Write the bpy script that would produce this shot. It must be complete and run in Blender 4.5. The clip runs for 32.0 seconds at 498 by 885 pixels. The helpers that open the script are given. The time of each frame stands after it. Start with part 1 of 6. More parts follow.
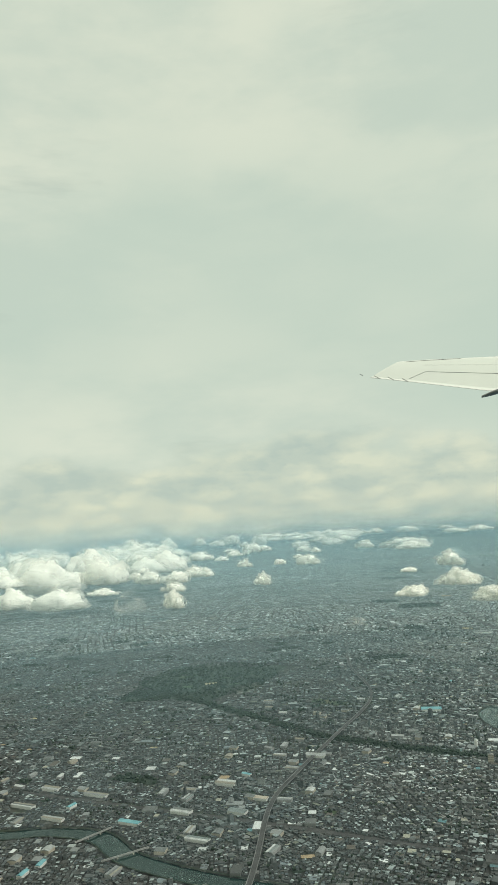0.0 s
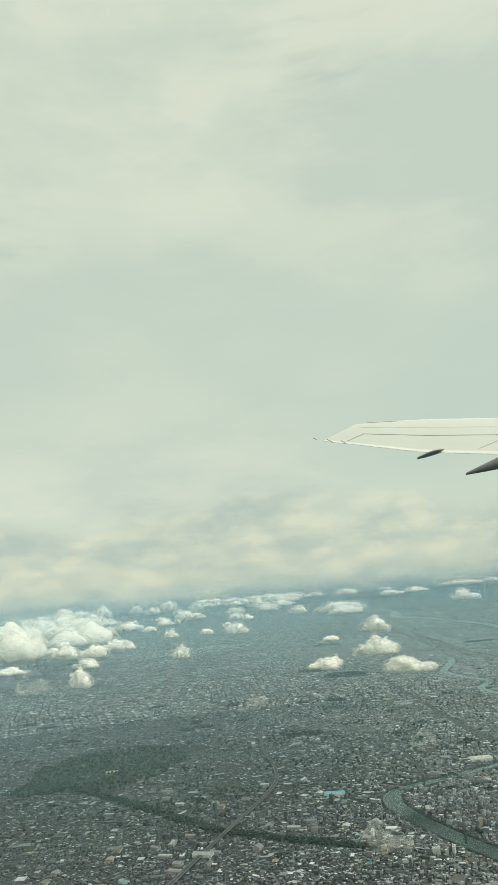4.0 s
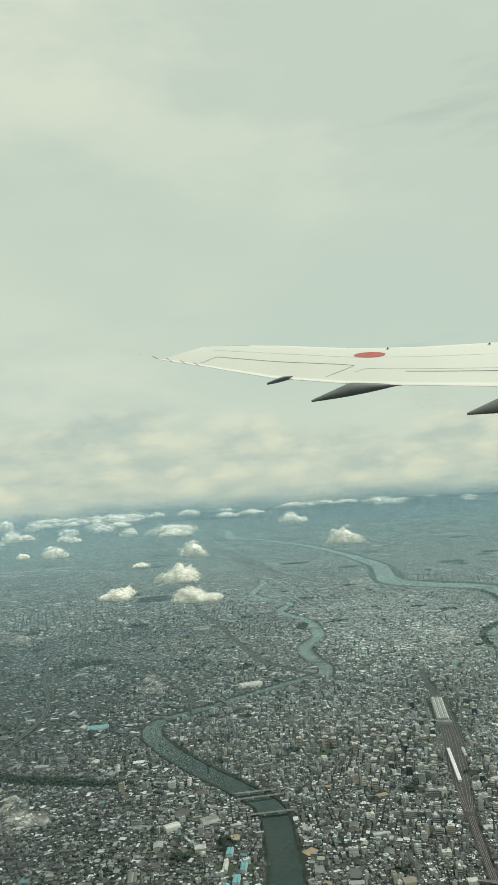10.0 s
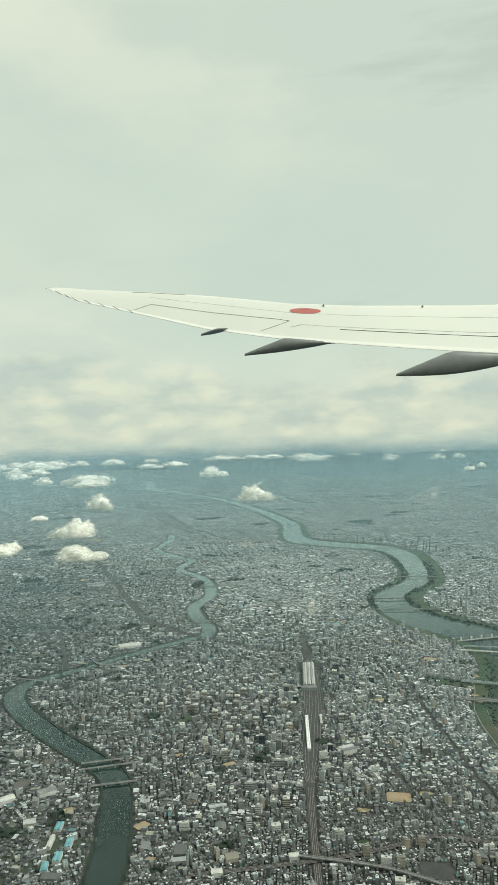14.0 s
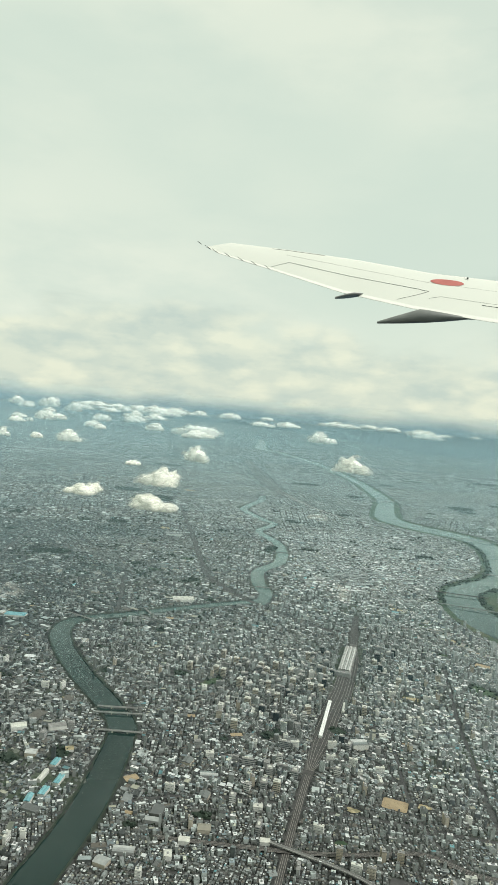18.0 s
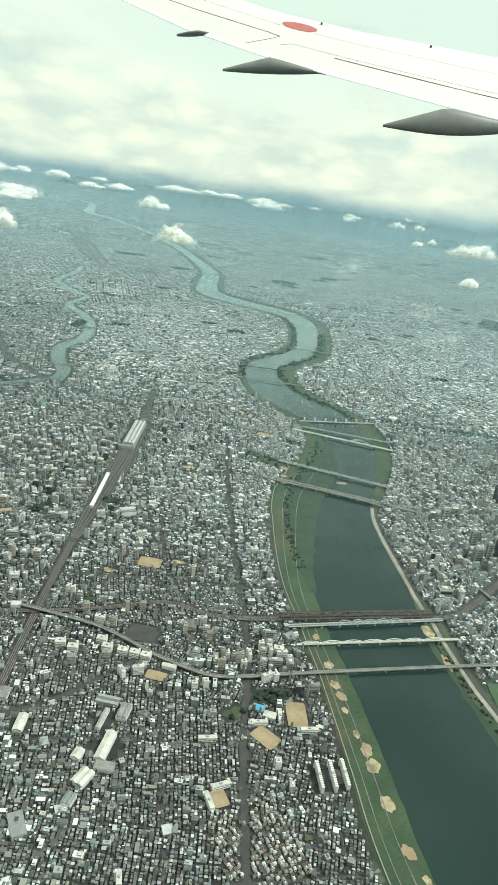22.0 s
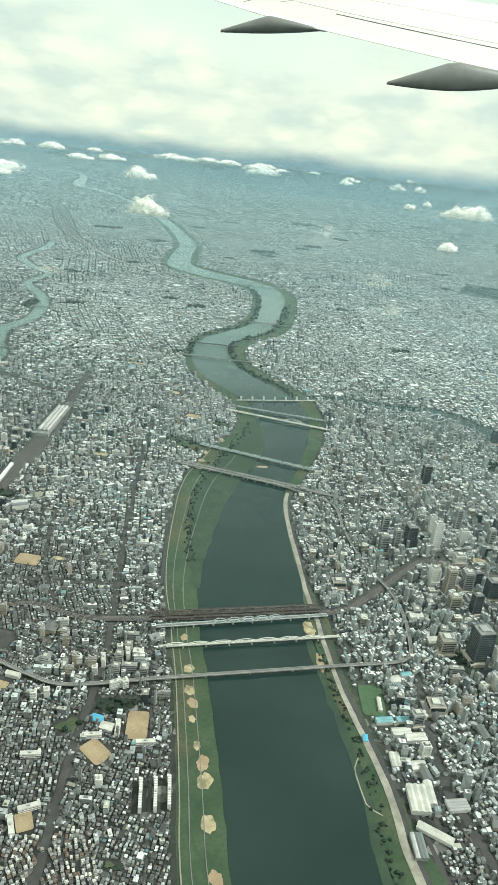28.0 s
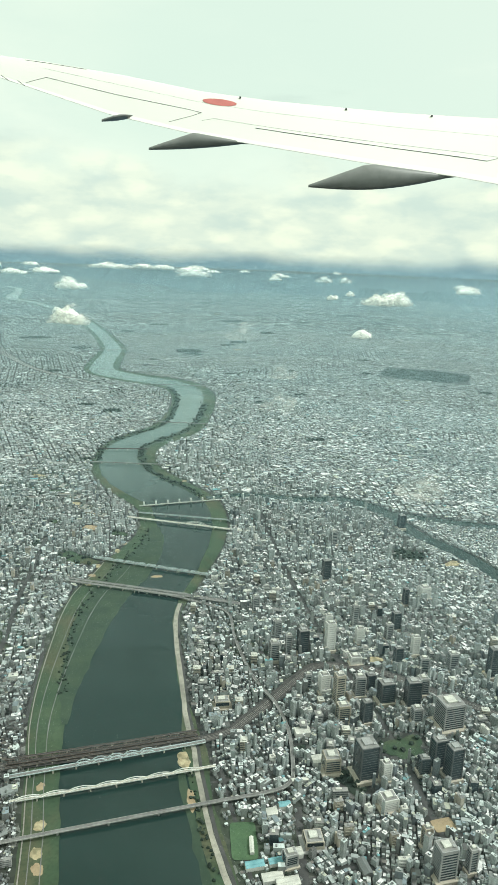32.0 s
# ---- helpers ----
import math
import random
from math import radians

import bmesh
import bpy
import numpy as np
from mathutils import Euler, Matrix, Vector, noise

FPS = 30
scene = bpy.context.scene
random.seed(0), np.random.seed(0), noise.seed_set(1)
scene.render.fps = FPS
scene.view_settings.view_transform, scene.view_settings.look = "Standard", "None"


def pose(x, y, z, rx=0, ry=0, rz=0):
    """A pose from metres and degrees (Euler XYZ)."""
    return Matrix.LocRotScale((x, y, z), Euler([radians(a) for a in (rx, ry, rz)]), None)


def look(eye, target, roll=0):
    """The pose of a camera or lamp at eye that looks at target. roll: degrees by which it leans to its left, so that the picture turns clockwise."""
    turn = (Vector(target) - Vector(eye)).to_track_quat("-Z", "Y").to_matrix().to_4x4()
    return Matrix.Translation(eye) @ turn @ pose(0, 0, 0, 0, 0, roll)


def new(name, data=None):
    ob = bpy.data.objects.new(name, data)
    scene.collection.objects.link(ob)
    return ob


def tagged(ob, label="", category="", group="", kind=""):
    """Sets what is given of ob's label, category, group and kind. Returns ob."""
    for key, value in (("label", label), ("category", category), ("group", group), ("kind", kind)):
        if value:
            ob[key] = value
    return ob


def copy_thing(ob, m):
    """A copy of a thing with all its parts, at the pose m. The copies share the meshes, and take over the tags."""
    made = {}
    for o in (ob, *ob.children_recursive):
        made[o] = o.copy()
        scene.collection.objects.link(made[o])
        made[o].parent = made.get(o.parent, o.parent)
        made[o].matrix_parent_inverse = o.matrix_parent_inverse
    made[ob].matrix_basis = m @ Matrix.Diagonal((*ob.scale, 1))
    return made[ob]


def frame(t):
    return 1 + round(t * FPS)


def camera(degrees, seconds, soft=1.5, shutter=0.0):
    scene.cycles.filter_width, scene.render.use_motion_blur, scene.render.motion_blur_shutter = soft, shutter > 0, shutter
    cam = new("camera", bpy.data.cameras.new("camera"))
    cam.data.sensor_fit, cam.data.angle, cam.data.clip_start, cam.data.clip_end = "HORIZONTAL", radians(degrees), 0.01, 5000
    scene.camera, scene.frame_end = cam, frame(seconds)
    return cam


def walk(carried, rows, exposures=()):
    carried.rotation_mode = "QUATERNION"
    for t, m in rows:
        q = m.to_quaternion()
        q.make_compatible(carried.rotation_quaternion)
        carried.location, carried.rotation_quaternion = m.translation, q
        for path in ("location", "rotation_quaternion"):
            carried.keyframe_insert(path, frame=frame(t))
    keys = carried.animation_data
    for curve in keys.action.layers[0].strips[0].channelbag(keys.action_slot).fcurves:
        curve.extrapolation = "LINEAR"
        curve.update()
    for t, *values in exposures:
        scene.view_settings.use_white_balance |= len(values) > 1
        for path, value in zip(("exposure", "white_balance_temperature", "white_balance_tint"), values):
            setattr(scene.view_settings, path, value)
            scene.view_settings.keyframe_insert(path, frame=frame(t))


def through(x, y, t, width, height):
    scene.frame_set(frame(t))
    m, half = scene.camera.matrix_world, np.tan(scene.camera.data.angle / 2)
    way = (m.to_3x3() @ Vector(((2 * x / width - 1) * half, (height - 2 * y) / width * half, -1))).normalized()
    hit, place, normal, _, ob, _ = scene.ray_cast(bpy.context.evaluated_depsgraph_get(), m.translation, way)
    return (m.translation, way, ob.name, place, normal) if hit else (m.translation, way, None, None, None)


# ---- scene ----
# The place stands at one tenth of its true size: one unit is ten metres.
# ---------------------------------------------------------------- camera
cam = camera(39.6, 32.0, soft=1.5)
scene.cycles.transparent_max_bounces = 48
ROWS = [  # seconds; eye x, y, z; yaw to the left of +y, pitch, roll in degrees
    (0, 0.00, 0.00, 120.00, 0.08, 6.62, -3.67), (0.5, 3.52, 0.94, 120.60, -0.16, 7.72, -3.68),
    (1, 7.14, 1.89, 121.20, -0.65, 8.51, -3.78), (1.5, 10.85, 2.86, 121.79, -1.24, 9.15, -3.89),
    (2, 14.64, 3.83, 122.37, -1.98, 9.72, -4.22), (2.5, 18.50, 4.81, 122.96, -2.73, 10.24, -4.47),
    (4.5, 34.56, 8.65, 125.24, -5.68, 11.45, -4.88), (5, 38.69, 9.57, 125.81, -6.58, 11.30, -4.92),
    (5.5, 42.86, 10.47, 126.37, -7.58, 11.03, -4.95), (6, 47.06, 11.35, 126.92, -8.52, 10.55, -4.86),
    (6.5, 51.29, 12.19, 127.47, -9.76, 9.92, -5.19), (7, 55.53, 13.01, 128.02, -10.82, 9.09, -5.11),
    (7.5, 59.79, 13.79, 128.57, -11.98, 8.16, -5.18), (8, 64.07, 14.53, 129.12, -12.95, 7.28, -5.10),
    (8.5, 68.35, 15.24, 129.66, -13.78, 6.44, -4.88), (9, 72.64, 15.90, 130.20, -14.57, 5.62, -4.60),
    (9.5, 76.94, 16.53, 130.74, -15.38, 4.77, -4.37), (10, 81.23, 17.11, 131.28, -16.12, 3.89, -4.13),
    (10.5, 85.52, 17.64, 131.81, -16.80, 3.00, -4.09), (11, 89.80, 18.13, 132.35, -17.46, 2.10, -3.97),
    (11.5, 94.08, 18.58, 132.88, -18.29, 1.41, -3.61), (12, 98.36, 18.98, 133.41, -19.15, 1.02, -2.93),
    (12.5, 102.62, 19.33, 133.94, -19.90, 0.77, -2.36), (13, 106.88, 19.63, 134.47, -20.42, 0.36, -2.00),
    (13.5, 111.13, 19.89, 135.00, -20.81, -0.09, -2.01), (14, 115.37, 20.10, 135.52, -21.23, -0.37, -1.93),
    (14.5, 119.60, 20.27, 136.05, -21.67, -0.58, -1.32), (16.5, 136.48, 20.51, 138.16, -16.02, -1.08, 2.13),
    (17, 140.69, 20.47, 138.69, -13.28, -1.30, 3.00), (17.5, 144.90, 20.39, 139.22, -11.22, -1.95, 3.86),
    (18, 149.12, 20.28, 139.75, -11.14, -3.74, 4.77), (18.5, 153.34, 20.13, 140.28, -13.47, -6.77, 5.77),
    (19, 157.57, 19.95, 140.81, -17.00, -10.00, 6.95), (19.5, 161.80, 19.73, 141.35, -20.54, -12.72, 8.10),
    (20, 166.05, 19.49, 141.88, -22.76, -14.58, 8.91), (20.5, 170.31, 19.23, 142.42, -23.92, -16.15, 9.01),
    (21, 174.59, 18.94, 142.96, -24.84, -17.82, 8.55), (21.5, 178.88, 18.62, 143.50, -25.59, -19.46, 8.13),
    (22, 183.19, 18.29, 144.04, -25.91, -21.03, 7.86), (22.5, 187.53, 17.93, 144.59, -26.11, -22.43, 7.84),
    (23, 191.88, 17.56, 145.14, -26.09, -23.10, 7.73), (23.5, 196.27, 17.18, 145.69, -25.67, -23.11, 7.40),
    (24, 200.67, 16.78, 146.24, -25.24, -22.77, 7.07), (24.5, 205.10, 16.37, 146.80, -25.05, -22.70, 6.86),
    (25, 209.55, 15.94, 147.36, -25.07, -22.87, 6.83), (25.5, 214.03, 15.51, 147.92, -25.10, -23.16, 6.99),
    (27.5, 232.13, 13.67, 150.21, -24.74, -23.66, 6.52), (28, 236.69, 13.19, 150.79, -24.62, -23.69, 5.97),
    (28.5, 241.25, 12.69, 151.38, -24.63, -23.60, 4.99), (29, 245.81, 12.18, 151.97, -24.70, -23.25, 3.72),
    (29.5, 250.36, 11.65, 152.56, -24.88, -22.39, 2.18), (30, 254.90, 11.11, 153.16, -25.49, -20.52, 0.09),
    (30.5, 259.41, 10.54, 153.77, -26.52, -18.32, -1.39), (31, 263.87, 9.95, 154.38, -27.35, -16.90, -1.04),
    (31.5, 268.29, 9.34, 155.00, -27.74, -16.32, 0.62), (32, 272.64, 8.68, 155.62, -27.52, -16.00, 2.13),
]


def eye_pose(x, y, z, yaw, pitch, roll):
    a, b = radians(yaw), radians(pitch)
    ahead = Vector((-math.sin(a) * math.cos(b), math.cos(a) * math.cos(b), math.sin(b)))
    return look((x, y, z), Vector((x, y, z)) + ahead * 100, roll)


EXPOSURES = [(0, -0.35, 6580, 5), (9, -0.38, 6580, 5), (13, -0.30, 6560, 5), (17, -0.12, 6540, 8), (19, -0.06, 6520, 8), (21, 0.18, 6400, 3), (29, 0.21, 6400, 3), (31, 0.15, 6380, 3), (32, 0.15, 6380, 3)]
walk(cam, [(r[0], eye_pose(*r[1:])) for r in ROWS], EXPOSURES)

# ---------------------------------------------------------------- light
SUN_ELEVATION, SUN_AZIMUTH = radians(52), radians(118)   # azimuth from +y towards +x


def make_world():
    world = bpy.data.worlds.new("sky")
    scene.world = world
    world.use_nodes = True
    nt = world.node_tree
    nt.nodes.clear()
    N = nt.nodes.new
    out, bg = N("ShaderNodeOutputWorld"), N("ShaderNodeBackground")
    sky = N("ShaderNodeTexSky")
    sky.sky_type, sky.sun_disc = "NISHITA", False
    sky.sun_elevation, sky.sun_rotation = SUN_ELEVATION, SUN_AZIMUTH
    co, sep = N("ShaderNodeTexCoord"), N("ShaderNodeSeparateXYZ")
    nt.links.new(co.outputs["Generated"], sep.inputs[0])

    def noise_of(scale, detail, stretch, lo, hi):
        mp, tex, rng = N("ShaderNodeMapping"), N("ShaderNodeTexNoise"), N("ShaderNodeMapRange")
        mp.inputs["Scale"].default_value = (1, 1, stretch)
        tex.inputs["Scale"].default_value, tex.inputs["Detail"].default_value = scale, detail
        tex.inputs["Roughness"].default_value = 0.55
        rng.inputs["From Min"].default_value, rng.inputs["From Max"].default_value = lo, hi
        rng.interpolation_type = "SMOOTHSTEP"
        nt.links.new(co.outputs["Generated"], mp.inputs[0])
        nt.links.new(mp.outputs[0], tex.inputs["Vector"])
        nt.links.new(tex.outputs[0], rng.inputs[0])
        return rng.outputs[0]

    def mix(fac, a, b):
        m = N("ShaderNodeMix")
        m.data_type = "RGBA"
        for sock, v in ((m.inputs[0], fac), (m.inputs[6], a), (m.inputs[7], b)):
            if isinstance(v, (tuple, float, int)):
                sock.default_value = v if not isinstance(v, tuple) else (*v, 1)
            else:
                nt.links.new(v, sock)
        return m.outputs[2]

    def math_of(op, a, b):
        m = N("ShaderNodeMath")
        m.operation = op
        for sock, v in zip(m.inputs, (a, b)):
            if isinstance(v, (float, int)):
                sock.default_value = v
            else:
                nt.links.new(v, sock)
        return m.outputs[0]

    # high overcast: pale grey-cream sheet with long soft streaks
    sheet = mix(noise_of(2.2, 6, 2.6, 0.40, 0.62), (0.69, 0.78, 0.68), (0.86, 0.90, 0.76))
    sheet = mix(noise_of(1.1, 3, 1.5, 0.45, 0.75), sheet, (0.66, 0.77, 0.67))
    streak = noise_of(2.4, 5, 6.0, 0.60, 0.72)
    sheet = mix(math_of("MULTIPLY", streak, 0.30), sheet, (0.46, 0.54, 0.49))
    # bright towering bank along the horizon, its upper edge ragged
    edge = math_of("ADD", 0.155, math_of("MULTIPLY", noise_of(4.0, 7, 1.8, 0.25, 0.75), -0.10))
    band = N("ShaderNodeMapRange")
    band.interpolation_type = "SMOOTHSTEP"
    nt.links.new(math_of("SUBTRACT", sep.outputs[2], edge), band.inputs[0])
    band.inputs["From Min"].default_value, band.inputs["From Max"].default_value = -0.035, 0.02
    band.inputs["To Min"].default_value, band.inputs["To Max"].default_value = 1, 0
    # round heads of the bank: distorted cells, bright in their middles
    mp, wob, add, cell = N("ShaderNodeMapping"), N("ShaderNodeTexNoise"), N("ShaderNodeVectorMath"), N("ShaderNodeTexVoronoi")
    mp.inputs["Scale"].default_value = (1, 1, 2.3)
    nt.links.new(co.outputs["Generated"], mp.inputs[0])
    wob.inputs["Scale"].default_value, wob.inputs["Detail"].default_value = 14, 6
    nt.links.new(mp.outputs[0], wob.inputs["Vector"])
    add.operation = "MULTIPLY_ADD"
    nt.links.new(wob.outputs["Color"], add.inputs[0])
    add.inputs[1].default_value = (0.07, 0.07, 0.07)
    nt.links.new(mp.outputs[0], add.inputs[2])
    cell.feature = "SMOOTH_F1"
    cell.inputs["Scale"].default_value, cell.inputs["Smoothness"].default_value, cell.inputs["Detail"].default_value = 15, 0.35, 0
    nt.links.new(add.outputs[0], cell.inputs["Vector"])
    head = N("ShaderNodeMapRange")
    head.interpolation_type = "SMOOTHSTEP"
    nt.links.new(cell.outputs["Distance"], head.inputs[0])
    for sock, v in zip(("From Min", "From Max", "To Min", "To Max"), (0.20, 0.60, 1.0, 0.0)):
        head.inputs[sock].default_value = v
    lit = math_of("ADD", math_of("MULTIPLY", head.outputs[0], 0.5), math_of("ADD", math_of("MULTIPLY", noise_of(7.0, 9, 3.0, 0.40, 0.60), 0.42), math_of("MULTIPLY", noise_of(24.0, 9, 2.2, 0.40, 0.60), 0.22)))
    bank = mix(lit, (0.55, 0.65, 0.59), (0.85, 0.875, 0.70))
    sheet = mix(math_of("MULTIPLY", band.outputs[0], 0.85), sheet, bank)
    # below the eye's level the haze turns blue-grey
    low = N("ShaderNodeMapRange")
    low.interpolation_type = "SMOOTHSTEP"
    nt.links.new(math_of("ADD", sep.outputs[2], math_of("MULTIPLY", noise_of(8.0, 6, 3.0, 0.3, 0.7), -0.010)), low.inputs[0])
    low.inputs["From Min"].default_value, low.inputs["From Max"].default_value = -0.036, -0.010
    low.inputs["To Min"].default_value, low.inputs["To Max"].default_value = 1, 0
    sheet = mix(low.outputs[0], sheet, (0.15, 0.25, 0.30))
    skyd = N("ShaderNodeVectorMath")
    skyd.operation = "SCALE"
    skyd.inputs[3].default_value = 0.1
    nt.links.new(sky.outputs[0], skyd.inputs[0])
    nt.links.new(mix(0.94, skyd.outputs[0], sheet), bg.inputs[0])
    bg.inputs[1].default_value = 1.1
    nt.links.new(bg.outputs[0], out.inputs[0])


make_world()
sun = new("sun", bpy.data.lights.new("sun", "SUN"))
sun.data.energy, sun.data.angle, sun.data.color = 2.6, radians(3), (1.0, 0.98, 0.94)
sun.matrix_world = look((math.sin(SUN_AZIMUTH) * 900, math.cos(SUN_AZIMUTH) * 900, 900 * math.tan(SUN_ELEVATION)), (0, 0, 0))


# ---------------------------------------------------------------- materials
class Mat:
    """A node material with a few shorthands."""

    def __init__(self, name, rough=0.8, metal=0.0):
        self.m = bpy.data.materials.new(name)
        self.m.use_nodes = True
        self.nt = self.m.node_tree
        self.bsdf = self.nt.nodes["Principled BSDF"]
        self.bsdf.inputs["Roughness"].default_value = rough
        self.bsdf.inputs["Metallic"].default_value = metal
        self.geo = self.nt.nodes.new("ShaderNodeNewGeometry")

    def n(self, kind):
        return self.nt.nodes.new(kind)

    def put(self, sock, v):
        if isinstance(v, tuple):
            sock.default_value = (*v, 1) if len(v) == 3 and len(sock.default_value) == 4 else v
        elif isinstance(v, (int, float)):
            sock.default_value = v
        else:
            self.nt.links.new(v, sock)

    def noise(self, scale, detail=4, lo=0.35, hi=0.65, squash=(1, 1, 1)):
        mp, tex, rng = self.n("ShaderNodeMapping"), self.n("ShaderNodeTexNoise"), self.n("ShaderNodeMapRange")
        mp.inputs["Scale"].default_value = squash
        tex.inputs["Scale"].default_value, tex.inputs["Detail"].default_value = scale, detail
        rng.inputs["From Min"].default_value, rng.inputs["From Max"].default_value = lo, hi
        self.put(mp.inputs[0], self.geo.outputs["Position"])
        self.put(tex.inputs["Vector"], mp.outputs[0])
        self.put(rng.inputs[0], tex.outputs[0])
        return rng.outputs[0]

    def mix(self, fac, a, b, blend="MIX"):
        m = self.n("ShaderNodeMix")
        m.data_type, m.blend_type = "RGBA", blend
        self.put(m.inputs[0], fac), self.put(m.inputs[6], a), self.put(m.inputs[7], b)
        return m.outputs[2]

    def ramp(self, fac, stops, constant=False):
        r = self.n("ShaderNodeValToRGB")
        r.color_ramp.interpolation = "CONSTANT" if constant else "LINEAR"
        for k, (p, c) in enumerate(stops):
            e = r.color_ramp.elements[k] if k < 2 else r.color_ramp.elements.new(p)
            e.position, e.color = p, (*c, 1)
        self.put(r.inputs[0], fac)
        return r.outputs[0]

    def math(self, op, a, b=0.0):
        m = self.n("ShaderNodeMath")
        m.operation = op
        self.put(m.inputs[0], a), self.put(m.inputs[1], b)
        return m.outputs[0]

    def upward(self):
        """1 on faces that look up, 0 on walls."""
        s = self.n("ShaderNodeSeparateXYZ")
        self.put(s.inputs[0], self.geo.outputs["Normal"])
        return self.math("GREATER_THAN", s.outputs[2], 0.4)

    def color(self, v):
        self.put(self.bsdf.inputs["Base Color"], v)
        return self.m

    def bump(self, height, strength=0.3, dist=0.1):
        b = self.n("ShaderNodeBump")
        b.inputs["Strength"].default_value, b.inputs["Distance"].default_value = strength, dist
        self.put(b.inputs["Height"], height)
        self.put(self.bsdf.inputs["Normal"], b.outputs[0])


def grained(name, a, b, scale, rough=0.8, fine=None, metal=0.0):
    m = Mat(name, rough, metal)
    c = m.mix(m.noise(scale), a, b)
    c = m.mix(m.math("MULTIPLY", m.noise(fine or scale * 9, 5), 0.35), c, tuple(v * 0.6 for v in a))
    return m.color(c)


def building_material(name, roofs, walls, rnd="Random Per Island"):
    m = Mat(name, 0.75)
    seed = m.geo.outputs["Random Per Island"]
    if rnd == "object":
        seed = m.n("ShaderNodeObjectInfo").outputs["Random"]
    other = m.math("FRACT", m.math("MULTIPLY", seed, 7.31))
    stain = m.math("MULTIPLY", m.noise(0.9, 5, 0.4, 0.7), 0.3)
    quarter = m.math("MULTIPLY", m.math("ADD", m.noise(0.045, 4, 0.45, 0.65), m.noise(0.014, 3, 0.45, 0.6)), 0.24)
    roof = m.mix(quarter, m.mix(stain, m.ramp(seed, roofs, True), (0.09, 0.09, 0.085)), (0.10, 0.10, 0.095))
    wall = m.mix(m.math("MULTIPLY", stain, 0.7), m.ramp(other, walls, True), (0.16, 0.155, 0.14))
    # storeys: shaded window rows between floor slabs
    s = m.n("ShaderNodeSeparateXYZ")
    m.put(s.inputs[0], m.geo.outputs["Position"])
    row = m.math("GREATER_THAN", m.math("FRACT", m.math("MULTIPLY", s.outputs[2], 3.1)), 0.52)
    wall = m.mix(m.math("MULTIPLY", row, 0.55), wall, (0.07, 0.08, 0.085))
    return m.color(m.mix(m.upward(), wall, roof))


ROOFS = [(0.0, (0.11, 0.12, 0.12)), (0.2, (0.051, 0.056, 0.056)), (0.34, (0.23, 0.25, 0.25)), (0.56, (0.425, 0.471, 0.462)), (0.65, (0.093, 0.083, 0.07)), (0.76, (0.663, 0.697, 0.697)), (0.87, (0.161, 0.203, 0.221)), (0.94, (0.324, 0.324, 0.26)), (0.985, (0.085, 0.221, 0.25))]
WALLS = [(0.0, (0.279, 0.303, 0.289)), (0.3, (0.207, 0.217, 0.203)), (0.5, (0.372, 0.405, 0.39)), (0.75, (0.146, 0.152, 0.137)), (0.9, (0.12, 0.137, 0.144))]
CITY_ROOFS = [(0.0, (0.215, 0.233, 0.233)), (0.16, (0.089, 0.094, 0.094)), (0.26, (0.391, 0.435, 0.435)), (0.48, (0.585, 0.657, 0.646)), (0.64, (0.147, 0.138, 0.126)), (0.69, (0.764, 0.764, 0.764)), (0.88, (0.244, 0.307, 0.339)), (0.94, (0.469, 0.489, 0.402)), (0.985, (0.136, 0.339, 0.371))]
CITY_WALLS = [(0.0, (0.432, 0.480, 0.470)), (0.3, (0.323, 0.352, 0.336)), (0.5, (0.539, 0.589, 0.579)), (0.78, (0.232, 0.243, 0.235)), (0.9, (0.185, 0.218, 0.235))]
# Cloud shade over the northern quarters is painted into these darker colours.
SHADED_ROOFS = [(0.0, (0.044, 0.052, 0.054)), (0.3, (0.026, 0.032, 0.033)), (0.48, (0.074, 0.089, 0.092)), (0.62, (0.133, 0.166, 0.167)), (0.74, (0.034, 0.034, 0.031)), (0.8, (0.31, 0.368, 0.37)), (0.91, (0.054, 0.076, 0.089)), (0.97, (0.133, 0.149, 0.117))]
SHADED_WALLS = [(0.0, (0.094, 0.113, 0.112)), (0.4, (0.065, 0.077, 0.073)), (0.7, (0.13, 0.156, 0.156)), (0.88, (0.047, 0.056, 0.059))]
SHADED_HOUSE = building_material("cloud_shaded_roofs_and_walls", SHADED_ROOFS, SHADED_WALLS)
HOUSE = building_material("house_roofs_and_walls", ROOFS, WALLS)
CITY = building_material("city_roofs_and_walls", CITY_ROOFS, CITY_WALLS)
# Some of the distance haze is put into this lightened, softer palette.
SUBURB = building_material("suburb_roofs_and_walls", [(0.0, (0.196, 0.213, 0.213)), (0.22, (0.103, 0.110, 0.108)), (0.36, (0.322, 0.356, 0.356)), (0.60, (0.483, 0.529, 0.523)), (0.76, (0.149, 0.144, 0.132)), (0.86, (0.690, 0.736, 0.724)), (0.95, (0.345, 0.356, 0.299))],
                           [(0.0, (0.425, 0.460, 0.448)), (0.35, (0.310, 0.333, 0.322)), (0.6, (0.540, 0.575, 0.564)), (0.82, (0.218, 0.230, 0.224))])


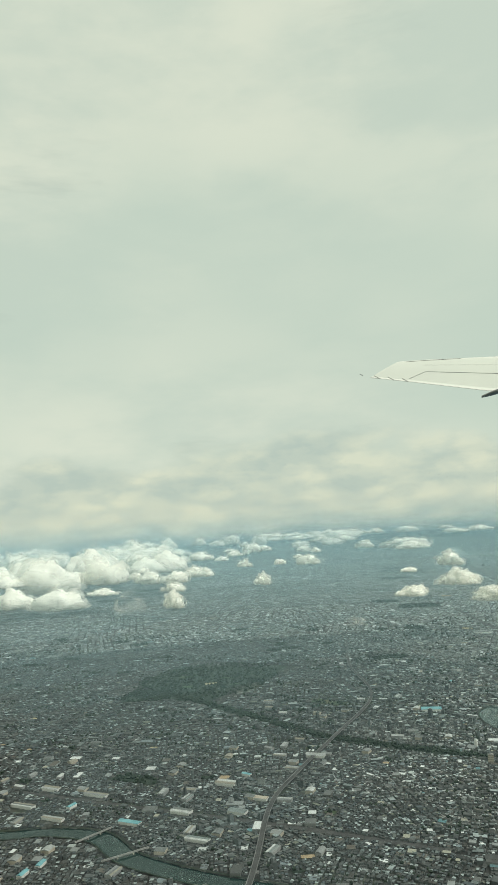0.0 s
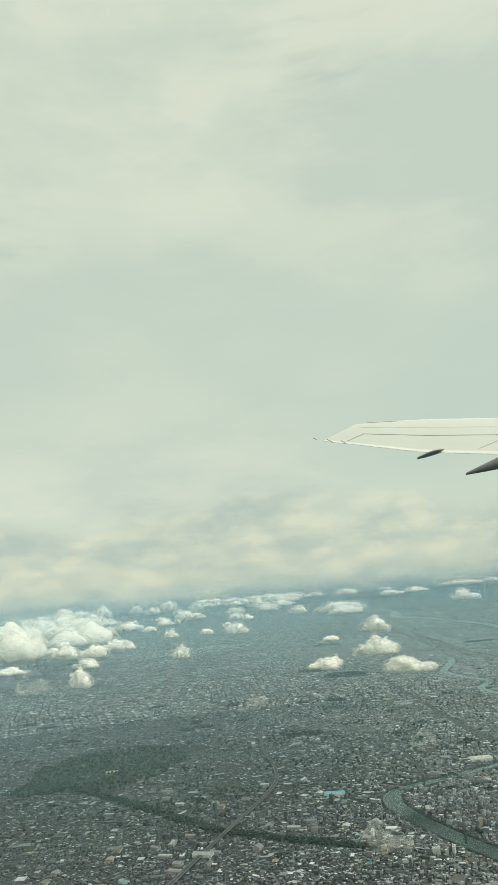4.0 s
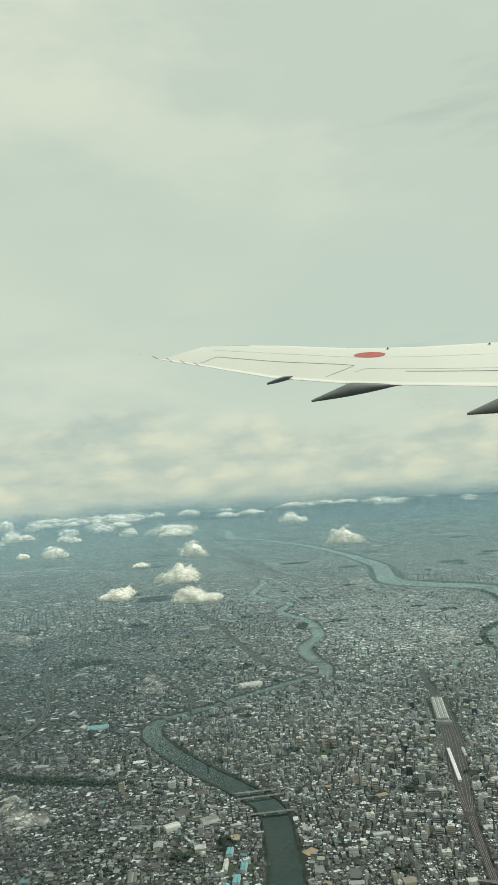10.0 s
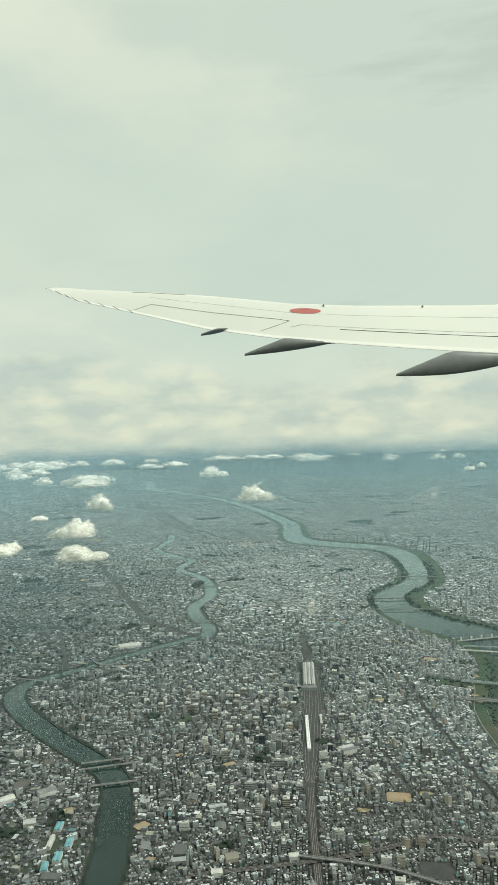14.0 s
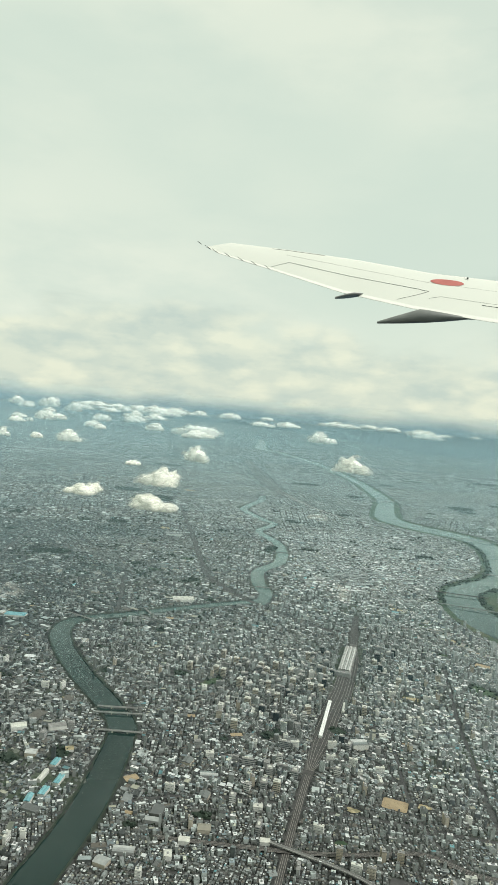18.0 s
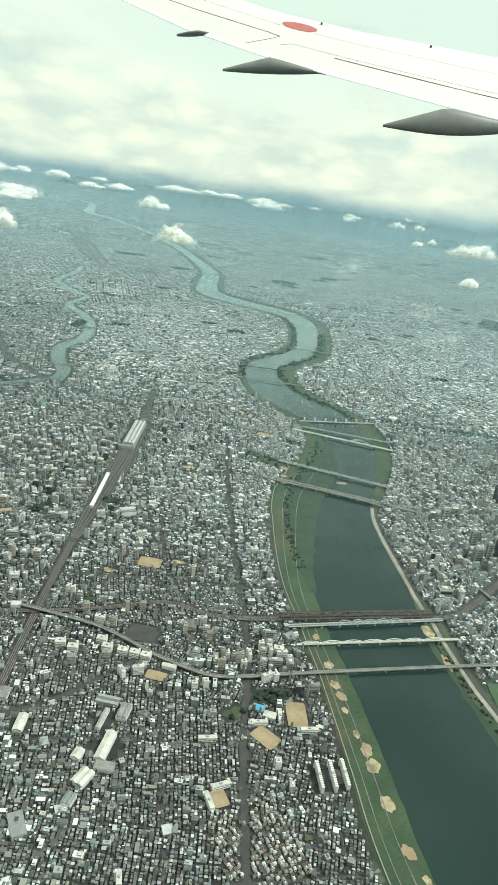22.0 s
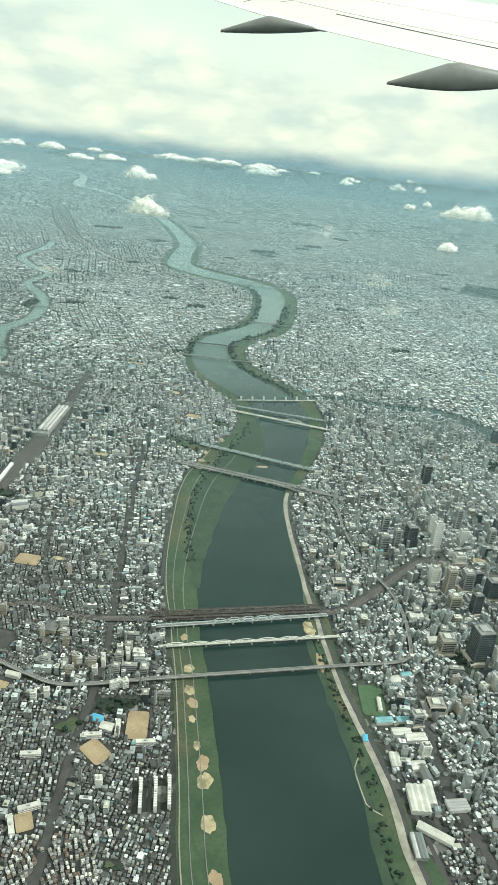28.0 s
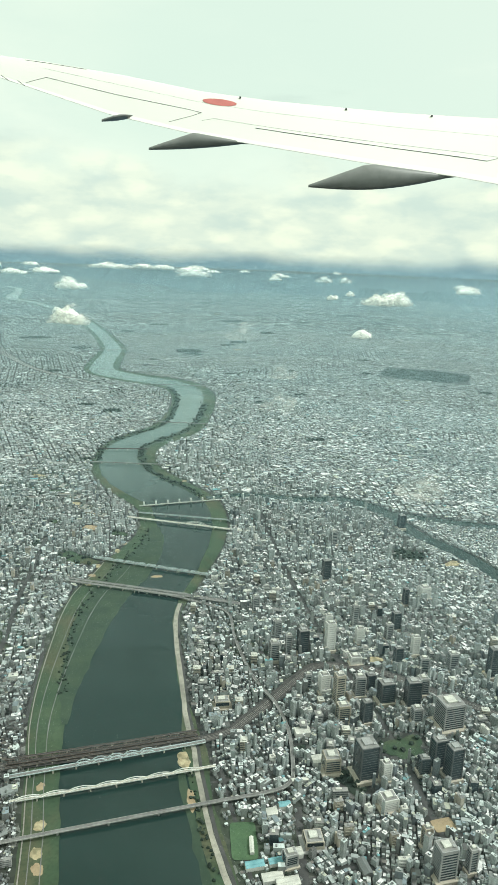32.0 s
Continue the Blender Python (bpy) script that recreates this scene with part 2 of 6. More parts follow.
def ground_material():
    m = Mat("city_ground", 0.9)
    v = m.n("ShaderNodeTexVoronoi")
    v.inputs["Scale"].default_value = 0.42
    m.put(v.inputs["Vector"], m.geo.outputs["Position"])
    s = m.n("ShaderNodeSeparateColor")
    m.put(s.inputs[0], v.outputs["Color"])
    lots = m.ramp(s.outputs[0], [(0.0, (0.020, 0.022, 0.022)), (0.4, (0.036, 0.037, 0.036)), (0.68, (0.06, 0.06, 0.058)), (0.86, (0.11, 0.11, 0.106)), (0.96, (0.22, 0.22, 0.213))], True)
    street = m.math("LESS_THAN", v.outputs["Distance"], 0.75)
    c = m.mix(street, (0.03, 0.032, 0.032), lots)
    c = m.mix(m.math("MULTIPLY", m.noise(0.012, 5, 0.5, 0.68), 0.75), c, (0.05, 0.075, 0.04))
    c = m.mix(m.math("MULTIPLY", m.noise(0.9, 4, 0.45, 0.7), 0.5), c, (0.03, 0.036, 0.03))
    return m.color(c)


GROUND = ground_material()
ASPHALT = grained("asphalt", (0.045, 0.046, 0.046), (0.07, 0.07, 0.07), 0.3)
DECK = grained("deck_concrete", (0.28, 0.28, 0.27), (0.38, 0.38, 0.36), 0.4)
WORN_ROAD = grained("worn_grey_roadway", (0.15, 0.15, 0.148), (0.21, 0.21, 0.205), 0.3)
CONCRETE = grained("pale_concrete", (0.38, 0.36, 0.31), (0.54, 0.51, 0.43), 0.25)
WHITE_STEEL = grained("white_painted_steel", (0.74, 0.75, 0.72), (0.82, 0.82, 0.78), 0.6, 0.45)
BLUE_STEEL = grained("pale_blue_painted_steel", (0.50, 0.60, 0.62), (0.60, 0.68, 0.68), 0.6, 0.45)
DARK_STEEL = grained("weathered_brown_steel", (0.11, 0.09, 0.08), (0.17, 0.14, 0.12), 0.6, 0.6)


def grass_material():
    m = Mat("riverside_grass", 0.9)
    c = m.mix(m.noise(0.10), (0.028, 0.060, 0.030), (0.056, 0.088, 0.046))
    c = m.mix(m.math("MULTIPLY", m.noise(0.06, 5, 0.5, 0.72, (1, 0.5, 1)), 0.8), c, (0.105, 0.090, 0.052))
    return m.color(m.mix(m.math("MULTIPLY", m.noise(0.9, 5, 0.45, 0.7), 0.5), c, (0.018, 0.036, 0.020)))


GRASS = grass_material()
REVETMENT = grained("weathered_revetment", (0.22, 0.215, 0.185), (0.38, 0.365, 0.305), 0.18, 0.85, 0.9)
REEDS = grained("marsh_reeds", (0.019, 0.043, 0.025), (0.038, 0.066, 0.036), 0.18)
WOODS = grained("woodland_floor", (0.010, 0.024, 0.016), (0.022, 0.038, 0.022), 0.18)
EARTH = grained("sports_ground_earth", (0.29, 0.22, 0.135), (0.38, 0.30, 0.19), 0.2)


def sand_material():
    m = Mat("bare_sandy_ground", 0.9)
    c = m.mix(m.noise(0.5), (0.30, 0.25, 0.15), (0.45, 0.39, 0.25))
    c = m.mix(m.math("MULTIPLY", m.noise(0.35, 5, 0.47, 0.62), 0.75), c, (0.13, 0.125, 0.07))
    return m.color(m.mix(m.math("MULTIPLY", m.noise(1.6, 4, 0.5, 0.7), 0.4), c, (0.20, 0.155, 0.095)))


SAND = sand_material()
BALLAST = grained("railway_ballast", (0.045, 0.044, 0.042), (0.075, 0.072, 0.07), 0.5)
RAIL_STEEL = grained("rail_steel", (0.22, 0.20, 0.18), (0.3, 0.28, 0.26), 1.0, 0.5)
FOREST = grained("tree_leaves", (0.009, 0.022, 0.014), (0.022, 0.040, 0.022), 0.4)
GLASS = grained("dark_curtain_glass", (0.035, 0.05, 0.058), (0.06, 0.08, 0.09), 0.25, 0.25)
GREY_WALL = grained("grey_tower_cladding", (0.30, 0.31, 0.31), (0.38, 0.38, 0.37), 0.3, 0.6)
BEIGE_WALL = grained("beige_tower_cladding", (0.42, 0.38, 0.31), (0.5, 0.46, 0.39), 0.3, 0.7)
WHITE_WALL = grained("white_tower_cladding", (0.66, 0.66, 0.63), (0.76, 0.76, 0.73), 0.3, 0.6)
DARK_TRIM = grained("dark_mullion_metal", (0.075, 0.082, 0.085), (0.11, 0.118, 0.12), 0.4, 0.4)
TAN_WALL = grained("tan_tower_cladding", (0.35, 0.315, 0.25), (0.43, 0.39, 0.32), 0.3, 0.7)
ROOF_FELT = grained("roof_felt", (0.19, 0.19, 0.185), (0.30, 0.30, 0.29), 0.5)
WHITE_ROOF = grained("white_metal_roof", (0.44, 0.445, 0.41), (0.64, 0.64, 0.58), 0.4, 0.5)
TEAL_ROOF = grained("teal_metal_roof", (0.12, 0.30, 0.34), (0.2, 0.42, 0.46), 0.4, 0.5)
BLUE_ROOF = grained("bright_blue_roof", (0.06, 0.36, 0.58), (0.12, 0.45, 0.66), 0.4, 0.5)
STATION_ROOF = grained("bright_station_roof", (0.78, 0.79, 0.77), (0.86, 0.86, 0.84), 0.3, 0.45)


def varied_roof():
    m = Mat("varied_sheet_roof", 0.6)
    c = m.ramp(m.n("ShaderNodeObjectInfo").outputs["Random"], [(0.0, (0.22, 0.235, 0.235)), (0.25, (0.13, 0.145, 0.145)), (0.45, (0.33, 0.35, 0.345)), (0.62, (0.17, 0.21, 0.21)), (0.74, (0.46, 0.48, 0.47)), (0.86, (0.25, 0.235, 0.19))], True)
    return m.color(m.mix(m.math("MULTIPLY", m.noise(0.8, 5), 0.35), c, (0.14, 0.14, 0.13)))


SHEET_ROOF = varied_roof()
TURF = grained("practice_range_turf", (0.05, 0.10, 0.05), (0.07, 0.13, 0.06), 0.2)


def water_material():
    m = Mat("river_water", 0.08)
    c = m.mix(m.noise(0.02, 4, 0.4, 0.65), (0.010, 0.027, 0.024), (0.017, 0.037, 0.033))
    # haze and sky reflection painted in, with some silt: paler pools above the weir
    s, haze_paling = m.n("ShaderNodeSeparateXYZ"), m.n("ShaderNodeMapRange")
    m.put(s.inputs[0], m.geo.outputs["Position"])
    m.put(haze_paling.inputs[0], s.outputs[1])
    haze_paling.inputs["From Min"].default_value, haze_paling.inputs["From Max"].default_value = 370, 600
    c = m.mix(m.math("MULTIPLY", haze_paling.outputs[0], 0.85), c, (0.13, 0.20, 0.185))
    m.bsdf.inputs["IOR"].default_value = 1.33
    m.bump(m.noise(0.25, 3, 0.2, 0.8), 0.02, 0.05)
    m.put(m.bsdf.inputs["Roughness"], m.math("ADD", m.math("MULTIPLY", m.noise(0.035, 4), 0.08), 0.06))
    return m.color(c)


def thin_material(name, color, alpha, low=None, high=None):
    """A see-through tinted sheet that stands in for haze; with low and high it thins out upwards between these heights.
    """
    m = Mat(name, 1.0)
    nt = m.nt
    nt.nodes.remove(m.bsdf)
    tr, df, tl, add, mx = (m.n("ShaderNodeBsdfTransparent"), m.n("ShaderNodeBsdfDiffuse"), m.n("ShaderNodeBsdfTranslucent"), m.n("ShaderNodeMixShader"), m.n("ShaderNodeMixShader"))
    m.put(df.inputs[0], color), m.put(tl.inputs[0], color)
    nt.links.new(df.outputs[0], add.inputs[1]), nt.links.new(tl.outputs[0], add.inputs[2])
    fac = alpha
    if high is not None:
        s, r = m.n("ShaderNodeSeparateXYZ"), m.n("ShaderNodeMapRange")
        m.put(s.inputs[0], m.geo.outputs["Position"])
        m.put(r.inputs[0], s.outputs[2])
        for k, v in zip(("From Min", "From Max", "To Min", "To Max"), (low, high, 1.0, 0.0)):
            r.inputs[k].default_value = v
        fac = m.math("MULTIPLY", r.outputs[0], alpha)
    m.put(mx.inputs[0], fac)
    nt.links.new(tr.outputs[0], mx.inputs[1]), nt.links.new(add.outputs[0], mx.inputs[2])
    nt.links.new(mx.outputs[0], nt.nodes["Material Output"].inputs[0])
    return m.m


WATER = water_material()
CLOUD = Mat("cloud", 1.0).color((0.99, 0.975, 0.90))
CLOUD.node_tree.nodes["Principled BSDF"].inputs["Specular IOR Level"].default_value = 0.0


def vapour_material(name, color, lo, hi, most, scale=4.0, through=0.35):
    """Vapour with holes: cover comes and goes with a lumpy noise that differs from cloud to cloud."""
    m = Mat(name, 1.0)
    nt = m.nt
    nt.nodes.remove(m.bsdf)
    tr, df, tl, body, mx = (m.n("ShaderNodeBsdfTransparent"), m.n("ShaderNodeBsdfDiffuse"), m.n("ShaderNodeBsdfTranslucent"), m.n("ShaderNodeMixShader"), m.n("ShaderNodeMixShader"))
    m.put(df.inputs[0], color), m.put(tl.inputs[0], color)
    body.inputs[0].default_value = through
    nt.links.new(df.outputs[0], body.inputs[1]), nt.links.new(tl.outputs[0], body.inputs[2])
    co, info, tex, rng = m.n("ShaderNodeTexCoord"), m.n("ShaderNodeObjectInfo"), m.n("ShaderNodeTexNoise"), m.n("ShaderNodeMapRange")
    tex.noise_dimensions = "4D"
    tex.inputs["Scale"].default_value, tex.inputs["Detail"].default_value, tex.inputs["Roughness"].default_value = scale, 4, 0.55
    m.put(tex.inputs["Vector"], co.outputs["Generated"])
    m.put(tex.inputs["W"], m.math("MULTIPLY", info.outputs["Random"], 40.0))
    rng.interpolation_type = "SMOOTHSTEP"
    m.put(rng.inputs[0], tex.outputs[0])
    for k, v in zip(("From Min", "From Max", "To Min", "To Max"), (lo, hi, 0.0, most)):
        rng.inputs[k].default_value = v
    m.put(mx.inputs[0], rng.outputs[0])
    nt.links.new(tr.outputs[0], mx.inputs[1]), nt.links.new(body.outputs[0], mx.inputs[2])
    nt.links.new(mx.outputs[0], nt.nodes["Material Output"].inputs[0])
    return m.m


CLOUD_SHELLS = [vapour_material("cloud_inner_vapour", (0.99, 0.975, 0.91), 0.32, 0.60, 0.62, 2.4), vapour_material("cloud_middle_vapour", (0.99, 0.975, 0.91), 0.40, 0.66, 0.45, 2.4), vapour_material("cloud_outer_vapour", (0.98, 0.97, 0.91), 0.42, 0.70, 0.34, 2.2)]
# Cloud shade and haze are painted into this dark blue base colour.
MOUNTAIN = grained("hazed_wooded_mountain", (0.02, 0.05, 0.075), (0.03, 0.065, 0.09), 0.01)
WING_PAINT = Mat("pale_wing_paint", 0.4)
WING_PAINT = WING_PAINT.color(WING_PAINT.mix(WING_PAINT.noise(0.0012, 3), (0.86, 0.86, 0.79), (0.82, 0.82, 0.76)))
WING_GREY = grained("grey_fairing_paint", (0.20, 0.21, 0.20), (0.25, 0.26, 0.25), 0.002, 0.4)
WING_RED = grained("red_roundel_paint", (0.58, 0.16, 0.15), (0.62, 0.19, 0.17), 0.002, 0.4)
WING_SEAM = grained("dark_seam_sealant", (0.05, 0.055, 0.05), (0.07, 0.07, 0.07), 0.002, 0.6)


# ---------------------------------------------------------------- mesh helpers
def mesh_of(name, verts, faces, material):
    """A mesh from numpy arrays; faces has 4 or 3 columns."""
    verts, faces = np.asarray(verts, np.float32), np.asarray(faces, np.int32)
    k = faces.shape[1]
    me = bpy.data.meshes.new(name)
    me.vertices.add(len(verts))
    me.vertices.foreach_set("co", verts.ravel())
    me.loops.add(faces.size)
    me.loops.foreach_set("vertex_index", faces.ravel())
    me.polygons.add(len(faces))
    me.polygons.foreach_set("loop_start", np.arange(len(faces), dtype=np.int32) * k)
    me.polygons.foreach_set("use_smooth", np.zeros(len(faces), bool))
    me.update(calc_edges=True)
    me.materials.append(material)
    return me


def part(name, bm, material, parent, label=""):
    me = bpy.data.meshes.new(name)
    bm.to_mesh(me)
    bm.free()
    me.materials.append(material)
    ob = new(name, me)
    ob.parent = parent
    return tagged(ob, label)


def hang(name, me, parent, label=""):
    ob = new(name, me)
    ob.parent = parent
    return tagged(ob, label)


def thing(name, label, category, m=None, group="", kind=""):
    ob = tagged(new(name), label, category, group, kind)
    if m is not None:
        ob.matrix_world = m
    return ob


def box(bm, x0, x1, y0, y1, z0, z1, bevel=0.0):
    m = Matrix.Translation(((x0 + x1) / 2, (y0 + y1) / 2, (z0 + z1) / 2)) @ Matrix.Diagonal((x1 - x0, y1 - y0, z1 - z0, 1))
    r = bmesh.ops.create_cube(bm, size=1, matrix=m)
    if bevel:
        edges = list({e for v in r["verts"] for e in v.link_edges})
        bmesh.ops.bevel(bm, geom=edges, offset=bevel, segments=1, affect="EDGES")


def boxed(*args, bevel=0.0):
    bm = bmesh.new()
    box(bm, *args, bevel=bevel)
    return bm


def smooth_line(points, step):
    """A Catmull-Rom line through rows of numbers, sampled about every step."""
    p = np.array(points, float)
    p = np.vstack([2 * p[0] - p[1], p, 2 * p[-1] - p[-2]])
    out = []
    for k in range(1, len(p) - 2):
        a, b, c, d = p[k - 1 : k + 3]
        n = max(2, int(np.hypot(*(c - b)[:2]) / step))
        for t in np.arange(n) / n:
            out.append(0.5 * (2 * b + (c - a) * t + (2 * a - 5 * b + 4 * c - d) * t**2 + (3 * b - a - 3 * c + d) * t**3))
    return np.array(out + [p[-2]])


def sides_of(line):
    d = np.gradient(line[:, :2], axis=0)
    d /= np.linalg.norm(d, axis=1)[:, None]
    return np.stack([d[:, 1], -d[:, 0]], 1)


def ribbon(name, line, left, right, z, material, rough_edge=0.0, seed=0):
    """A flat strip along a line, from left to right of it (widths may be arrays)."""
    rng = np.random.default_rng(seed)
    nrm = sides_of(line)
    n = len(line)
    jig = rng.normal(0, 1, (2, n)) * rough_edge
    a = line[:, :2] - nrm * (np.broadcast_to(left, n) + jig[0])[:, None]
    b = line[:, :2] + nrm * (np.broadcast_to(right, n) + jig[1])[:, None]
    zz = np.broadcast_to(z, n)[:, None]
    v = np.vstack([np.hstack([a, zz]), np.hstack([b, zz])])
    k = np.arange(n - 1)
    return mesh_of(name, v, np.stack([k, k + n, k + n + 1, k + 1], 1), material)


def bar(bm, p, q, w, h):
    """A square bar from p to q."""
    p, q = Vector(p), Vector(q)
    d = q - p
    m = Matrix.Translation((p + q) / 2) @ d.to_track_quat("X", "Z").to_matrix().to_4x4() @ Matrix.Diagonal((d.length, w, h, 1))
    bmesh.ops.create_cube(bm, size=1, matrix=m)


def near_line(x, y, line):
    """Distance of points to a sampled line and the width stored in its third column there."""
    best, wide = np.full(len(x), 1e9), np.zeros(len(x))
    for k in range(0, len(line)):
        d = (x - line[k, 0]) ** 2 + (y - line[k, 1]) ** 2
        hit = d < best
        best[hit] = d[hit]
        if line.shape[1] > 2:
            wide[hit] = line[k, 2]
    return np.sqrt(best), wide


# ---------------------------------------------------------------- the plan (x, y, half width)
YODO = smooth_line([(283, -40, 18), (293, 40, 18), (302, 96, 18.3), (309, 120, 19.2), (318, 159, 18.4), (324, 185, 18.8), (333, 210, 19), (350, 249, 14.5),
                    (363, 272, 12), (385, 299, 11), (403, 328, 12.5), (412, 353, 16), (419, 384, 17), (411, 420, 17), (407, 445, 16), (410, 475, 14), (424, 509, 12),
                    (446, 530, 11.5), (482, 554, 10.5), (516, 605, 10.5), (546, 668, 12.5), (554, 717, 14.2), (542, 750, 15.5), (518, 785, 16), (499, 834, 16), (515, 893, 13),
                    (557, 995, 12), (578, 1100, 10), (594, 1215, 9), (608, 1370, 9), (611, 1520, 9), (602, 1650, 9.5), (585, 1790, 12), (556, 1880, 15), (572, 1990, 15), (608, 2130, 11), (624, 2300, 9), (560, 2440, 8), (488, 2500, 7)], 4)
CANAL = smooth_line([(100, 120, 6), (122, 180, 6), (146, 236, 5.8), (157, 275, 5.6), (161, 301, 5.6), (154, 324, 5.6), (142, 354, 5.6), (131, 389, 5.6),
                     (128, 415, 5.4), (137, 433, 4.6), (168, 445, 4.0), (215, 464, 3.6), (256, 478, 4.5)], 3)
BRANCH = smooth_line([(254, 471, 4.4), (264, 495, 5), (265, 527, 5.4), (273, 560, 5), (296, 590, 5), (309, 632, 5.2), (313, 672, 4.6), (307, 708, 4.4), (309, 733, 4.2),
                      (333, 768, 4.4), (325, 795, 4.6), (316, 840, 5), (318, 871, 5), (352, 937, 5), (366, 985, 4)], 4)
OKAWA = smooth_line([(440, 385, 3.5), (466, 380, 4), (495, 360, 4.5), (520, 350, 5), (531, 325, 5), (528, 288, 4.5), (533, 252, 4.5), (529, 215, 4)], 3)
NEYA = smooth_line([(528, 325, 3), (550, 303, 4), (580, 277, 4), (640, 240, 4)], 4)
OLD_RIVER = smooth_line([(-170, 292, 3.6), (-107, 297, 3.8), (-89, 297, 4), (-69, 289, 4.6), (-56, 272, 4.6), (-38, 259, 4.4), (-15, 247, 4.4), (20, 232, 4.4)], 3)
RAILS = smooth_line([(150, 60, 1.2), (178, 145, 1.2), (195, 182, 1.2), (213, 224, 1.3), (231, 264, 2.0), (252, 305, 4.2), (268, 335, 4.8), (285, 372, 4.2), (296, 398, 2.4), (316, 450, 2)], 3)
LOCAL_RAIL = smooth_line([(170, 228, 1.0), (212, 218, 1.0), (232, 215, 1.0), (254, 213.5, 1.1), (267, 203, 1.3), (280, 198, 1.5), (297, 194, 1.8), (351, 182, 1.8), (370, 186, 2.2), (396, 198, 2.4), (408, 201, 2.2), (425, 190, 2.0), (440, 165, 2.0), (455, 140, 2.0), (470, 110, 1.8)], 3)
FREIGHT = smooth_line([(237, 868, 2.2), (231, 662, 2.4), (228, 551, 2.8), (235, 512, 2.8), (250, 476, 2), (275, 436, 1.5), (300, 410, 1.5)], 4)
YARD = smooth_line([(444, 1530, 9), (425, 1330, 14), (413, 1200, 15), (403, 1063, 10), (410, 960, 5), (420, 885, 3), (440, 825, 2.5), (470, 760, 2)], 6)
EXPRESSWAY = smooth_line([(-22, 180, 1.05), (-9, 249, 1.05), (-1, 309, 1.05), (13, 346, 1.05), (35, 394, 1.05), (64, 457, 1.05), (72, 500, 1.05), (69, 577, 1.05), (80, 680, 1.05)], 3)
VIADUCT = smooth_line([(206, 222, 0.52), (226, 207, 0.52), (235, 197, 0.52), (242.5, 186.5, 0.52), (250, 178.5, 0.52), (257, 172.6, 0.52), (268, 169.6, 0.52), (289, 166, 0.52), (341, 156, 0.52), (358, 152.5, 0.52), (366, 153, 0.52), (371, 160, 0.52), (377, 173, 0.52), (380, 187, 0.52), (380.2, 206, 0.52), (385, 230, 0.52), (391, 250, 0.52), (383.5, 263, 0.52), (374, 274, 0.52), (362, 284, 0.52)], 2)
AVENUES = [smooth_line(p, 3) for p in (
    [(238, 100, 1.0), (256, 146, 1.0), (267, 169, 1.0), (274, 185, 1.0), (288, 229, 1.0), (310, 295, 1.0), (335, 360, 1.0)],
    [(364, 145, 1.1), (354, 125, 1.1), (347, 108, 1.1), (346, 94, 1.1), (340, 60, 1.1)],
    [(160, 160, 0.9), (175, 172, 0.9), (190, 174, 0.9), (210, 176, 0.9), (240, 188, 0.9)],
    [(167, 565, 1.3), (162, 488, 1.3), (159, 451, 1.3)], [(-120, 345, 1.4), (-60, 318, 1.4), (0, 292, 1.4), (60, 262, 1.4)],
    [(100, 232, 0.8), (180, 250, 0.8), (235, 236, 0.8), (290, 215, 0.8)], [(170, 345, 0.9), (250, 330, 0.9), (330, 312, 0.9)],
    [(413, 242, 0.9), (440, 225, 0.9), (490, 205, 0.9)], [(352, 176, 0.6), (347, 155, 0.6), (341, 130, 0.6), (335, 105, 0.6), (329, 70, 0.6)], [(386, 190, 0.8), (392, 215, 0.8), (380, 240, 0.8), (372, 262, 0.8)], [(262, 207, 0.6), (262, 240, 0.6), (275, 290, 0.6)], [(300, 215, 0.6), (312, 250, 0.6), (320, 290, 0.6)], [(392, 110, 0.9), (408, 160, 0.9), (420, 220, 0.9), (440, 290, 0.9), (460, 350, 0.9)])]
for k in range(9):   # long streets of the inner city, two ways
    a = 150 + 42 * k
    AVENUES.append(smooth_line([(a + 62, 70, 0.45), (a + 84 + 3 * (k % 3), 150, 0.45), (a + 108, 240, 0.45), (a + 128 - 4 * (k % 2), 330, 0.45), (a + 160, 440, 0.45)], 4))
    b = 96 + 40 * k
    AVENUES.append(smooth_line([(120 + 8 * k, b + 40, 0.4), (220, b + 18 + 5 * (k % 3), 0.4), (330, b - 8, 0.4), (430, b - 30 + 6 * (k % 2), 0.4), (520, b - 46, 0.4)], 4))
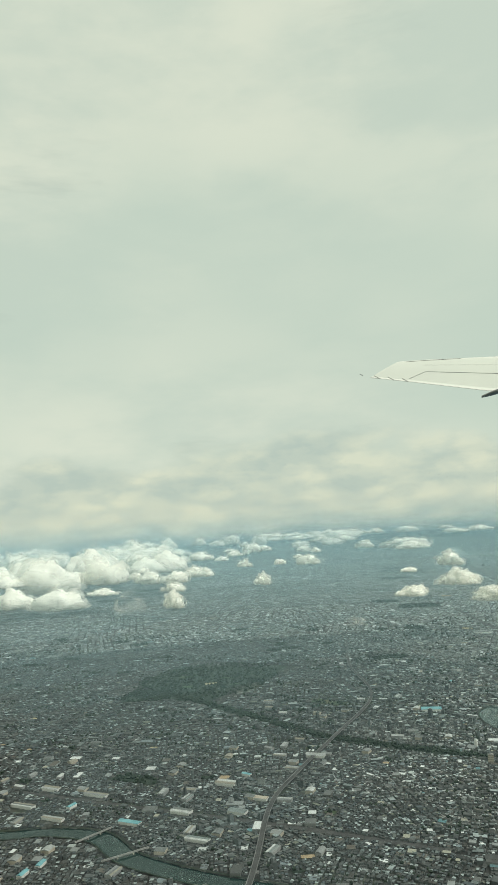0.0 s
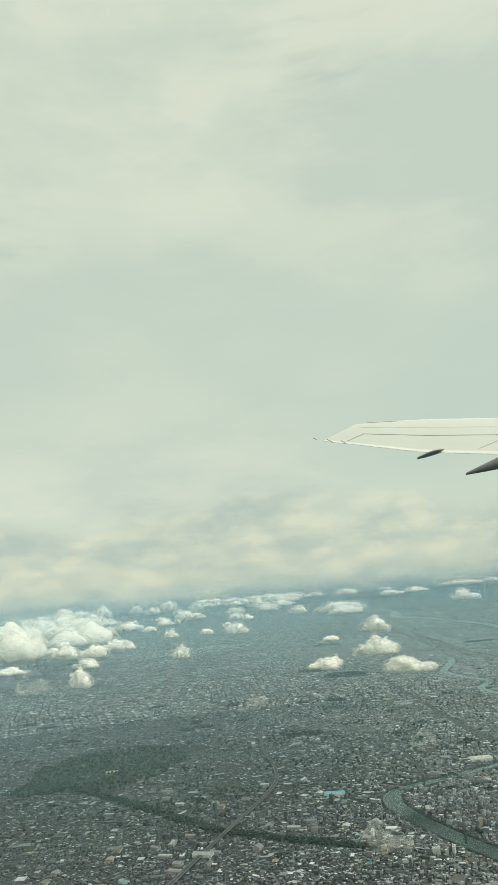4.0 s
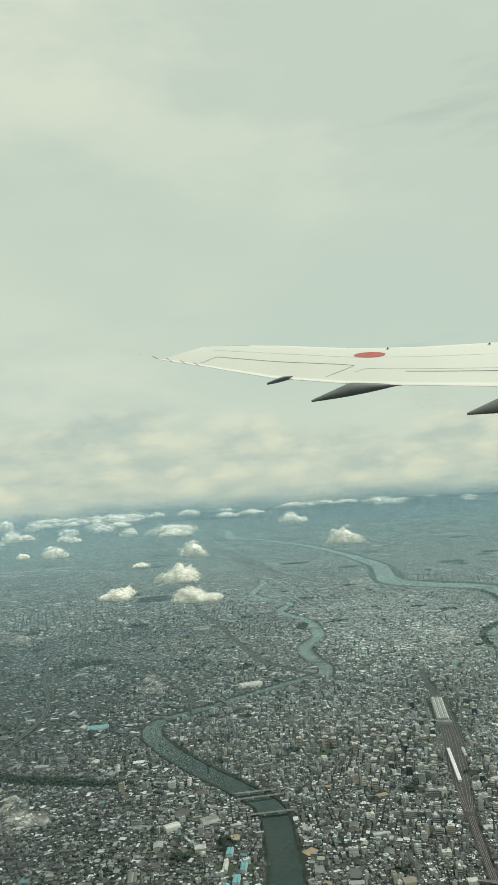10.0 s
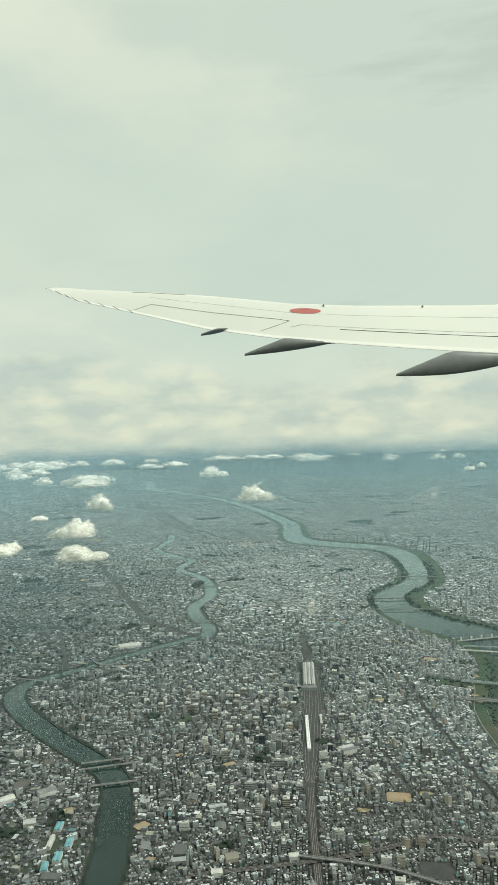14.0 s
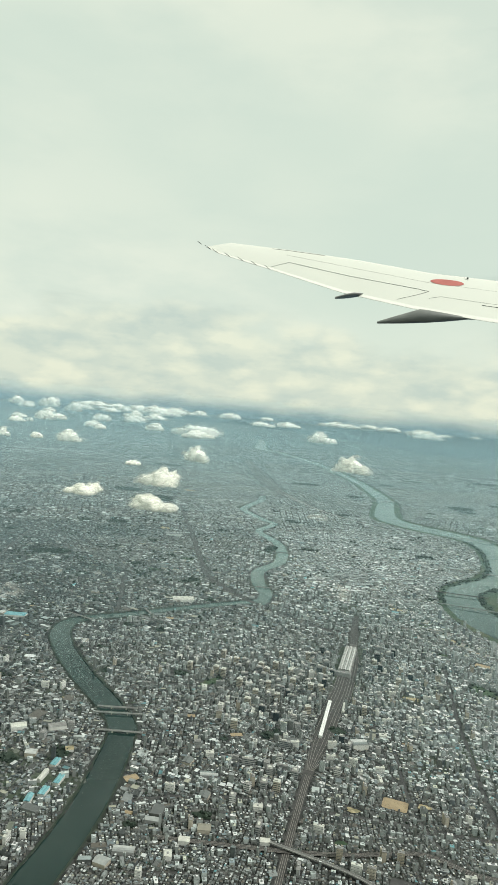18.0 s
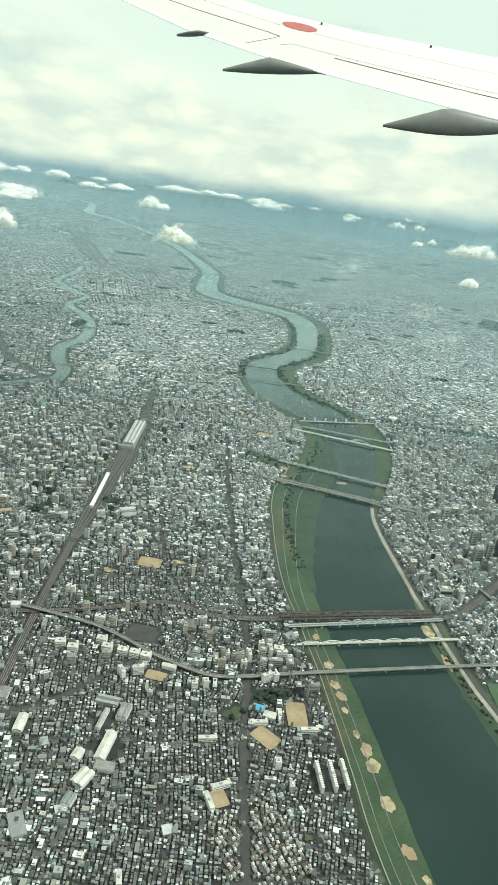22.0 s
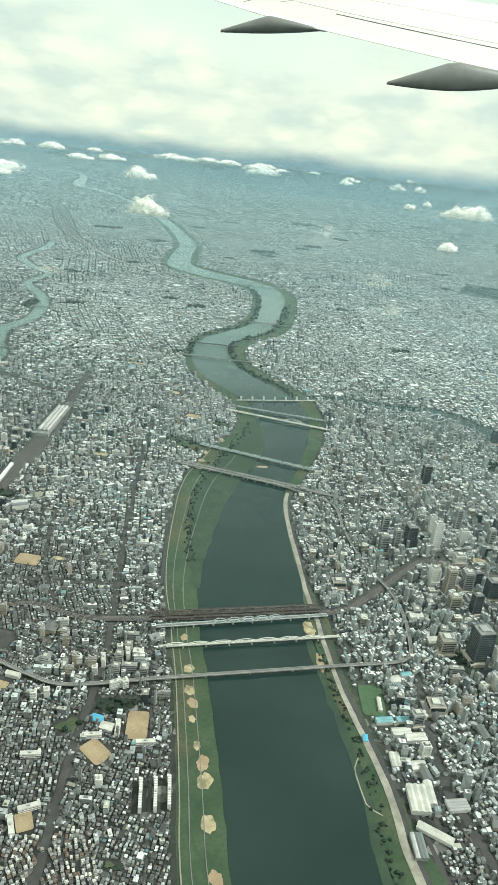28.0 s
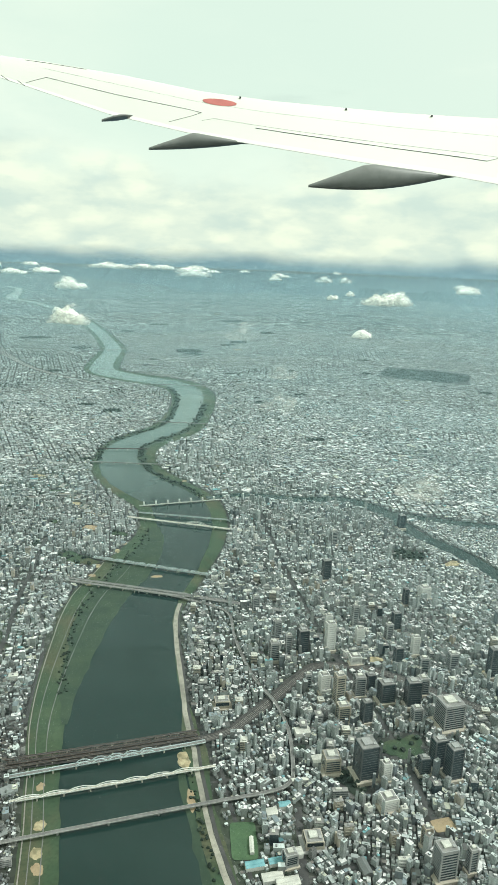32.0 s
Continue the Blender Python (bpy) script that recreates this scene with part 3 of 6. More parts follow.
# open grounds: x, y, half sizes, turn in degrees, what
GROUNDS = [(275.5, 152, 3.0, 5.0, -20, "earth"), (263, 146.5, 2.7, 4.0, 25, "earth"), (243.5, 131.5, 2.0, 2.6, 0, "earth"), (257.5, 157.5, 3.2, 2.2, 15, "park"),
           (271, 161, 6, 3.2, -15, "wood"), (256, 240.5, 4.5, 3.4, -30, "earth"), (239.5, 238.3, 2.4, 1.5, -30, "sand"), (164, 262, 2.6, 2.0, 25, "earth"),
           (344.5, 141, 3.6, 6.2, -22, "turf"), (242, 198.8, 5.0, 4.2, -32, "pond"), (408, 152, 8, 5, -10, "park"), (384, 146, 4, 6, 0, "wood"), (398, 122, 3.2, 2.2, -12, "earth"),
           (252, 294, 3, 4, 24, "wood"), (222, 292, 5, 3, 24, "wood"), (88, 262, 3, 2.4, 10, "earth"), (300, 325, 4, 2, -30, "sand"), (430, 196, 3, 2, -14, "sand"), (266.3, 238.5, 2.6, 1.5, -20, "sand"), (240.6, 178.2, 3.2, 2.0, -35, "earth"), (362, 406, 4, 2.2, -45, "sand"), (345, 382, 3, 2.4, -40, "park"), (373, 352, 5, 3, -40, "park"), (361, 366, 4, 3, -40, "earth"), (352, 466, 5, 2.6, -40, "sand"), (356, 432, 4, 2, -40, "park"),
           (-45, 560, 52, 62, -30, "wood"), (106, 602, 16, 9, 10, "wood"), (-85, 520, 20, 18, 0, "wood"), (880, 690, 55, 42, -45, "wood"), (345, 330, 5, 12, 35, "park"),
           (205, 345, 7, 3, 24, "park"), (-66, 352, 14, 5, -25, "wood"), (300, 640, 14, 5, 60, "wood"), (40, 470, 14, 5, -40, "park"), (505, 268, 8, 6, -30, "wood"), (520, 250, 5, 3, 0, "sand")]
GREEN_BELT = smooth_line([(-60, 509, 5), (-48, 495, 5), (-10, 450, 4.5), (25, 406, 4), (52, 384, 4), (81, 366, 4), (105, 352, 3)], 3)


def in_ground(x, y, margin=0.6):
    hit = np.zeros(len(x), bool)
    for gx, gy, a, b, turn, what in GROUNDS:
        c, s = math.cos(radians(turn)), math.sin(radians(turn))
        u, v = (x - gx) * c + (y - gy) * s, -(x - gx) * s + (y - gy) * c
        hit |= (abs(u) < a + margin) & (abs(v) < b + margin)
    return hit


def levee(x, y):
    """Offset band along the big river that stays free of houses: left and right of it."""
    line = YODO
    best, side, wide, at = np.full(len(x), 1e9), np.zeros(len(x)), np.zeros(len(x)), np.zeros(len(x))
    nrm = sides_of(line)
    for k in range(len(line)):
        dx, dy = x - line[k, 0], y - line[k, 1]
        d = dx * dx + dy * dy
        h = d < best
        best[h], wide[h], at[h] = d[h], line[k, 2], line[k, 1]
        side[h] = (dx * nrm[k, 0] + dy * nrm[k, 1])[h]
    return np.sqrt(best), np.sign(side), wide, at


LEFT_STRIP = ([-100, 96, 137, 185, 208, 249, 273, 299, 332, 353, 384, 445, 475, 509, 554, 605, 668, 785, 834, 986, 2500], [12, 12, 11, 10, 13, 20, 25, 26, 16, 9, 8, 5, 4, 5, 8, 8, 8, 8, 7, 7, 7])
RIGHT_STRIP = ([-100, 96, 120, 159, 185, 208, 249, 273, 299, 328, 353, 384, 420, 475, 509, 554, 605, 668, 717, 785, 834, 893, 986, 2500], [12, 12, 7, 6, 8, 3, 2.5, 3.5, 5, 8, 9, 9, 10, 12, 14, 14, 13, 12, 11, 9, 7, 9, 7, 6])


def built_up(x, y):
    """Where houses may stand."""
    ok = ~in_ground(x, y)
    d, side, wide, at = levee(x, y)
    ok &= d > wide + np.where(side < 0, np.interp(at, *LEFT_STRIP), np.interp(at, *RIGHT_STRIP)) + 1.5
    for line, extra in ((CANAL, 1.8), (BRANCH, 2.5), (OKAWA, 1.2), (NEYA, 1.2), (OLD_RIVER, 2.0), (RAILS, 0.9), (LOCAL_RAIL, 0.7), (FREIGHT, 1), (YARD, 2), (EXPRESSWAY, 0.8), (VIADUCT, 0.8), (GREEN_BELT, 0.5)):
        d, wide = near_line(x, y, line)
        ok &= d > wide + extra
    for line in AVENUES:
        d, wide = near_line(x, y, line)
        ok &= d > wide + 0.6
    return ok


def pockets():
    """Small groves, lawns and school yards strewn over the built-up land."""
    rng = np.random.default_rng(77)
    out = []
    for x0, x1, y0, y1, n, size in ((-170, 240, 215, 520, 84, 1.7), (-300, 300, 520, 820, 44, 4.0), (120, 500, 90, 420, 60, 1.2), (300, 900, 420, 900, 30, 3.4), (-500, 1300, 800, 1600, 34, 11)):
        x, y = rng.uniform(x0, x1, n), rng.uniform(y0, y1, n)
        ok = np.ones(n, bool)
        a = size * rng.uniform(0.7, 2.0, n)
        for dx, dy in ((0, 0), (1, 0), (-1, 0), (0, 1), (0, -1)):
            ok &= built_up(x + dx * a, y + dy * a) & (x > -0.45 * y)
        for k in np.flatnonzero(ok):
            what = str(rng.choice(["wood", "park", "earth", "sand"], p=[0.5, 0.16, 0.18, 0.16] if size < 3 else [0.8, 0.12, 0.03, 0.05]))
            b = a[k] * rng.uniform(0.45, 0.9)
            out.append((x[k], y[k], a[k] * (1.3 if what == "wood" else 0.8), b * (1.3 if what == "wood" else 0.8), float(rng.normal(-14, 12)), what))
    return out


CLEARINGS = [(-42, 546, 5, 3.2, 10, "sand"), (-30, 562, 7, 3, -20, "park"), (-62, 575, 8, 4, 15, "park"), (-58, 540, 7, 4, -10, "park"), (-24, 540, 4, 3, 0, "park")]
GROUNDS += CLEARINGS + pockets()


# ---------------------------------------------------------------- ground and water
def disk(name, radius, z, material, cx, cy):
    rings, seg = [0, 40, 120, 300, 700, 1500, 2600, radius], 96
    ang = np.linspace(0, 2 * np.pi, seg, endpoint=False)
    v = np.vstack([np.stack([cx + r * np.cos(ang), cy + r * np.sin(ang), np.full(seg, z)], 1) for r in rings[1:]])
    f = []
    for k in range(len(rings) - 2):
        a, b = np.arange(seg) + k * seg, (np.arange(seg) + 1) % seg + k * seg
        f.append(np.stack([a, a + seg, b + seg, b], 1))
    me = mesh_of(name, v, np.vstack(f), material)
    bm = bmesh.new()
    bm.from_mesh(me)
    bm.verts.ensure_lookup_table()
    bm.faces.new([bm.verts[i] for i in range(seg)])
    bm.to_mesh(me)
    bm.free()
    return me


tagged(new("ground", disk("ground", 4600, 0, GROUND, 136, 10)), "grey-brown city ground of streets and small lots", "ground", kind="structure")


def river(name, line, label, z=0.12, seed=1):
    tagged(new(name, ribbon(name, line, line[:, 2], line[:, 2], z, WATER, 0.25, seed)), label, "river", kind="structure")


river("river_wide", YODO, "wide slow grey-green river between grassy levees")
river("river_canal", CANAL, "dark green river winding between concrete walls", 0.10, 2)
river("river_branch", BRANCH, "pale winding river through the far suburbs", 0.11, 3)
river("river_city", OKAWA, "narrow city river beside the expressway", 0.10, 4)
river("river_city_arm", NEYA, "narrow arm of the city river", 0.09, 5)
river("river_old", OLD_RIVER, "dark old river bend between factories", 0.10, 6)


def strip(name, line, a, b, z, material, label, category="ground", rough=0.0, seed=0):
    tagged(new(name, ribbon(name, line, a, b, z, material, rough, seed)), label, category, kind="structure")


cut = lambda line, y0, y1: line[(line[:, 1] >= y0) & (line[:, 1] <= y1)]
W = YODO[:, 2]
strip("bank_north", YODO, W + np.interp(YODO[:, 1], *LEFT_STRIP), -(W - 1), 0.06, GRASS, "grassy flood plain along the river's north side", rough=0.15, seed=7)
strip("bank_south", YODO, -(W - 1), W + np.interp(YODO[:, 1], *RIGHT_STRIP), 0.06, GRASS, "grassy flood plain along the river's south side", rough=0.15, seed=8)
low = cut(YODO, 200, 352)
marsh = np.interp(low[:, 1], [200, 215, 249, 273, 299, 328, 352], [1, 5, 13, 17, 18, 11, 3])
strip("marsh_north", low, low[:, 2] + marsh, -(low[:, 2] - 0.8), 0.16, REEDS, "dark green reed marsh reaching into the river", rough=0.35, seed=9)
up = cut(YODO, 470, 720)
strip("marsh_bend", up, up[:, 2] + np.interp(up[:, 1], [470, 554, 605, 720], [2, 4, 4, 4]), -(up[:, 2] - 0.8), 0.09, REEDS, "dark wooded flats inside the river bend", rough=0.6, seed=10)
up = cut(YODO, 400, 640)
strip("marsh_bend_south", up, -(up[:, 2] - 0.8), up[:, 2] + np.interp(up[:, 1], [400, 460, 510, 640], [3, 7, 6, 5]), 0.09, REEDS, "dark reedy flats along the outer bend", rough=0.6, seed=11)
low = cut(YODO, 40, 180)
strip("shallows_south", low, -(low[:, 2] - 2.5), low[:, 2], 0.15, REEDS, "weedy dark shallows below the revetment", rough=0.2, seed=17)
quay = cut(YODO, 20, 276)
strip("levee_path_south", quay, -(quay[:, 2] + np.interp(quay[:, 1], [20, 96, 150, 185, 205, 276], [5, 5, 2.2, 3, 0.3, 0.3])), quay[:, 2] + np.interp(quay[:, 1], [20, 96, 150, 185, 205, 276], [7.3, 7.3, 3.8, 4.6, 2.0, 2.1]), 0.2, REVETMENT, "pale concrete revetment path on the levee", "levee", 0.08, 12)
outer = np.interp(quay[:, 1], [20, 96, 150, 185, 205, 276], [7.3, 7.3, 3.8, 4.6, 2.0, 2.1])
strip("levee_road_south", quay, -(quay[:, 2] + outer + 0.05), quay[:, 2] + outer + np.interp(quay[:, 1], [20, 160, 276], [1.5, 1.2, 0.7]), 0.205, ASPHALT, "dark asphalt road behind the pale levee path", "road")
bend = np.array([(330.2, 124.1), (328.4, 122.6), (326.8, 120.8), (326.0, 118.6), (325.0, 114.6), (324.1, 110.4), (325.0, 108.0), (326.4, 106.2)])
strip("shore_path_south", bend, 0.16, 0.16, 0.21, REVETMENT, "narrow pale footpath bowed towards the water", "path")
path = cut(YODO, -30, 300)
off = path[:, 2] + np.interp(path[:, 1], *LEFT_STRIP)
strip("levee_road_north", path, off - 0.6, -(off - 0.95), 0.3, RAIL_STEEL, "narrow paved road along the levee top", "road")
for share in (0.74, 0.44):
    mid = off * share + path[:, 2] * (1 - share)
    strip("flood_plain_path", path, mid, -(mid - 0.26), 0.19, WORN_ROAD, "narrow pale footpath on the flood plain", "path", 0.04, 13)
for line, nm in ((CANAL, "canal"), (OLD_RIVER, "old_river")):
    strip(nm + "_wall_east", line, -line[:, 2], line[:, 2] + 0.7, 0.5, WOODS, "planted concrete flood wall", "wall", 0.05, 14)
    strip(nm + "_wall_west", line, line[:, 2] + 0.7, -line[:, 2], 0.5, WOODS, "planted concrete flood wall", "wall", 0.05, 15)
for k, line in enumerate((EXPRESSWAY, VIADUCT)):
    me = ribbon("deck", line, line[:, 2], line[:, 2], 1.25, DECK if k else WORN_ROAD)
    ob = thing("elevated_road", "grey elevated expressway on concrete piers", "road")
    hang("deck", me, ob)
    hang("carriageway", ribbon("carriageway", line, line[:, 2] * 0.8, line[:, 2] * 0.8, 1.29, WORN_ROAD if k else ASPHALT), ob, "grey asphalt carriageway")
    nr = sides_of(line)
    for sgn in (-1, 1):
        rim = line.copy()
        rim[:, :2] += nr * (sgn * line[:, 2])[:, None]
        bm = bmesh.new()
        for a, b in zip(rim[:-1], rim[1:]):
            bar(bm, (a[0], a[1], 1.28), (b[0], b[1], 1.28), 0.12, 0.35)
        part("parapet", bm, DECK if k else WORN_ROAD, ob)
    for q in line[::6]:
        part("pier", boxed(q[0] - 0.25, q[0] + 0.25, q[1] - 0.25, q[1] + 0.25, 0, 1.24), DECK, ob)
for k, line in enumerate(AVENUES):
    strip("road", line, line[:, 2], line[:, 2], 0.042 + 0.0006 * k, ASPHALT, "dark asphalt avenue between buildings", "road")
strip("railway_main", RAILS, RAILS[:, 2], RAILS[:, 2], 0.15, BALLAST, "brown ballast bed of the main railway", "railway")
strip("railway_local", LOCAL_RAIL, LOCAL_RAIL[:, 2], LOCAL_RAIL[:, 2], 0.5, BALLAST, "raised brown ballast bed of the local railway", "railway")
strip("railway_freight", FREIGHT, FREIGHT[:, 2], FREIGHT[:, 2], 0.12, BALLAST, "dark broad freight railway line", "railway")
strip("railway_yard", YARD, YARD[:, 2], YARD[:, 2], 0.12, BALLAST, "fan-shaped dark freight yard in the far suburbs", "railway")
for o in (-0.7, -0.4, -0.1, 0.2, 0.5, 0.8):
    w = YARD[:, 2] * o
    strip("track", YARD, w + 0.5, -(w - 0.5), 0.2, RAIL_STEEL, "row of standing wagons and rails", "railway")
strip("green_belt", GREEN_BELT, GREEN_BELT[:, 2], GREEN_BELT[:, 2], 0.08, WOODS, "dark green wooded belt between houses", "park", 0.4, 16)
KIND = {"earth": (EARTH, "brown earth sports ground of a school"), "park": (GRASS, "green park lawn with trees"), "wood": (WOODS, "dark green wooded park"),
        "sand": (SAND, "pale sandy school yard"), "turf": (TURF, "fenced green practice range"), "pond": (ASPHALT, "dark flat depot yard")}
for num, (gx, gy, a, b, turn, what) in enumerate(GROUNDS):
    bm = bmesh.new()
    n = 28
    for k in range(n):
        t = 2 * math.pi * k / n
        r = 1.0 if what in ("earth", "turf", "pond") else 0.9 + 0.16 * math.sin(3 * t + gx) + 0.07 * math.sin(7 * t + gy)
        e = 0.25 if what in ("earth", "turf", "pond") else 0.7
        u, v = math.cos(t), math.sin(t)
        bm.verts.new((r * a * math.copysign(abs(u) ** e, u), r * b * math.copysign(abs(v) ** e, v), 0.2 + 0.0006 * num))
    bm.faces.new(bm.verts)
    me = bpy.data.meshes.new("open_ground")
    bm.to_mesh(me), bm.free()
    me.materials.append(KIND[what][0])
    ob = tagged(new("open_ground", me), KIND[what][1], "field", kind="structure")
    ob.matrix_world = pose(gx, gy, 0, 0, 0, turn)


# ---------------------------------------------------------------- the houses
def visible(x, y):
    """Inside the wedge of land that the flight overlooks."""
    return (np.arctan2(x, np.maximum(y, 1e-3)) > radians(-25)) & (np.arctan2(x - 272, np.maximum(y, 1e-3)) < radians(53)) & (y > 60)


def off_path(x, y):
    t = np.clip(x / 272, 0, 1)
    return np.hypot(x - 272 * t, y - 14)


def box_arrays(x, y, w, d, h, turn):
    n = len(x)
    c, s = np.cos(turn), np.sin(turn)
    v = np.zeros((n, 8, 3))
    for k, (a, b) in enumerate(((-1, -1), (1, -1), (1, 1), (-1, 1))):
        u, t = a * w / 2, b * d / 2
        for up in (0, 4):
            v[:, k + up, 0], v[:, k + up, 1] = x + u * c - t * s, y + u * s + t * c
        v[:, k + 4, 2] = h
    f = np.array([(0, 1, 5, 4), (1, 2, 6, 5), (2, 3, 7, 6), (3, 0, 4, 7), (4, 5, 6, 7)])
    return v.reshape(-1, 3), (np.arange(n)[:, None, None] * 8 + f).reshape(-1, 4)


def gable_arrays(x, y, w, d, h, rise, turn):
    n = len(x)
    c, s = np.cos(turn), np.sin(turn)
    v = np.zeros((n, 10, 3))
    pts = [(-1, -1, 0), (1, -1, 0), (1, 1, 0), (-1, 1, 0), (-1, -1, 1), (1, -1, 1), (1, 1, 1), (-1, 1, 1), (-1, 0, 2), (1, 0, 2)]
    for k, (a, b, lv) in enumerate(pts):
        u, t = a * w / 2, b * d / 2
        v[:, k, 0], v[:, k, 1] = x + u * c - t * s, y + u * s + t * c
        v[:, k, 2] = 0 if lv == 0 else h if lv == 1 else h + rise
    f = np.array([(0, 1, 5, 4), (2, 3, 7, 6), (1, 2, 6, 5), (3, 0, 4, 7), (4, 5, 9, 8), (6, 7, 8, 9), (5, 6, 9, 9), (7, 4, 8, 8)])
    return v.reshape(-1, 3), f, n


def lots(x0, x1, y0, y1, pitch, rng):
    """Lots in crooked districts: each has its own street grid. Returns x, y, turn."""
    seeds_n = max(6, int((x1 - x0) * (y1 - y0) / (2600 * max(1, pitch / 1.8) ** 2)))
    sx, sy = rng.uniform(x0, x1, seeds_n), rng.uniform(y0, y1, seeds_n)
    turn = radians(-14) + rng.normal(0, 0.28, seeds_n)
    span = 80 * max(1, pitch / 1.8)
    X, Y, T = [], [], []
    for k in range(seeds_n):
        i = np.arange(-int(span / pitch), int(span / pitch))
        a, b = np.meshgrid(i, i)
        a, b = a.ravel().astype(float), b.ravel().astype(float)
        na, nb = 2, rng.integers(5, 10)
        u = a * pitch + np.floor(a / na) * pitch * 0.38
        v = b * pitch * 0.94 + np.floor(b / nb) * pitch * 0.6 + 0.5 * pitch * (np.floor(a / (3 * na)) % 2)
        c, s = math.cos(turn[k]), math.sin(turn[k])
        x, y = sx[k] + u * c - v * s, sy[k] + u * s + v * c
        m = (x > x0) & (x < x1) & (y > y0) & (y < y1)
        x, y = x[m], y[m]
        if not len(x):
            continue
        d = np.stack([(x - sx[j]) ** 2 + (y - sy[j]) ** 2 for j in range(seeds_n)])
        m = d.argmin(0) == k
        X.append(x[m]), Y.append(y[m]), T.append(np.full(m.sum(), turn[k]))
    return np.concatenate(X), np.concatenate(Y), np.concatenate(T)


def tallness(x, y):
    """How much a quarter is built of tall blocks, 0 to 1."""
    t = np.zeros(len(x))
    for cx, cy, r, v in ((262, 345, 55, 0.75), (235, 330, 45, 0.6), (400, 190, 70, 0.8), (430, 260, 60, 0.45), (320, 240, 50, 0.35), (215, 260, 50, 0.3), (276, 172, 26, 0.4),
                         (300, 420, 70, 0.35), (300, 290, 45, 0.35), (470, 340, 60, 0.4), (60, 420, 40, 0.3), (355, 330, 40, 0.3), (225, 385, 60, 0.4), (240, 215, 30, 0.3), (390, 130, 50, 0.35)):
        t = np.maximum(t, v * np.exp(-((x - cx) ** 2 + (y - cy) ** 2) / r**2))
    return t


TAKEN = np.zeros((1040, 900), bool)   # half-unit cells from x = 100, y = 70 on that a mid-rise block stands on


def cells(x, y):
    i, j = ((x - 100) * 2).astype(int), ((y - 70) * 2).astype(int)
    ok = (i >= 0) & (i < TAKEN.shape[0]) & (j >= 0) & (j < TAKEN.shape[1])
    return np.where(ok, i, 0), np.where(ok, j, 0), ok


def midrise(name, x0, x1, y0, y1, pitch, label, seed):
    """Concrete blocks of four to twelve storeys between the low houses, most of them in the tall quarters."""
    rng = np.random.default_rng(seed)
    x, y, turn = lots(x0, x1, y0, y1, pitch, rng)
    m = visible(x, y) & (rng.random(len(x)) < np.interp(x, [230, 340], [0.12, 0.24]) + 0.85 * tallness(x, y))
    x, y, turn = x[m], y[m], turn[m]
    m = clear_of_things(x, y)
    for dx, dy in ((0, 0), (0.9, 0), (-0.9, 0), (0, 0.9), (0, -0.9)):
        m &= built_up(x + dx, y + dy)
    x, y, turn = x[m], y[m], turn[m]
    n = len(x)
    w, d = pitch * rng.uniform(0.42, 0.9, n), pitch * rng.uniform(0.36, 0.7, n)
    long = rng.random(n) < 0.22
    w[long] *= 1.5
    h = np.minimum(0.9 + rng.gamma(2.0, 0.42, n) * (0.7 + 1.2 * tallness(x, y)), 4.2) * np.interp(x, [300, 370], [1.0, 1.35])
    high = (rng.random(n) < 0.07) & (x > 345)
    h[high] = rng.uniform(4.0, 7.5, high.sum())
    turn = turn + np.where(rng.random(n) < 0.5, 0, math.pi / 2) + rng.normal(0, 0.02, n)
    c, s = np.cos(turn), np.sin(turn)
    for u in np.linspace(-0.55, 0.55, 7):
        for v in np.linspace(-0.55, 0.55, 6):
            i, j, ok = cells(x + u * w * c - v * d * s, y + u * w * s + v * d * c)
            TAKEN[i[ok], j[ok]] = True
    V, F = box_arrays(x, y, w, d, h, turn)
    side = rng.uniform(-0.25, 0.25, n)
    v2, f2 = box_arrays(x + side * w * c, y + side * w * s, w * rng.uniform(0.16, 0.4, n), d * rng.uniform(0.3, 0.6, n), h + rng.uniform(0.18, 0.4, n), turn)
    tagged(new(name, mesh_of(name, np.vstack([V, v2]), np.vstack([F, f2 + len(V)]), CITY)), label, "buildings", kind="stuff")


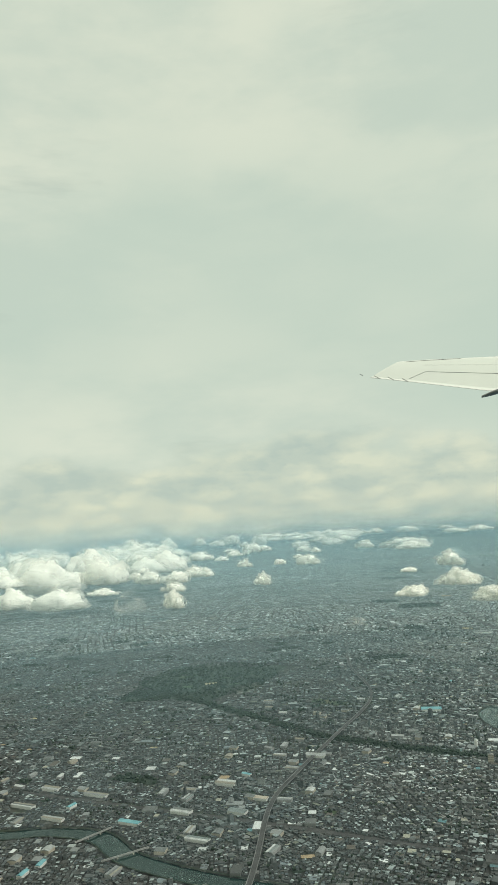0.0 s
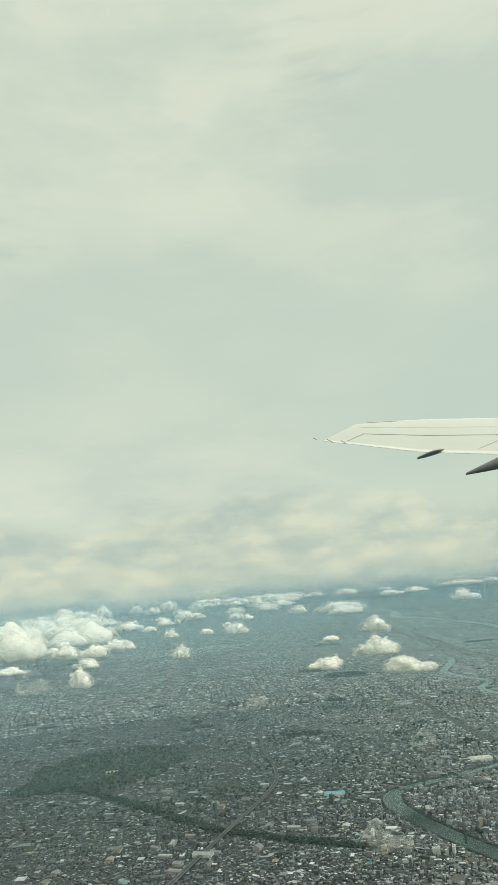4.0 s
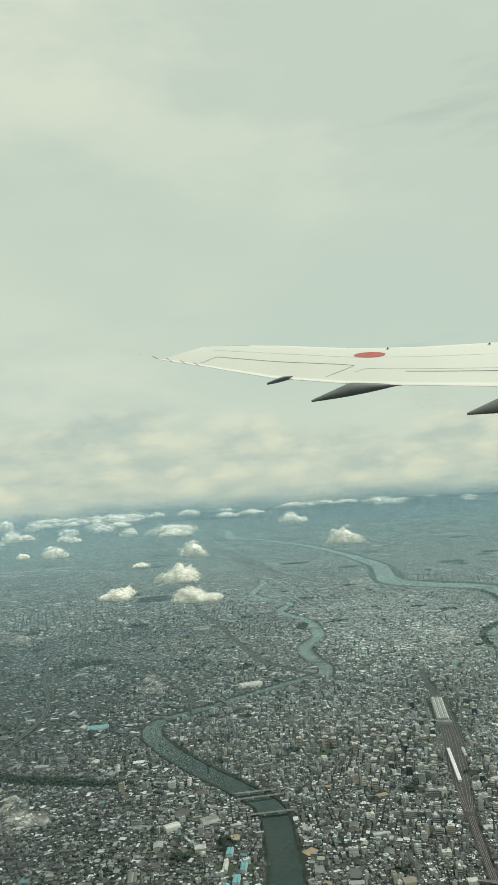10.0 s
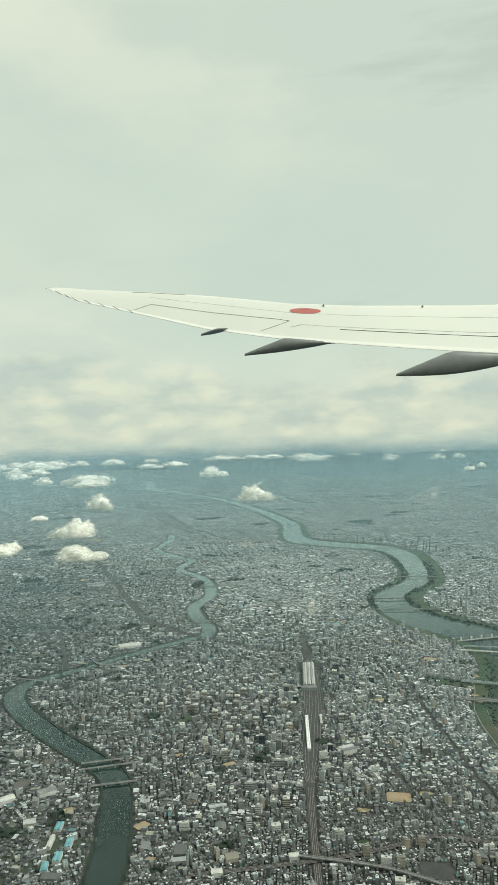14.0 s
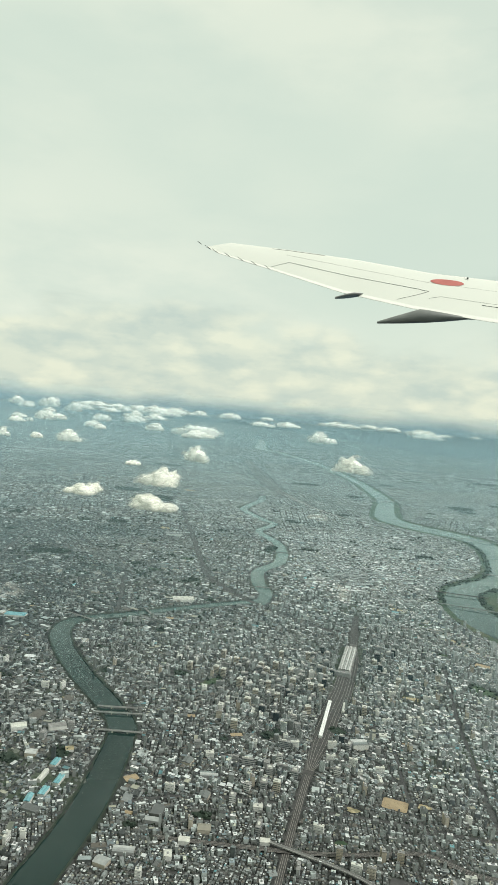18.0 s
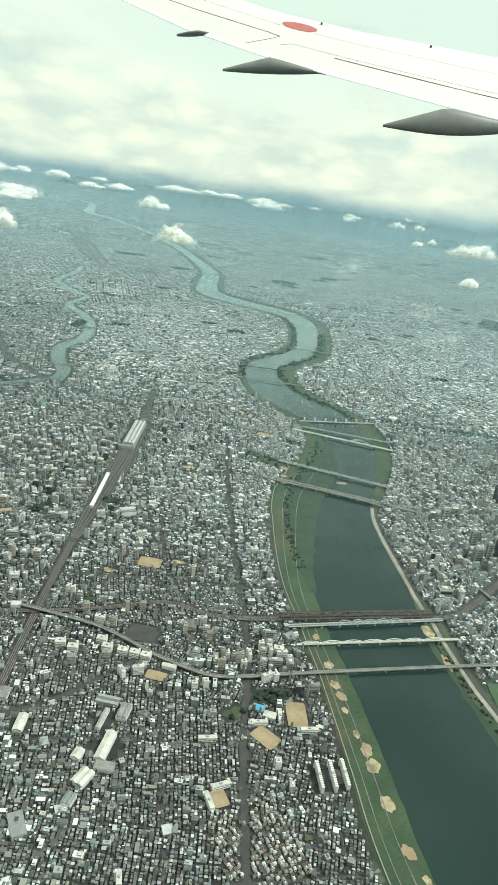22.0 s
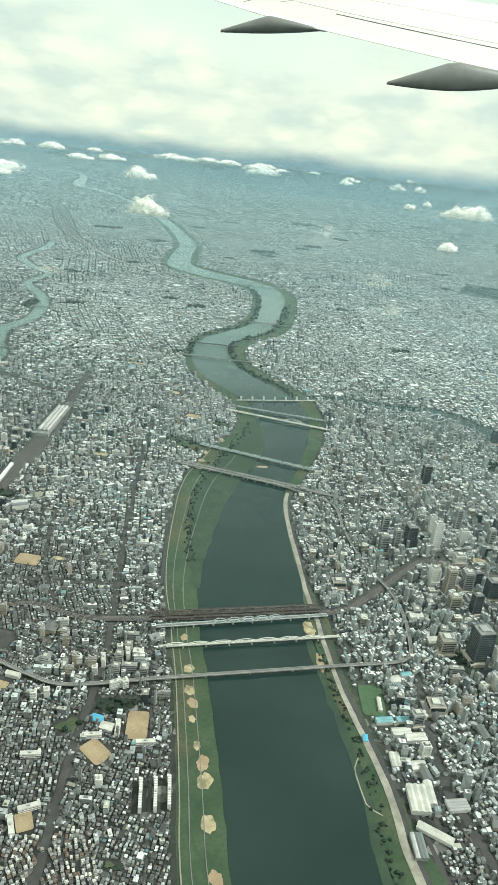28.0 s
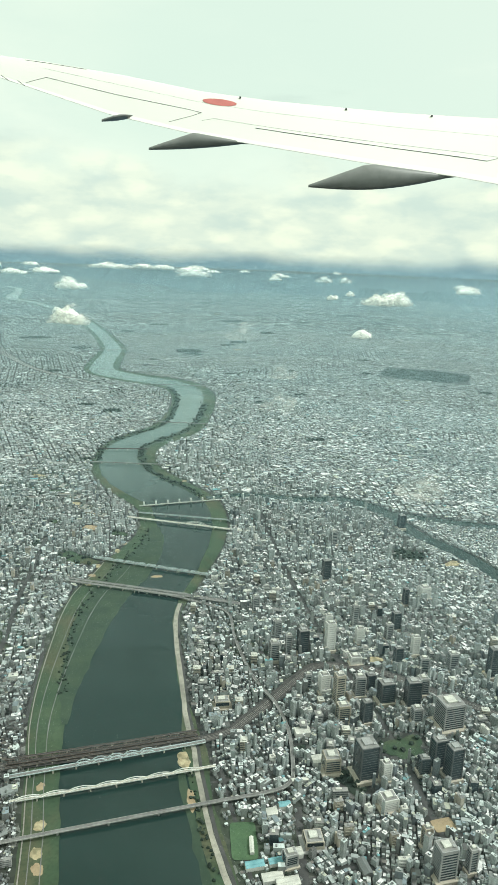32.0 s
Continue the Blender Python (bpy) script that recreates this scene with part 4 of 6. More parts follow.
def houses(name, x0, x1, y0, y1, pitch, near, far, label, seed, keep=0.93, material=None, share=None):
    material = material or HOUSE
    rng = np.random.default_rng(seed)
    x, y, turn = lots(x0, x1, y0, y1, pitch, rng)
    d = off_path(x, y)
    thin = np.interp(d, [1500, far], [1, 0.12]) if far > 2000 else 1.0   # the farthest places peter out
    m = visible(x, y) & (d > near) & (d <= far) & (rng.random(len(x)) < keep * thin)
    x, y, turn = x[m], y[m], turn[m]
    m = built_up(x, y) & clear_of_things(x, y)
    i, j, inside = cells(x, y)
    m &= ~(TAKEN[i, j] & inside)
    if share is not None:
        wob = 25 * np.sin(y * 0.021 + x * 0.008)
        m &= (rng.random(len(x)) < np.interp(x + wob, *share))
    x, y, turn = x[m], y[m], turn[m]
    n = len(x)
    x, y = x + rng.normal(0, pitch * 0.06, n), y + rng.normal(0, pitch * 0.06, n)
    turn = turn + rng.normal(0, 0.02, n) + np.where(rng.random(n) < 0.5, 0, math.pi / 2)
    w, dp = pitch * rng.uniform(0.55, 1.02, n), pitch * rng.uniform(0.55, 0.98, n)
    works = np.sin(x * 0.031 + 2 * np.sin(y * 0.013)) * np.sin(y * 0.037 + x * 0.011)   # quarters with larger halls
    big = rng.random(n) < (0.03 if pitch < 2 else 0.05) + 0.14 * np.clip(works - 0.35, 0, 1) + (0.04 if material is CITY else 0)
    w[big] *= rng.uniform(1.6, 3.2, big.sum())
    dp[big] *= rng.uniform(1.2, 2.0, big.sum())
    h = rng.uniform(0.42, 0.85, n) * (1.5 if material is CITY else 1.0)
    h[big] = rng.uniform(0.85, 1.4, big.sum())
    tall = rng.random(n) < (0.07 if material is CITY else 0.02) + 0.25 * tallness(x, y)
    h[tall] = (rng.gamma(1.8, 0.7, tall.sum()) + 0.95) * (0.8 + 0.5 * tallness(x[tall], y[tall]))
    h = np.minimum(h, 5.5)
    w[tall & (w > 2.2)] *= 0.8
    roofed = (~tall) & (~big) & (rng.random(n) < 0.45) & (pitch < 2.5)
    flat = ~roofed
    V, F = box_arrays(x[flat], y[flat], w[flat], dp[flat], h[flat], turn[flat])
    heads = flat & tall & (d[:0].size == 0) & (rng.random(n) < 0.7) & (pitch < 2.5)
    v2, f2 = box_arrays(x[heads] + 0.1, y[heads] - 0.1, w[heads] * 0.35, dp[heads] * 0.4, h[heads] + 0.35, turn[heads])
    me = mesh_of(name, np.vstack([V, v2]), np.vstack([F, f2 + len(V)]), material)
    tagged(new(name, me), label, "houses", kind="stuff")
    if roofed.any():
        v, f, k = gable_arrays(x[roofed], y[roofed], w[roofed], dp[roofed], h[roofed] * 0.75, rng.uniform(0.15, 0.35, roofed.sum()), turn[roofed])
        quads = (np.arange(k)[:, None, None] * 10 + f[:6]).reshape(-1, 4)
        tri = (np.arange(k)[:, None, None] * 10 + f[6:, :3]).reshape(-1, 3)
        faces = quads.tolist() + tri.tolist()
        me = bpy.data.meshes.new(name)
        me.from_pydata(v.tolist(), [], faces)
        me.materials.append(material)
        tagged(new(name, me), "tiled gable-roofed small houses packed along narrow lanes", "houses", kind="stuff")


# ---------------------------------------------------------------- bridges
def bridge_base(label, p, q, width, z, deck_mat, piers, thick=0.22):
    """A straight bridge with deck, parapets and piers, in a frame whose x runs along it."""
    length = math.hypot(q[0] - p[0], q[1] - p[1])
    turn = math.degrees(math.atan2(q[1] - p[1], q[0] - p[0]))
    ob = thing("bridge", label, "bridge", pose(p[0], p[1], 0, 0, 0, turn), "bridges over the rivers")
    part("deck", boxed(0, length, -width / 2, width / 2, z - thick, z, bevel=0.03), deck_mat, ob)
    part("roadway", boxed(0.1, length - 0.1, -width * 0.4, width * 0.4, z + 0.004, z + 0.02), CONCRETE if deck_mat is WHITE_STEEL else ASPHALT if deck_mat is DARK_STEEL else WORN_ROAD, ob, "worn roadway")
    for s in (-1, 1):
        part("parapet", boxed(0, length, s * width / 2 - 0.05, s * width / 2 + 0.05, z, z + 0.16), deck_mat, ob)
    for k in range(1, piers + 1):
        x = length * k / (piers + 1)
        part("pier", boxed(x - 0.22, x + 0.22, -width * 0.45, width * 0.45, 0, z - thick, bevel=0.06), CONCRETE, ob)
    return ob, length


def arch(ob, x0, x1, y, z, rise, material, w=0.16, hangers=5):
    bm = bmesh.new()
    pts = [(x0 + (x1 - x0) * t, y, z + rise * 4 * t * (1 - t)) for t in np.linspace(0, 1, 15)]
    for a, b in zip(pts[:-1], pts[1:]):
        bar(bm, a, b, w, w * 1.2)
    part("arch_rib", bm, material, ob, "painted steel arch rib")
    bm = bmesh.new()
    for t in np.linspace(0, 1, hangers + 2)[1:-1]:
        x = x0 + (x1 - x0) * t
        bar(bm, (x, y, z), (x, y, z + rise * 4 * t * (1 - t)), 0.05, 0.05)
    tagged(part("hanger", bm, material, ob), "thin vertical hangers", kind="stuff")


def arch_bridge(label, p, q, width, z, spans, lo, hi, rise, material, piers):
    ob, length = bridge_base(label, p, q, width, z, material, piers)
    for k in range(spans):
        a, b = lo + (hi - lo) * k / spans, lo + (hi - lo) * (k + 1) / spans
        for s in (-1, 1):
            arch(ob, length * a + 0.1, length * b - 0.1, s * (width / 2 - 0.05), z, rise, material)
    return ob


def truss_bridge(label, p, q, width, z, spans, rise, material):
    ob, length = bridge_base(label, p, q, width, z, material, spans - 1, 0.3)
    step = length / spans
    for k in range(spans):
        for s in (-1, 1):
            bm = bmesh.new()
            y, n = s * (width / 2 - 0.04), 6
            xs = np.linspace(k * step + 0.2, (k + 1) * step - 0.2, n + 1)
            for i in range(n):
                up = lambda j: z + (rise if 0 < j < n else 0)
                bar(bm, (xs[i], y, up(i)), (xs[i + 1], y, up(i + 1)), 0.1, 0.1)
                if 0 < i:
                    bar(bm, (xs[i], y, z), (xs[i], y, z + rise), 0.07, 0.07)
                    bar(bm, (xs[i], y, z + (rise if i % 2 else 0)), (xs[i + 1], y, z if i % 2 else up(i + 1)), 0.07, 0.07)
            part("truss_panel", bm, material, ob, "riveted steel truss side")
        bm = bmesh.new()
        for i in range(1, n):
            bar(bm, (xs[i], -width / 2, z + rise), (xs[i], width / 2, z + rise), 0.08, 0.08)
        part("cross_bracing", bm, material, ob)
    return ob


truss_bridge("long brown steel truss railway bridge", (291, 195.6), (349, 183.8), 1.1, 1.3, 12, 0.8, DARK_STEEL)
bridge_base("dark girder railway bridge beside the trusses", (291, 197.6), (349.5, 185.8), 0.7, 1.25, DARK_STEEL, 12)
bridge_base("second dark girder railway bridge", (290.5, 194), (348.5, 182.3), 0.6, 1.2, DARK_STEEL, 12)
arch_bridge("grey road bridge with five pale blue arches", (290, 190), (350, 179.8), 1.35, 1.3, 5, 0.33, 0.73, 1.0, BLUE_STEEL, 8)
arch_bridge("slender white bridge with a row of low arches", (289.5, 180), (348.5, 168.5), 0.85, 1.3, 7, 0.02, 0.9, 0.75, WHITE_STEEL, 7)
bridge_base("plain grey twin-deck road bridge", (333, 307.5), (379, 270.8), 1.4, 1.4, DECK, 9)
bridge_base("plain grey twin-deck road bridge, second deck", (335, 309), (381, 272), 1.4, 1.4, DECK, 9)
bridge_base("plain grey road ramp down into the city", (380, 271.5), (414, 242), 2.4, 1.4, DECK, 10)
truss_bridge("grey steel lattice railway bridge", (352, 326.5), (399, 285), 1.4, 1.3, 11, 0.6, BLUE_STEEL)
arch_bridge("grey road bridge with one tall white arch", (384, 371), (440, 325), 1.6, 1.4, 1, 0.48, 0.66, 1.8, WHITE_STEEL, 6)
bridge_base("pale blue pipeline and road bridge", (392, 375), (446, 338), 1.2, 1.4, BLUE_STEEL, 7)
bridge_base("thin far road bridge across the upper pool", (390, 481), (445, 452), 1.2, 1.4, DECK, 6)
bridge_base("thin far railway bridge across the upper pool", (403, 512), (440, 496), 1.2, 1.4, DARK_STEEL, 4)
bridge_base("thin far road bridge at the wooded bend", (452, 585), (520, 548), 1.3, 1.5, DECK, 6)
bridge_base("thin far road bridge beyond the bend", (520, 735), (592, 700), 1.4, 1.6, DECK, 6)
bridge_base("distant long road bridge", (518, 985), (606, 990), 2.2, 1.8, DECK, 8)
for p, q, w in (((150.5, 318), (169, 315), 1.0), ((150, 312.5), (170, 309.5), 0.9), ((151, 297), (169, 293.5), 1.0), ((128, 446), (146, 430), 1.0), ((176, 456), (181, 440), 1.0),
                ((260, 512), (276, 508), 1.2), ((300, 628), (322, 622), 1.2), ((-64, 268), (-48, 277), 0.9), ((-78, 285), (-66, 297), 0.9)):
    bridge_base("short grey road bridge over the narrow river", p, q, w, 0.9, DECK, 2)


def weir():
    ob, length = bridge_base("long white river weir with gate towers", (396, 386), (452, 377), 0.8, 0.9, WHITE_STEEL, 7)
    for k in range(8):
        x = length * (0.05 + 0.9 * k / 7)
        part("gate_tower", boxed(x - 0.45, x + 0.45, -0.55, 0.55, 0.9, 3.2, bevel=0.08), WHITE_WALL, ob, "white gate tower")
        if k < 7:
            part("gate", boxed(x + 0.5, x + length * 0.9 / 7 - 0.5, -0.15, 0.1, 0, 0.8), DARK_STEEL, ob, "grey steel sluice gate")


weir()


# ---------------------------------------------------------------- railway station and yard
def station_building():
    turn = math.degrees(math.atan2(33, 15.5))
    ob = thing("railway_station", "large railway station under three long white roofs", "station", pose(283, 371, 0, 0, 0, turn))
    part("platform_block", boxed(-19, 19, -3.4, 3.4, 0, 1.6), DECK, ob, "grey concrete station block")
    for y in (-2.1, 0, 2.1):
        bm = bmesh.new()
        prof = [(-0.92, 2.5), (-0.55, 2.85), (0, 3.0), (0.55, 2.85), (0.92, 2.5)]
        for x in (-18, 18):
            for a, b in prof:
                bm.verts.new((x, y + a, b))
        vs = list(bm.verts)
        for i in range(4):
            bm.faces.new((vs[i], vs[i + 1], vs[i + 6], vs[i + 5]))
        bmesh.ops.solidify(bm, geom=bm.faces[:], thickness=0.15)
        part("roof", bm, STATION_ROOF, ob, "long white curved roof")
        part("roof_ridge", boxed(-18, 18, y - 0.12, y + 0.12, 3.0, 3.12), DECK, ob)
        for x in np.linspace(-16, 16, 9):
            part("column", boxed(x - 0.1, x + 0.1, y - 0.1, y + 0.1, 1.6, 2.85), DECK, ob)
    part("concourse", boxed(-21.5, -19.2, -4, 8, 0, 2.0, bevel=0.1), GREY_WALL, ob, "grey concourse block across the tracks")
    part("concourse_roof", boxed(-21.3, -19.4, -3.8, 7.8, 2.01, 2.15), ROOF_FELT, ob)
    return ob


station_building()


def shed(label, x, y, length, width, height, turn, material, ridges=1, name="warehouse", wall=None):
    """A long low building with one or more pitched roofs."""
    ob = thing(name, label, "warehouse", pose(x, y, 0, 0, 0, turn), "long-roofed sheds")
    part("wall", boxed(-length / 2, length / 2, -width / 2, width / 2, 0, height), wall or WHITE_WALL, ob)
    w = width / ridges
    for k in range(ridges):
        y0 = -width / 2 + k * w
        bm = bmesh.new()
        pts = [(-length / 2 - 0.08, y0 - 0.04, height + 0.01), (-length / 2 - 0.08, y0 + w / 2, height + 0.01 + min(w * 0.22, 0.5)), (-length / 2 - 0.08, y0 + w + 0.04, height + 0.01)]
        a = [bm.verts.new(p) for p in pts]
        b = [bm.verts.new((-p[0], p[1], p[2])) for p in pts]
        bm.faces.new((a[0], b[0], b[1], a[1])), bm.faces.new((a[1], b[1], b[2], a[2])), bm.faces.new(a), bm.faces.new(b), bm.faces.new((a[0], a[2], b[2], b[0]))
        part("roof", bm, material, ob)
    return ob


shed("long white train shed roof in the railway yard", 250, 305, 36, 1.5, 1.2, 66, STATION_ROOF, 2, "train_shed")
shed("white inspection shed in the railway yard", 262, 315, 10, 1.2, 1.0, 66, WHITE_ROOF, 1, "train_shed")
shed("white carriage shed in the railway yard", 259.5, 305, 7, 1.0, 0.9, 66, WHITE_ROOF, 1, "train_shed")
for k, o in enumerate((-5.5, -4, -2.5, -1, 1, 2.5, 4, 5.5)):
    line = cut(RAILS, 262, 398)
    n = np.linspace(0, 1, len(line))
    w = o * np.interp(n, [0, 0.15, 0.8, 1], [0.25, 1, 0.8, 0.3])
    strip("track", line, w - 0.09, -(w - 0.22), 0.19, RAIL_STEEL, "pair of worn steel rails on ballast", "railway")
for o in (-0.9, -0.35, 0.35, 0.9):
    for line, nm in ((cut(RAILS, 90, 262), "main"), (LOCAL_RAIL, "local")):
        strip("track", line, o - 0.08, -(o - 0.2), 0.19 if nm == "main" else 0.54, RAIL_STEEL, "pair of worn steel rails on ballast", "railway")

# ---------------------------------------------------------------- towers
CLAD = {"grey": GREY_WALL, "white": WHITE_WALL, "dark": GLASS, "beige": BEIGE_WALL, "tan": TAN_WALL}
TOWERS = [(388.6, 146.5, 5.6, 12.6, "dark"), (411.6, 140.1, 4.2, 11, "dark"), (412.6, 134.6, 3.8, 12, "dark"), (416.9, 173.0, 5.0, 8.6, "dark"), (424.1, 167.3, 4.8, 10.8, "dark"), (428.5, 153.6, 7.2, 10.6, "grey"), (400.9, 179.2, 3.0, 12.4, "beige"),
          (410.1, 179.6, 3.5, 9.0, "grey"), (403.6, 166.6, 3.2, 9.2, "dark"), (396.7, 170.4, 3.8, 7.4, "tan"), (392.7, 211.4, 3.3, 8.8, "grey"), (399.4, 212.2, 2.2, 9.8, "grey"), (405.5, 211.3, 3.8, 11, "dark"), (416.3, 208.3, 3.3, 13.2, "white"),
          (435.7, 218.7, 2.3, 11.2, "grey"), (430.4, 207.7, 2.9, 8, "white"), (448.4, 260.3, 3.6, 11.2, "dark"), (475, 293.6, 3.1, 9, "grey"), (450.9, 210.2, 3.3, 8.8, "dark"), (481.1, 227.2, 4.2, 6.4, "white")]
TOWERS_MORE = [(468.3, 225.3, 1.9, 8.8, "dark"), (401.2, 224.1, 2.7, 9.3, "grey"), (380.6, 153.2, 4.6, 6.0, "tan"), (393.2, 142.5, 2.5, 7.2, "white"), (387.4, 133.6, 4.3, 4.6, "white"), (403.2, 247.3, 2.6, 8.3, "grey"), (395.5, 191.1, 2.1, 6.6, "grey"),
          (399.3, 186.3, 3.2, 8.6, "white"), (440.9, 180.9, 3.1, 7.4, "grey"), (452.6, 178, 3.2, 8, "grey"), (421.2, 197.6, 4.1, 3.6, "white"), (362.8, 194.9, 5.0, 3.2, "tan"), (464, 168, 4.4, 13, "dark"), (388, 118, 2.1, 7.4, "tan"),
          (386, 109, 4.6, 10.6, "grey"), (393.5, 107, 2.1, 8.4, "grey"), (352, 129, 3.2, 4.6, "grey"), (361, 132, 4.8, 3.1, "beige"), (524, 297, 3.4, 9.2, "dark"), (300, 371, 2.7, 5, "dark"), (268, 362, 2.9, 4.6, "grey"),
          (262, 355, 3, 4.3, "grey"), (272, 383, 2.5, 4, "dark"), (256, 349, 2.5, 4.3, "white"), (348, 119, 2.2, 4, "white"), (416, 181, 3.0, 7.0, "dark"), (432, 171, 3.2, 7.6, "grey"), (420, 160, 3.2, 6.2, "grey"),
          (406, 140, 3.0, 6.4, "dark"), (436, 190, 3.0, 7.6, "dark"), (446, 192, 2.6, 9, "white"), (410, 219, 2.4, 7.6, "grey"), (424, 221, 2.4, 8.2, "white"), (443, 205, 2.6, 8.2, "grey")]


def tower(x, y, w, h, clad, k):
    rng = random.Random(k)
    d = w * rng.uniform(0.7, 1.0)
    ob = thing("office_tower", {"dark": "dark glass office tower", "grey": "grey clad high-rise tower", "white": "slim white apartment tower", "beige": "broad beige office tower", "tan": "tan tiled apartment tower"}[clad] + " with rooftop plant", "tower", pose(x, y, 0, 0, 0, -14 + rng.uniform(-6, 6)), "city towers")
    mat = CLAD[clad]
    part("shaft", boxed(-w / 2, w / 2, -d / 2, d / 2, 0, h, bevel=0.12), mat, ob)
    part("parapet", boxed(-w / 2 - 0.04, w / 2 + 0.04, -d / 2 - 0.04, d / 2 + 0.04, h - 0.25, h + 0.02), mat if clad != "dark" else DARK_TRIM, ob)
    roof = part("roof", boxed(-w / 2 + 0.2, w / 2 - 0.2, -d / 2 + 0.2, d / 2 - 0.2, h + 0.021, h + 0.06), ROOF_FELT, ob)
    part("rooftop_plant", boxed(-w * 0.28, w * 0.2, -d * 0.25, d * 0.3, h + 0.06, h + 0.55, bevel=0.05), GREY_WALL if clad == "dark" else WHITE_ROOF, roof, "boxy rooftop plant room")
    part("water_tank", boxed(w * 0.24, w * 0.4, -d * 0.3, -d * 0.1, h + 0.06, h + 0.4, bevel=0.05), GREY_WALL, roof)
    part("podium", boxed(-w * 0.75, w * 0.7, -d * 0.7, d * 0.75, 0, min(1.4, h * 0.15), bevel=0.08), BEIGE_WALL if clad != "beige" else GREY_WALL, ob)
    n = max(4, int(h / 1.05))
    trim = DARK_TRIM if clad == "dark" else GREY_WALL if clad == "white" else GLASS
    for i in range(n):
        z = 1.6 + (h - 2.2) * i / n
        part("floor_band", boxed(-w / 2 - 0.03, w / 2 + 0.03, -d / 2 - 0.03, d / 2 + 0.03, z, z + (0.16 if clad in ("dark", "white") else 0.42)), trim, ob)
    for s in (-1, 1):
        for t in (-1, 1):
            part("corner_pier", boxed(s * w / 2 - 0.18, s * w / 2 + 0.18, t * d / 2 - 0.18, t * d / 2 + 0.18, 0, h - 0.2), mat if clad != "dark" else DARK_TRIM, ob)


for k, row in enumerate(TOWERS + TOWERS_MORE):
    tower(*row, k)


# ---------------------------------------------------------------- apartment blocks
def apartment(label, length, width, floors, wall):
    """A slab block: galleries and balconies along its sides, stair towers, water tank on the roof."""
    ob = thing("apartment_block", label, "apartment block", None, "apartment blocks")
    h = 0.31 * floors + 0.15
    part("wall_block", boxed(-length / 2, length / 2, -width / 2, width / 2, 0, h), wall, ob)
    roof = part("roof", boxed(-length / 2 - 0.03, length / 2 + 0.03, -width / 2 - 0.03, width / 2 + 0.03, h, h + 0.08), ROOF_FELT if wall is not WHITE_WALL else WHITE_ROOF, ob)
    for k in range(0, floors, 3 if floors > 7 else 2):
        z = 0.15 + 0.31 * k
        part("balcony", boxed(-length / 2 + 0.1, length / 2 - 0.1, -width / 2 - 0.12, -width / 2 - 0.02, z, z + 0.14), wall, ob)
        part("gallery_opening", boxed(-length / 2 + 0.1, length / 2 - 0.1, -width / 2 - 0.03, -width / 2 + 0.02, z + 0.19, z + 0.28), GLASS, ob)
    part("stair_tower", boxed(length / 2 - 0.7, length / 2 - 0.1, width / 2 - 0.1, width / 2 + 0.35, 0, h + 0.3), wall, ob)
    part("water_tank", boxed(-0.4, 0.2, -0.25, 0.25, h + 0.08, h + 0.4), GREY_WALL, roof)
    return ob


PROTO = [apartment("white slab apartment block with long balconies", 3.4, 1.1, 9, WHITE_WALL), apartment("beige apartment block with dark galleries", 2.6, 1.2, 11, BEIGE_WALL),
         apartment("grey concrete apartment block", 4.2, 1.0, 7, GREY_WALL), apartment("white mid-rise block with flat roof", 1.8, 1.5, 8, WHITE_WALL),
         apartment("tan tiled apartment block", 2.0, 1.3, 12, TAN_WALL), apartment("long pale school block with flat roof", 5.2, 1.2, 4, WHITE_WALL),
         apartment("grey office block with flat roof", 2.6, 2.0, 8, GREY_WALL), apartment("cream-white laboratory block with flat roof", 3.2, 2.2, 6, WHITE_WALL)]
# three long parallel slabs by the levee and the white block at the viaduct
for k, (x, y) in enumerate(((270.7, 129.5), (274.3, 128.7), (277.7, 128.2))):
    ob = apartment("long white serrated slab block beside the levee", 8.8, 0.6, 6, WHITE_WALL)
    ob.matrix_world = pose(x, y, 0, 0, 0, 73)
    for i in range(12):
        part("stair_bay", boxed(-4.3 + i * 0.73, -3.95 + i * 0.73, -0.44, 0.44, 0, 2.2), WHITE_WALL, ob)
PLACED = [(272.8, 167.5, 0, 8, 5), (275.6, 167.2, 3, 5, 6), (270, 152, 5, 70, 0), (276, 145, 5, -15, 0), (263, 151.5, 5, -15, 0), (245, 134.5, 5, 0, 0), (240.5, 131, 5, 90, 0), (206, 240, 7, -14, 0),
          (229.6, 207.3, 0, -32, 0), (233.4, 205, 1, -32, 0), (226.4, 214, 4, -20, 0), (228.2, 197.5, 7, -32, 0), (229, 193.4, 7, -32, 0), (233.3, 190.6, 7, -32, 0), (236.6, 188.6, 7, -32, 0), (239.6, 186.4, 7, -32, 0), (215.6, 199.2, 7, -20, 0), (218.8, 195.8, 7, -20, 0), (217.5, 190.5, 6, -20, 0),
          (277.5, 182.4, 3, -14, 0), (279.2, 179, 0, 76, 0), (268.2, 175.1, 3, -14, 0), (271.5, 178.5, 0, 76, 0), (264.5, 180.5, 3, -14, 0), (261, 176.5, 1, -14, 0),
          (222, 340, 7, 0, 0), (208, 341, 2, 0, 0)]
for x, y, kind, turn, _ in PLACED:
    copy_thing(PROTO[kind], pose(x, y, 0, 0, 0, turn))
PROTO_SPOTS = [(282, 176), (268, 178), (285, 160), (250, 170), (262, 190), (247, 150), (228, 190), (300, 240)]
for ob, (x, y) in zip(PROTO, PROTO_SPOTS):
    ob.matrix_world = pose(x, y, 0, 0, 0, -14)


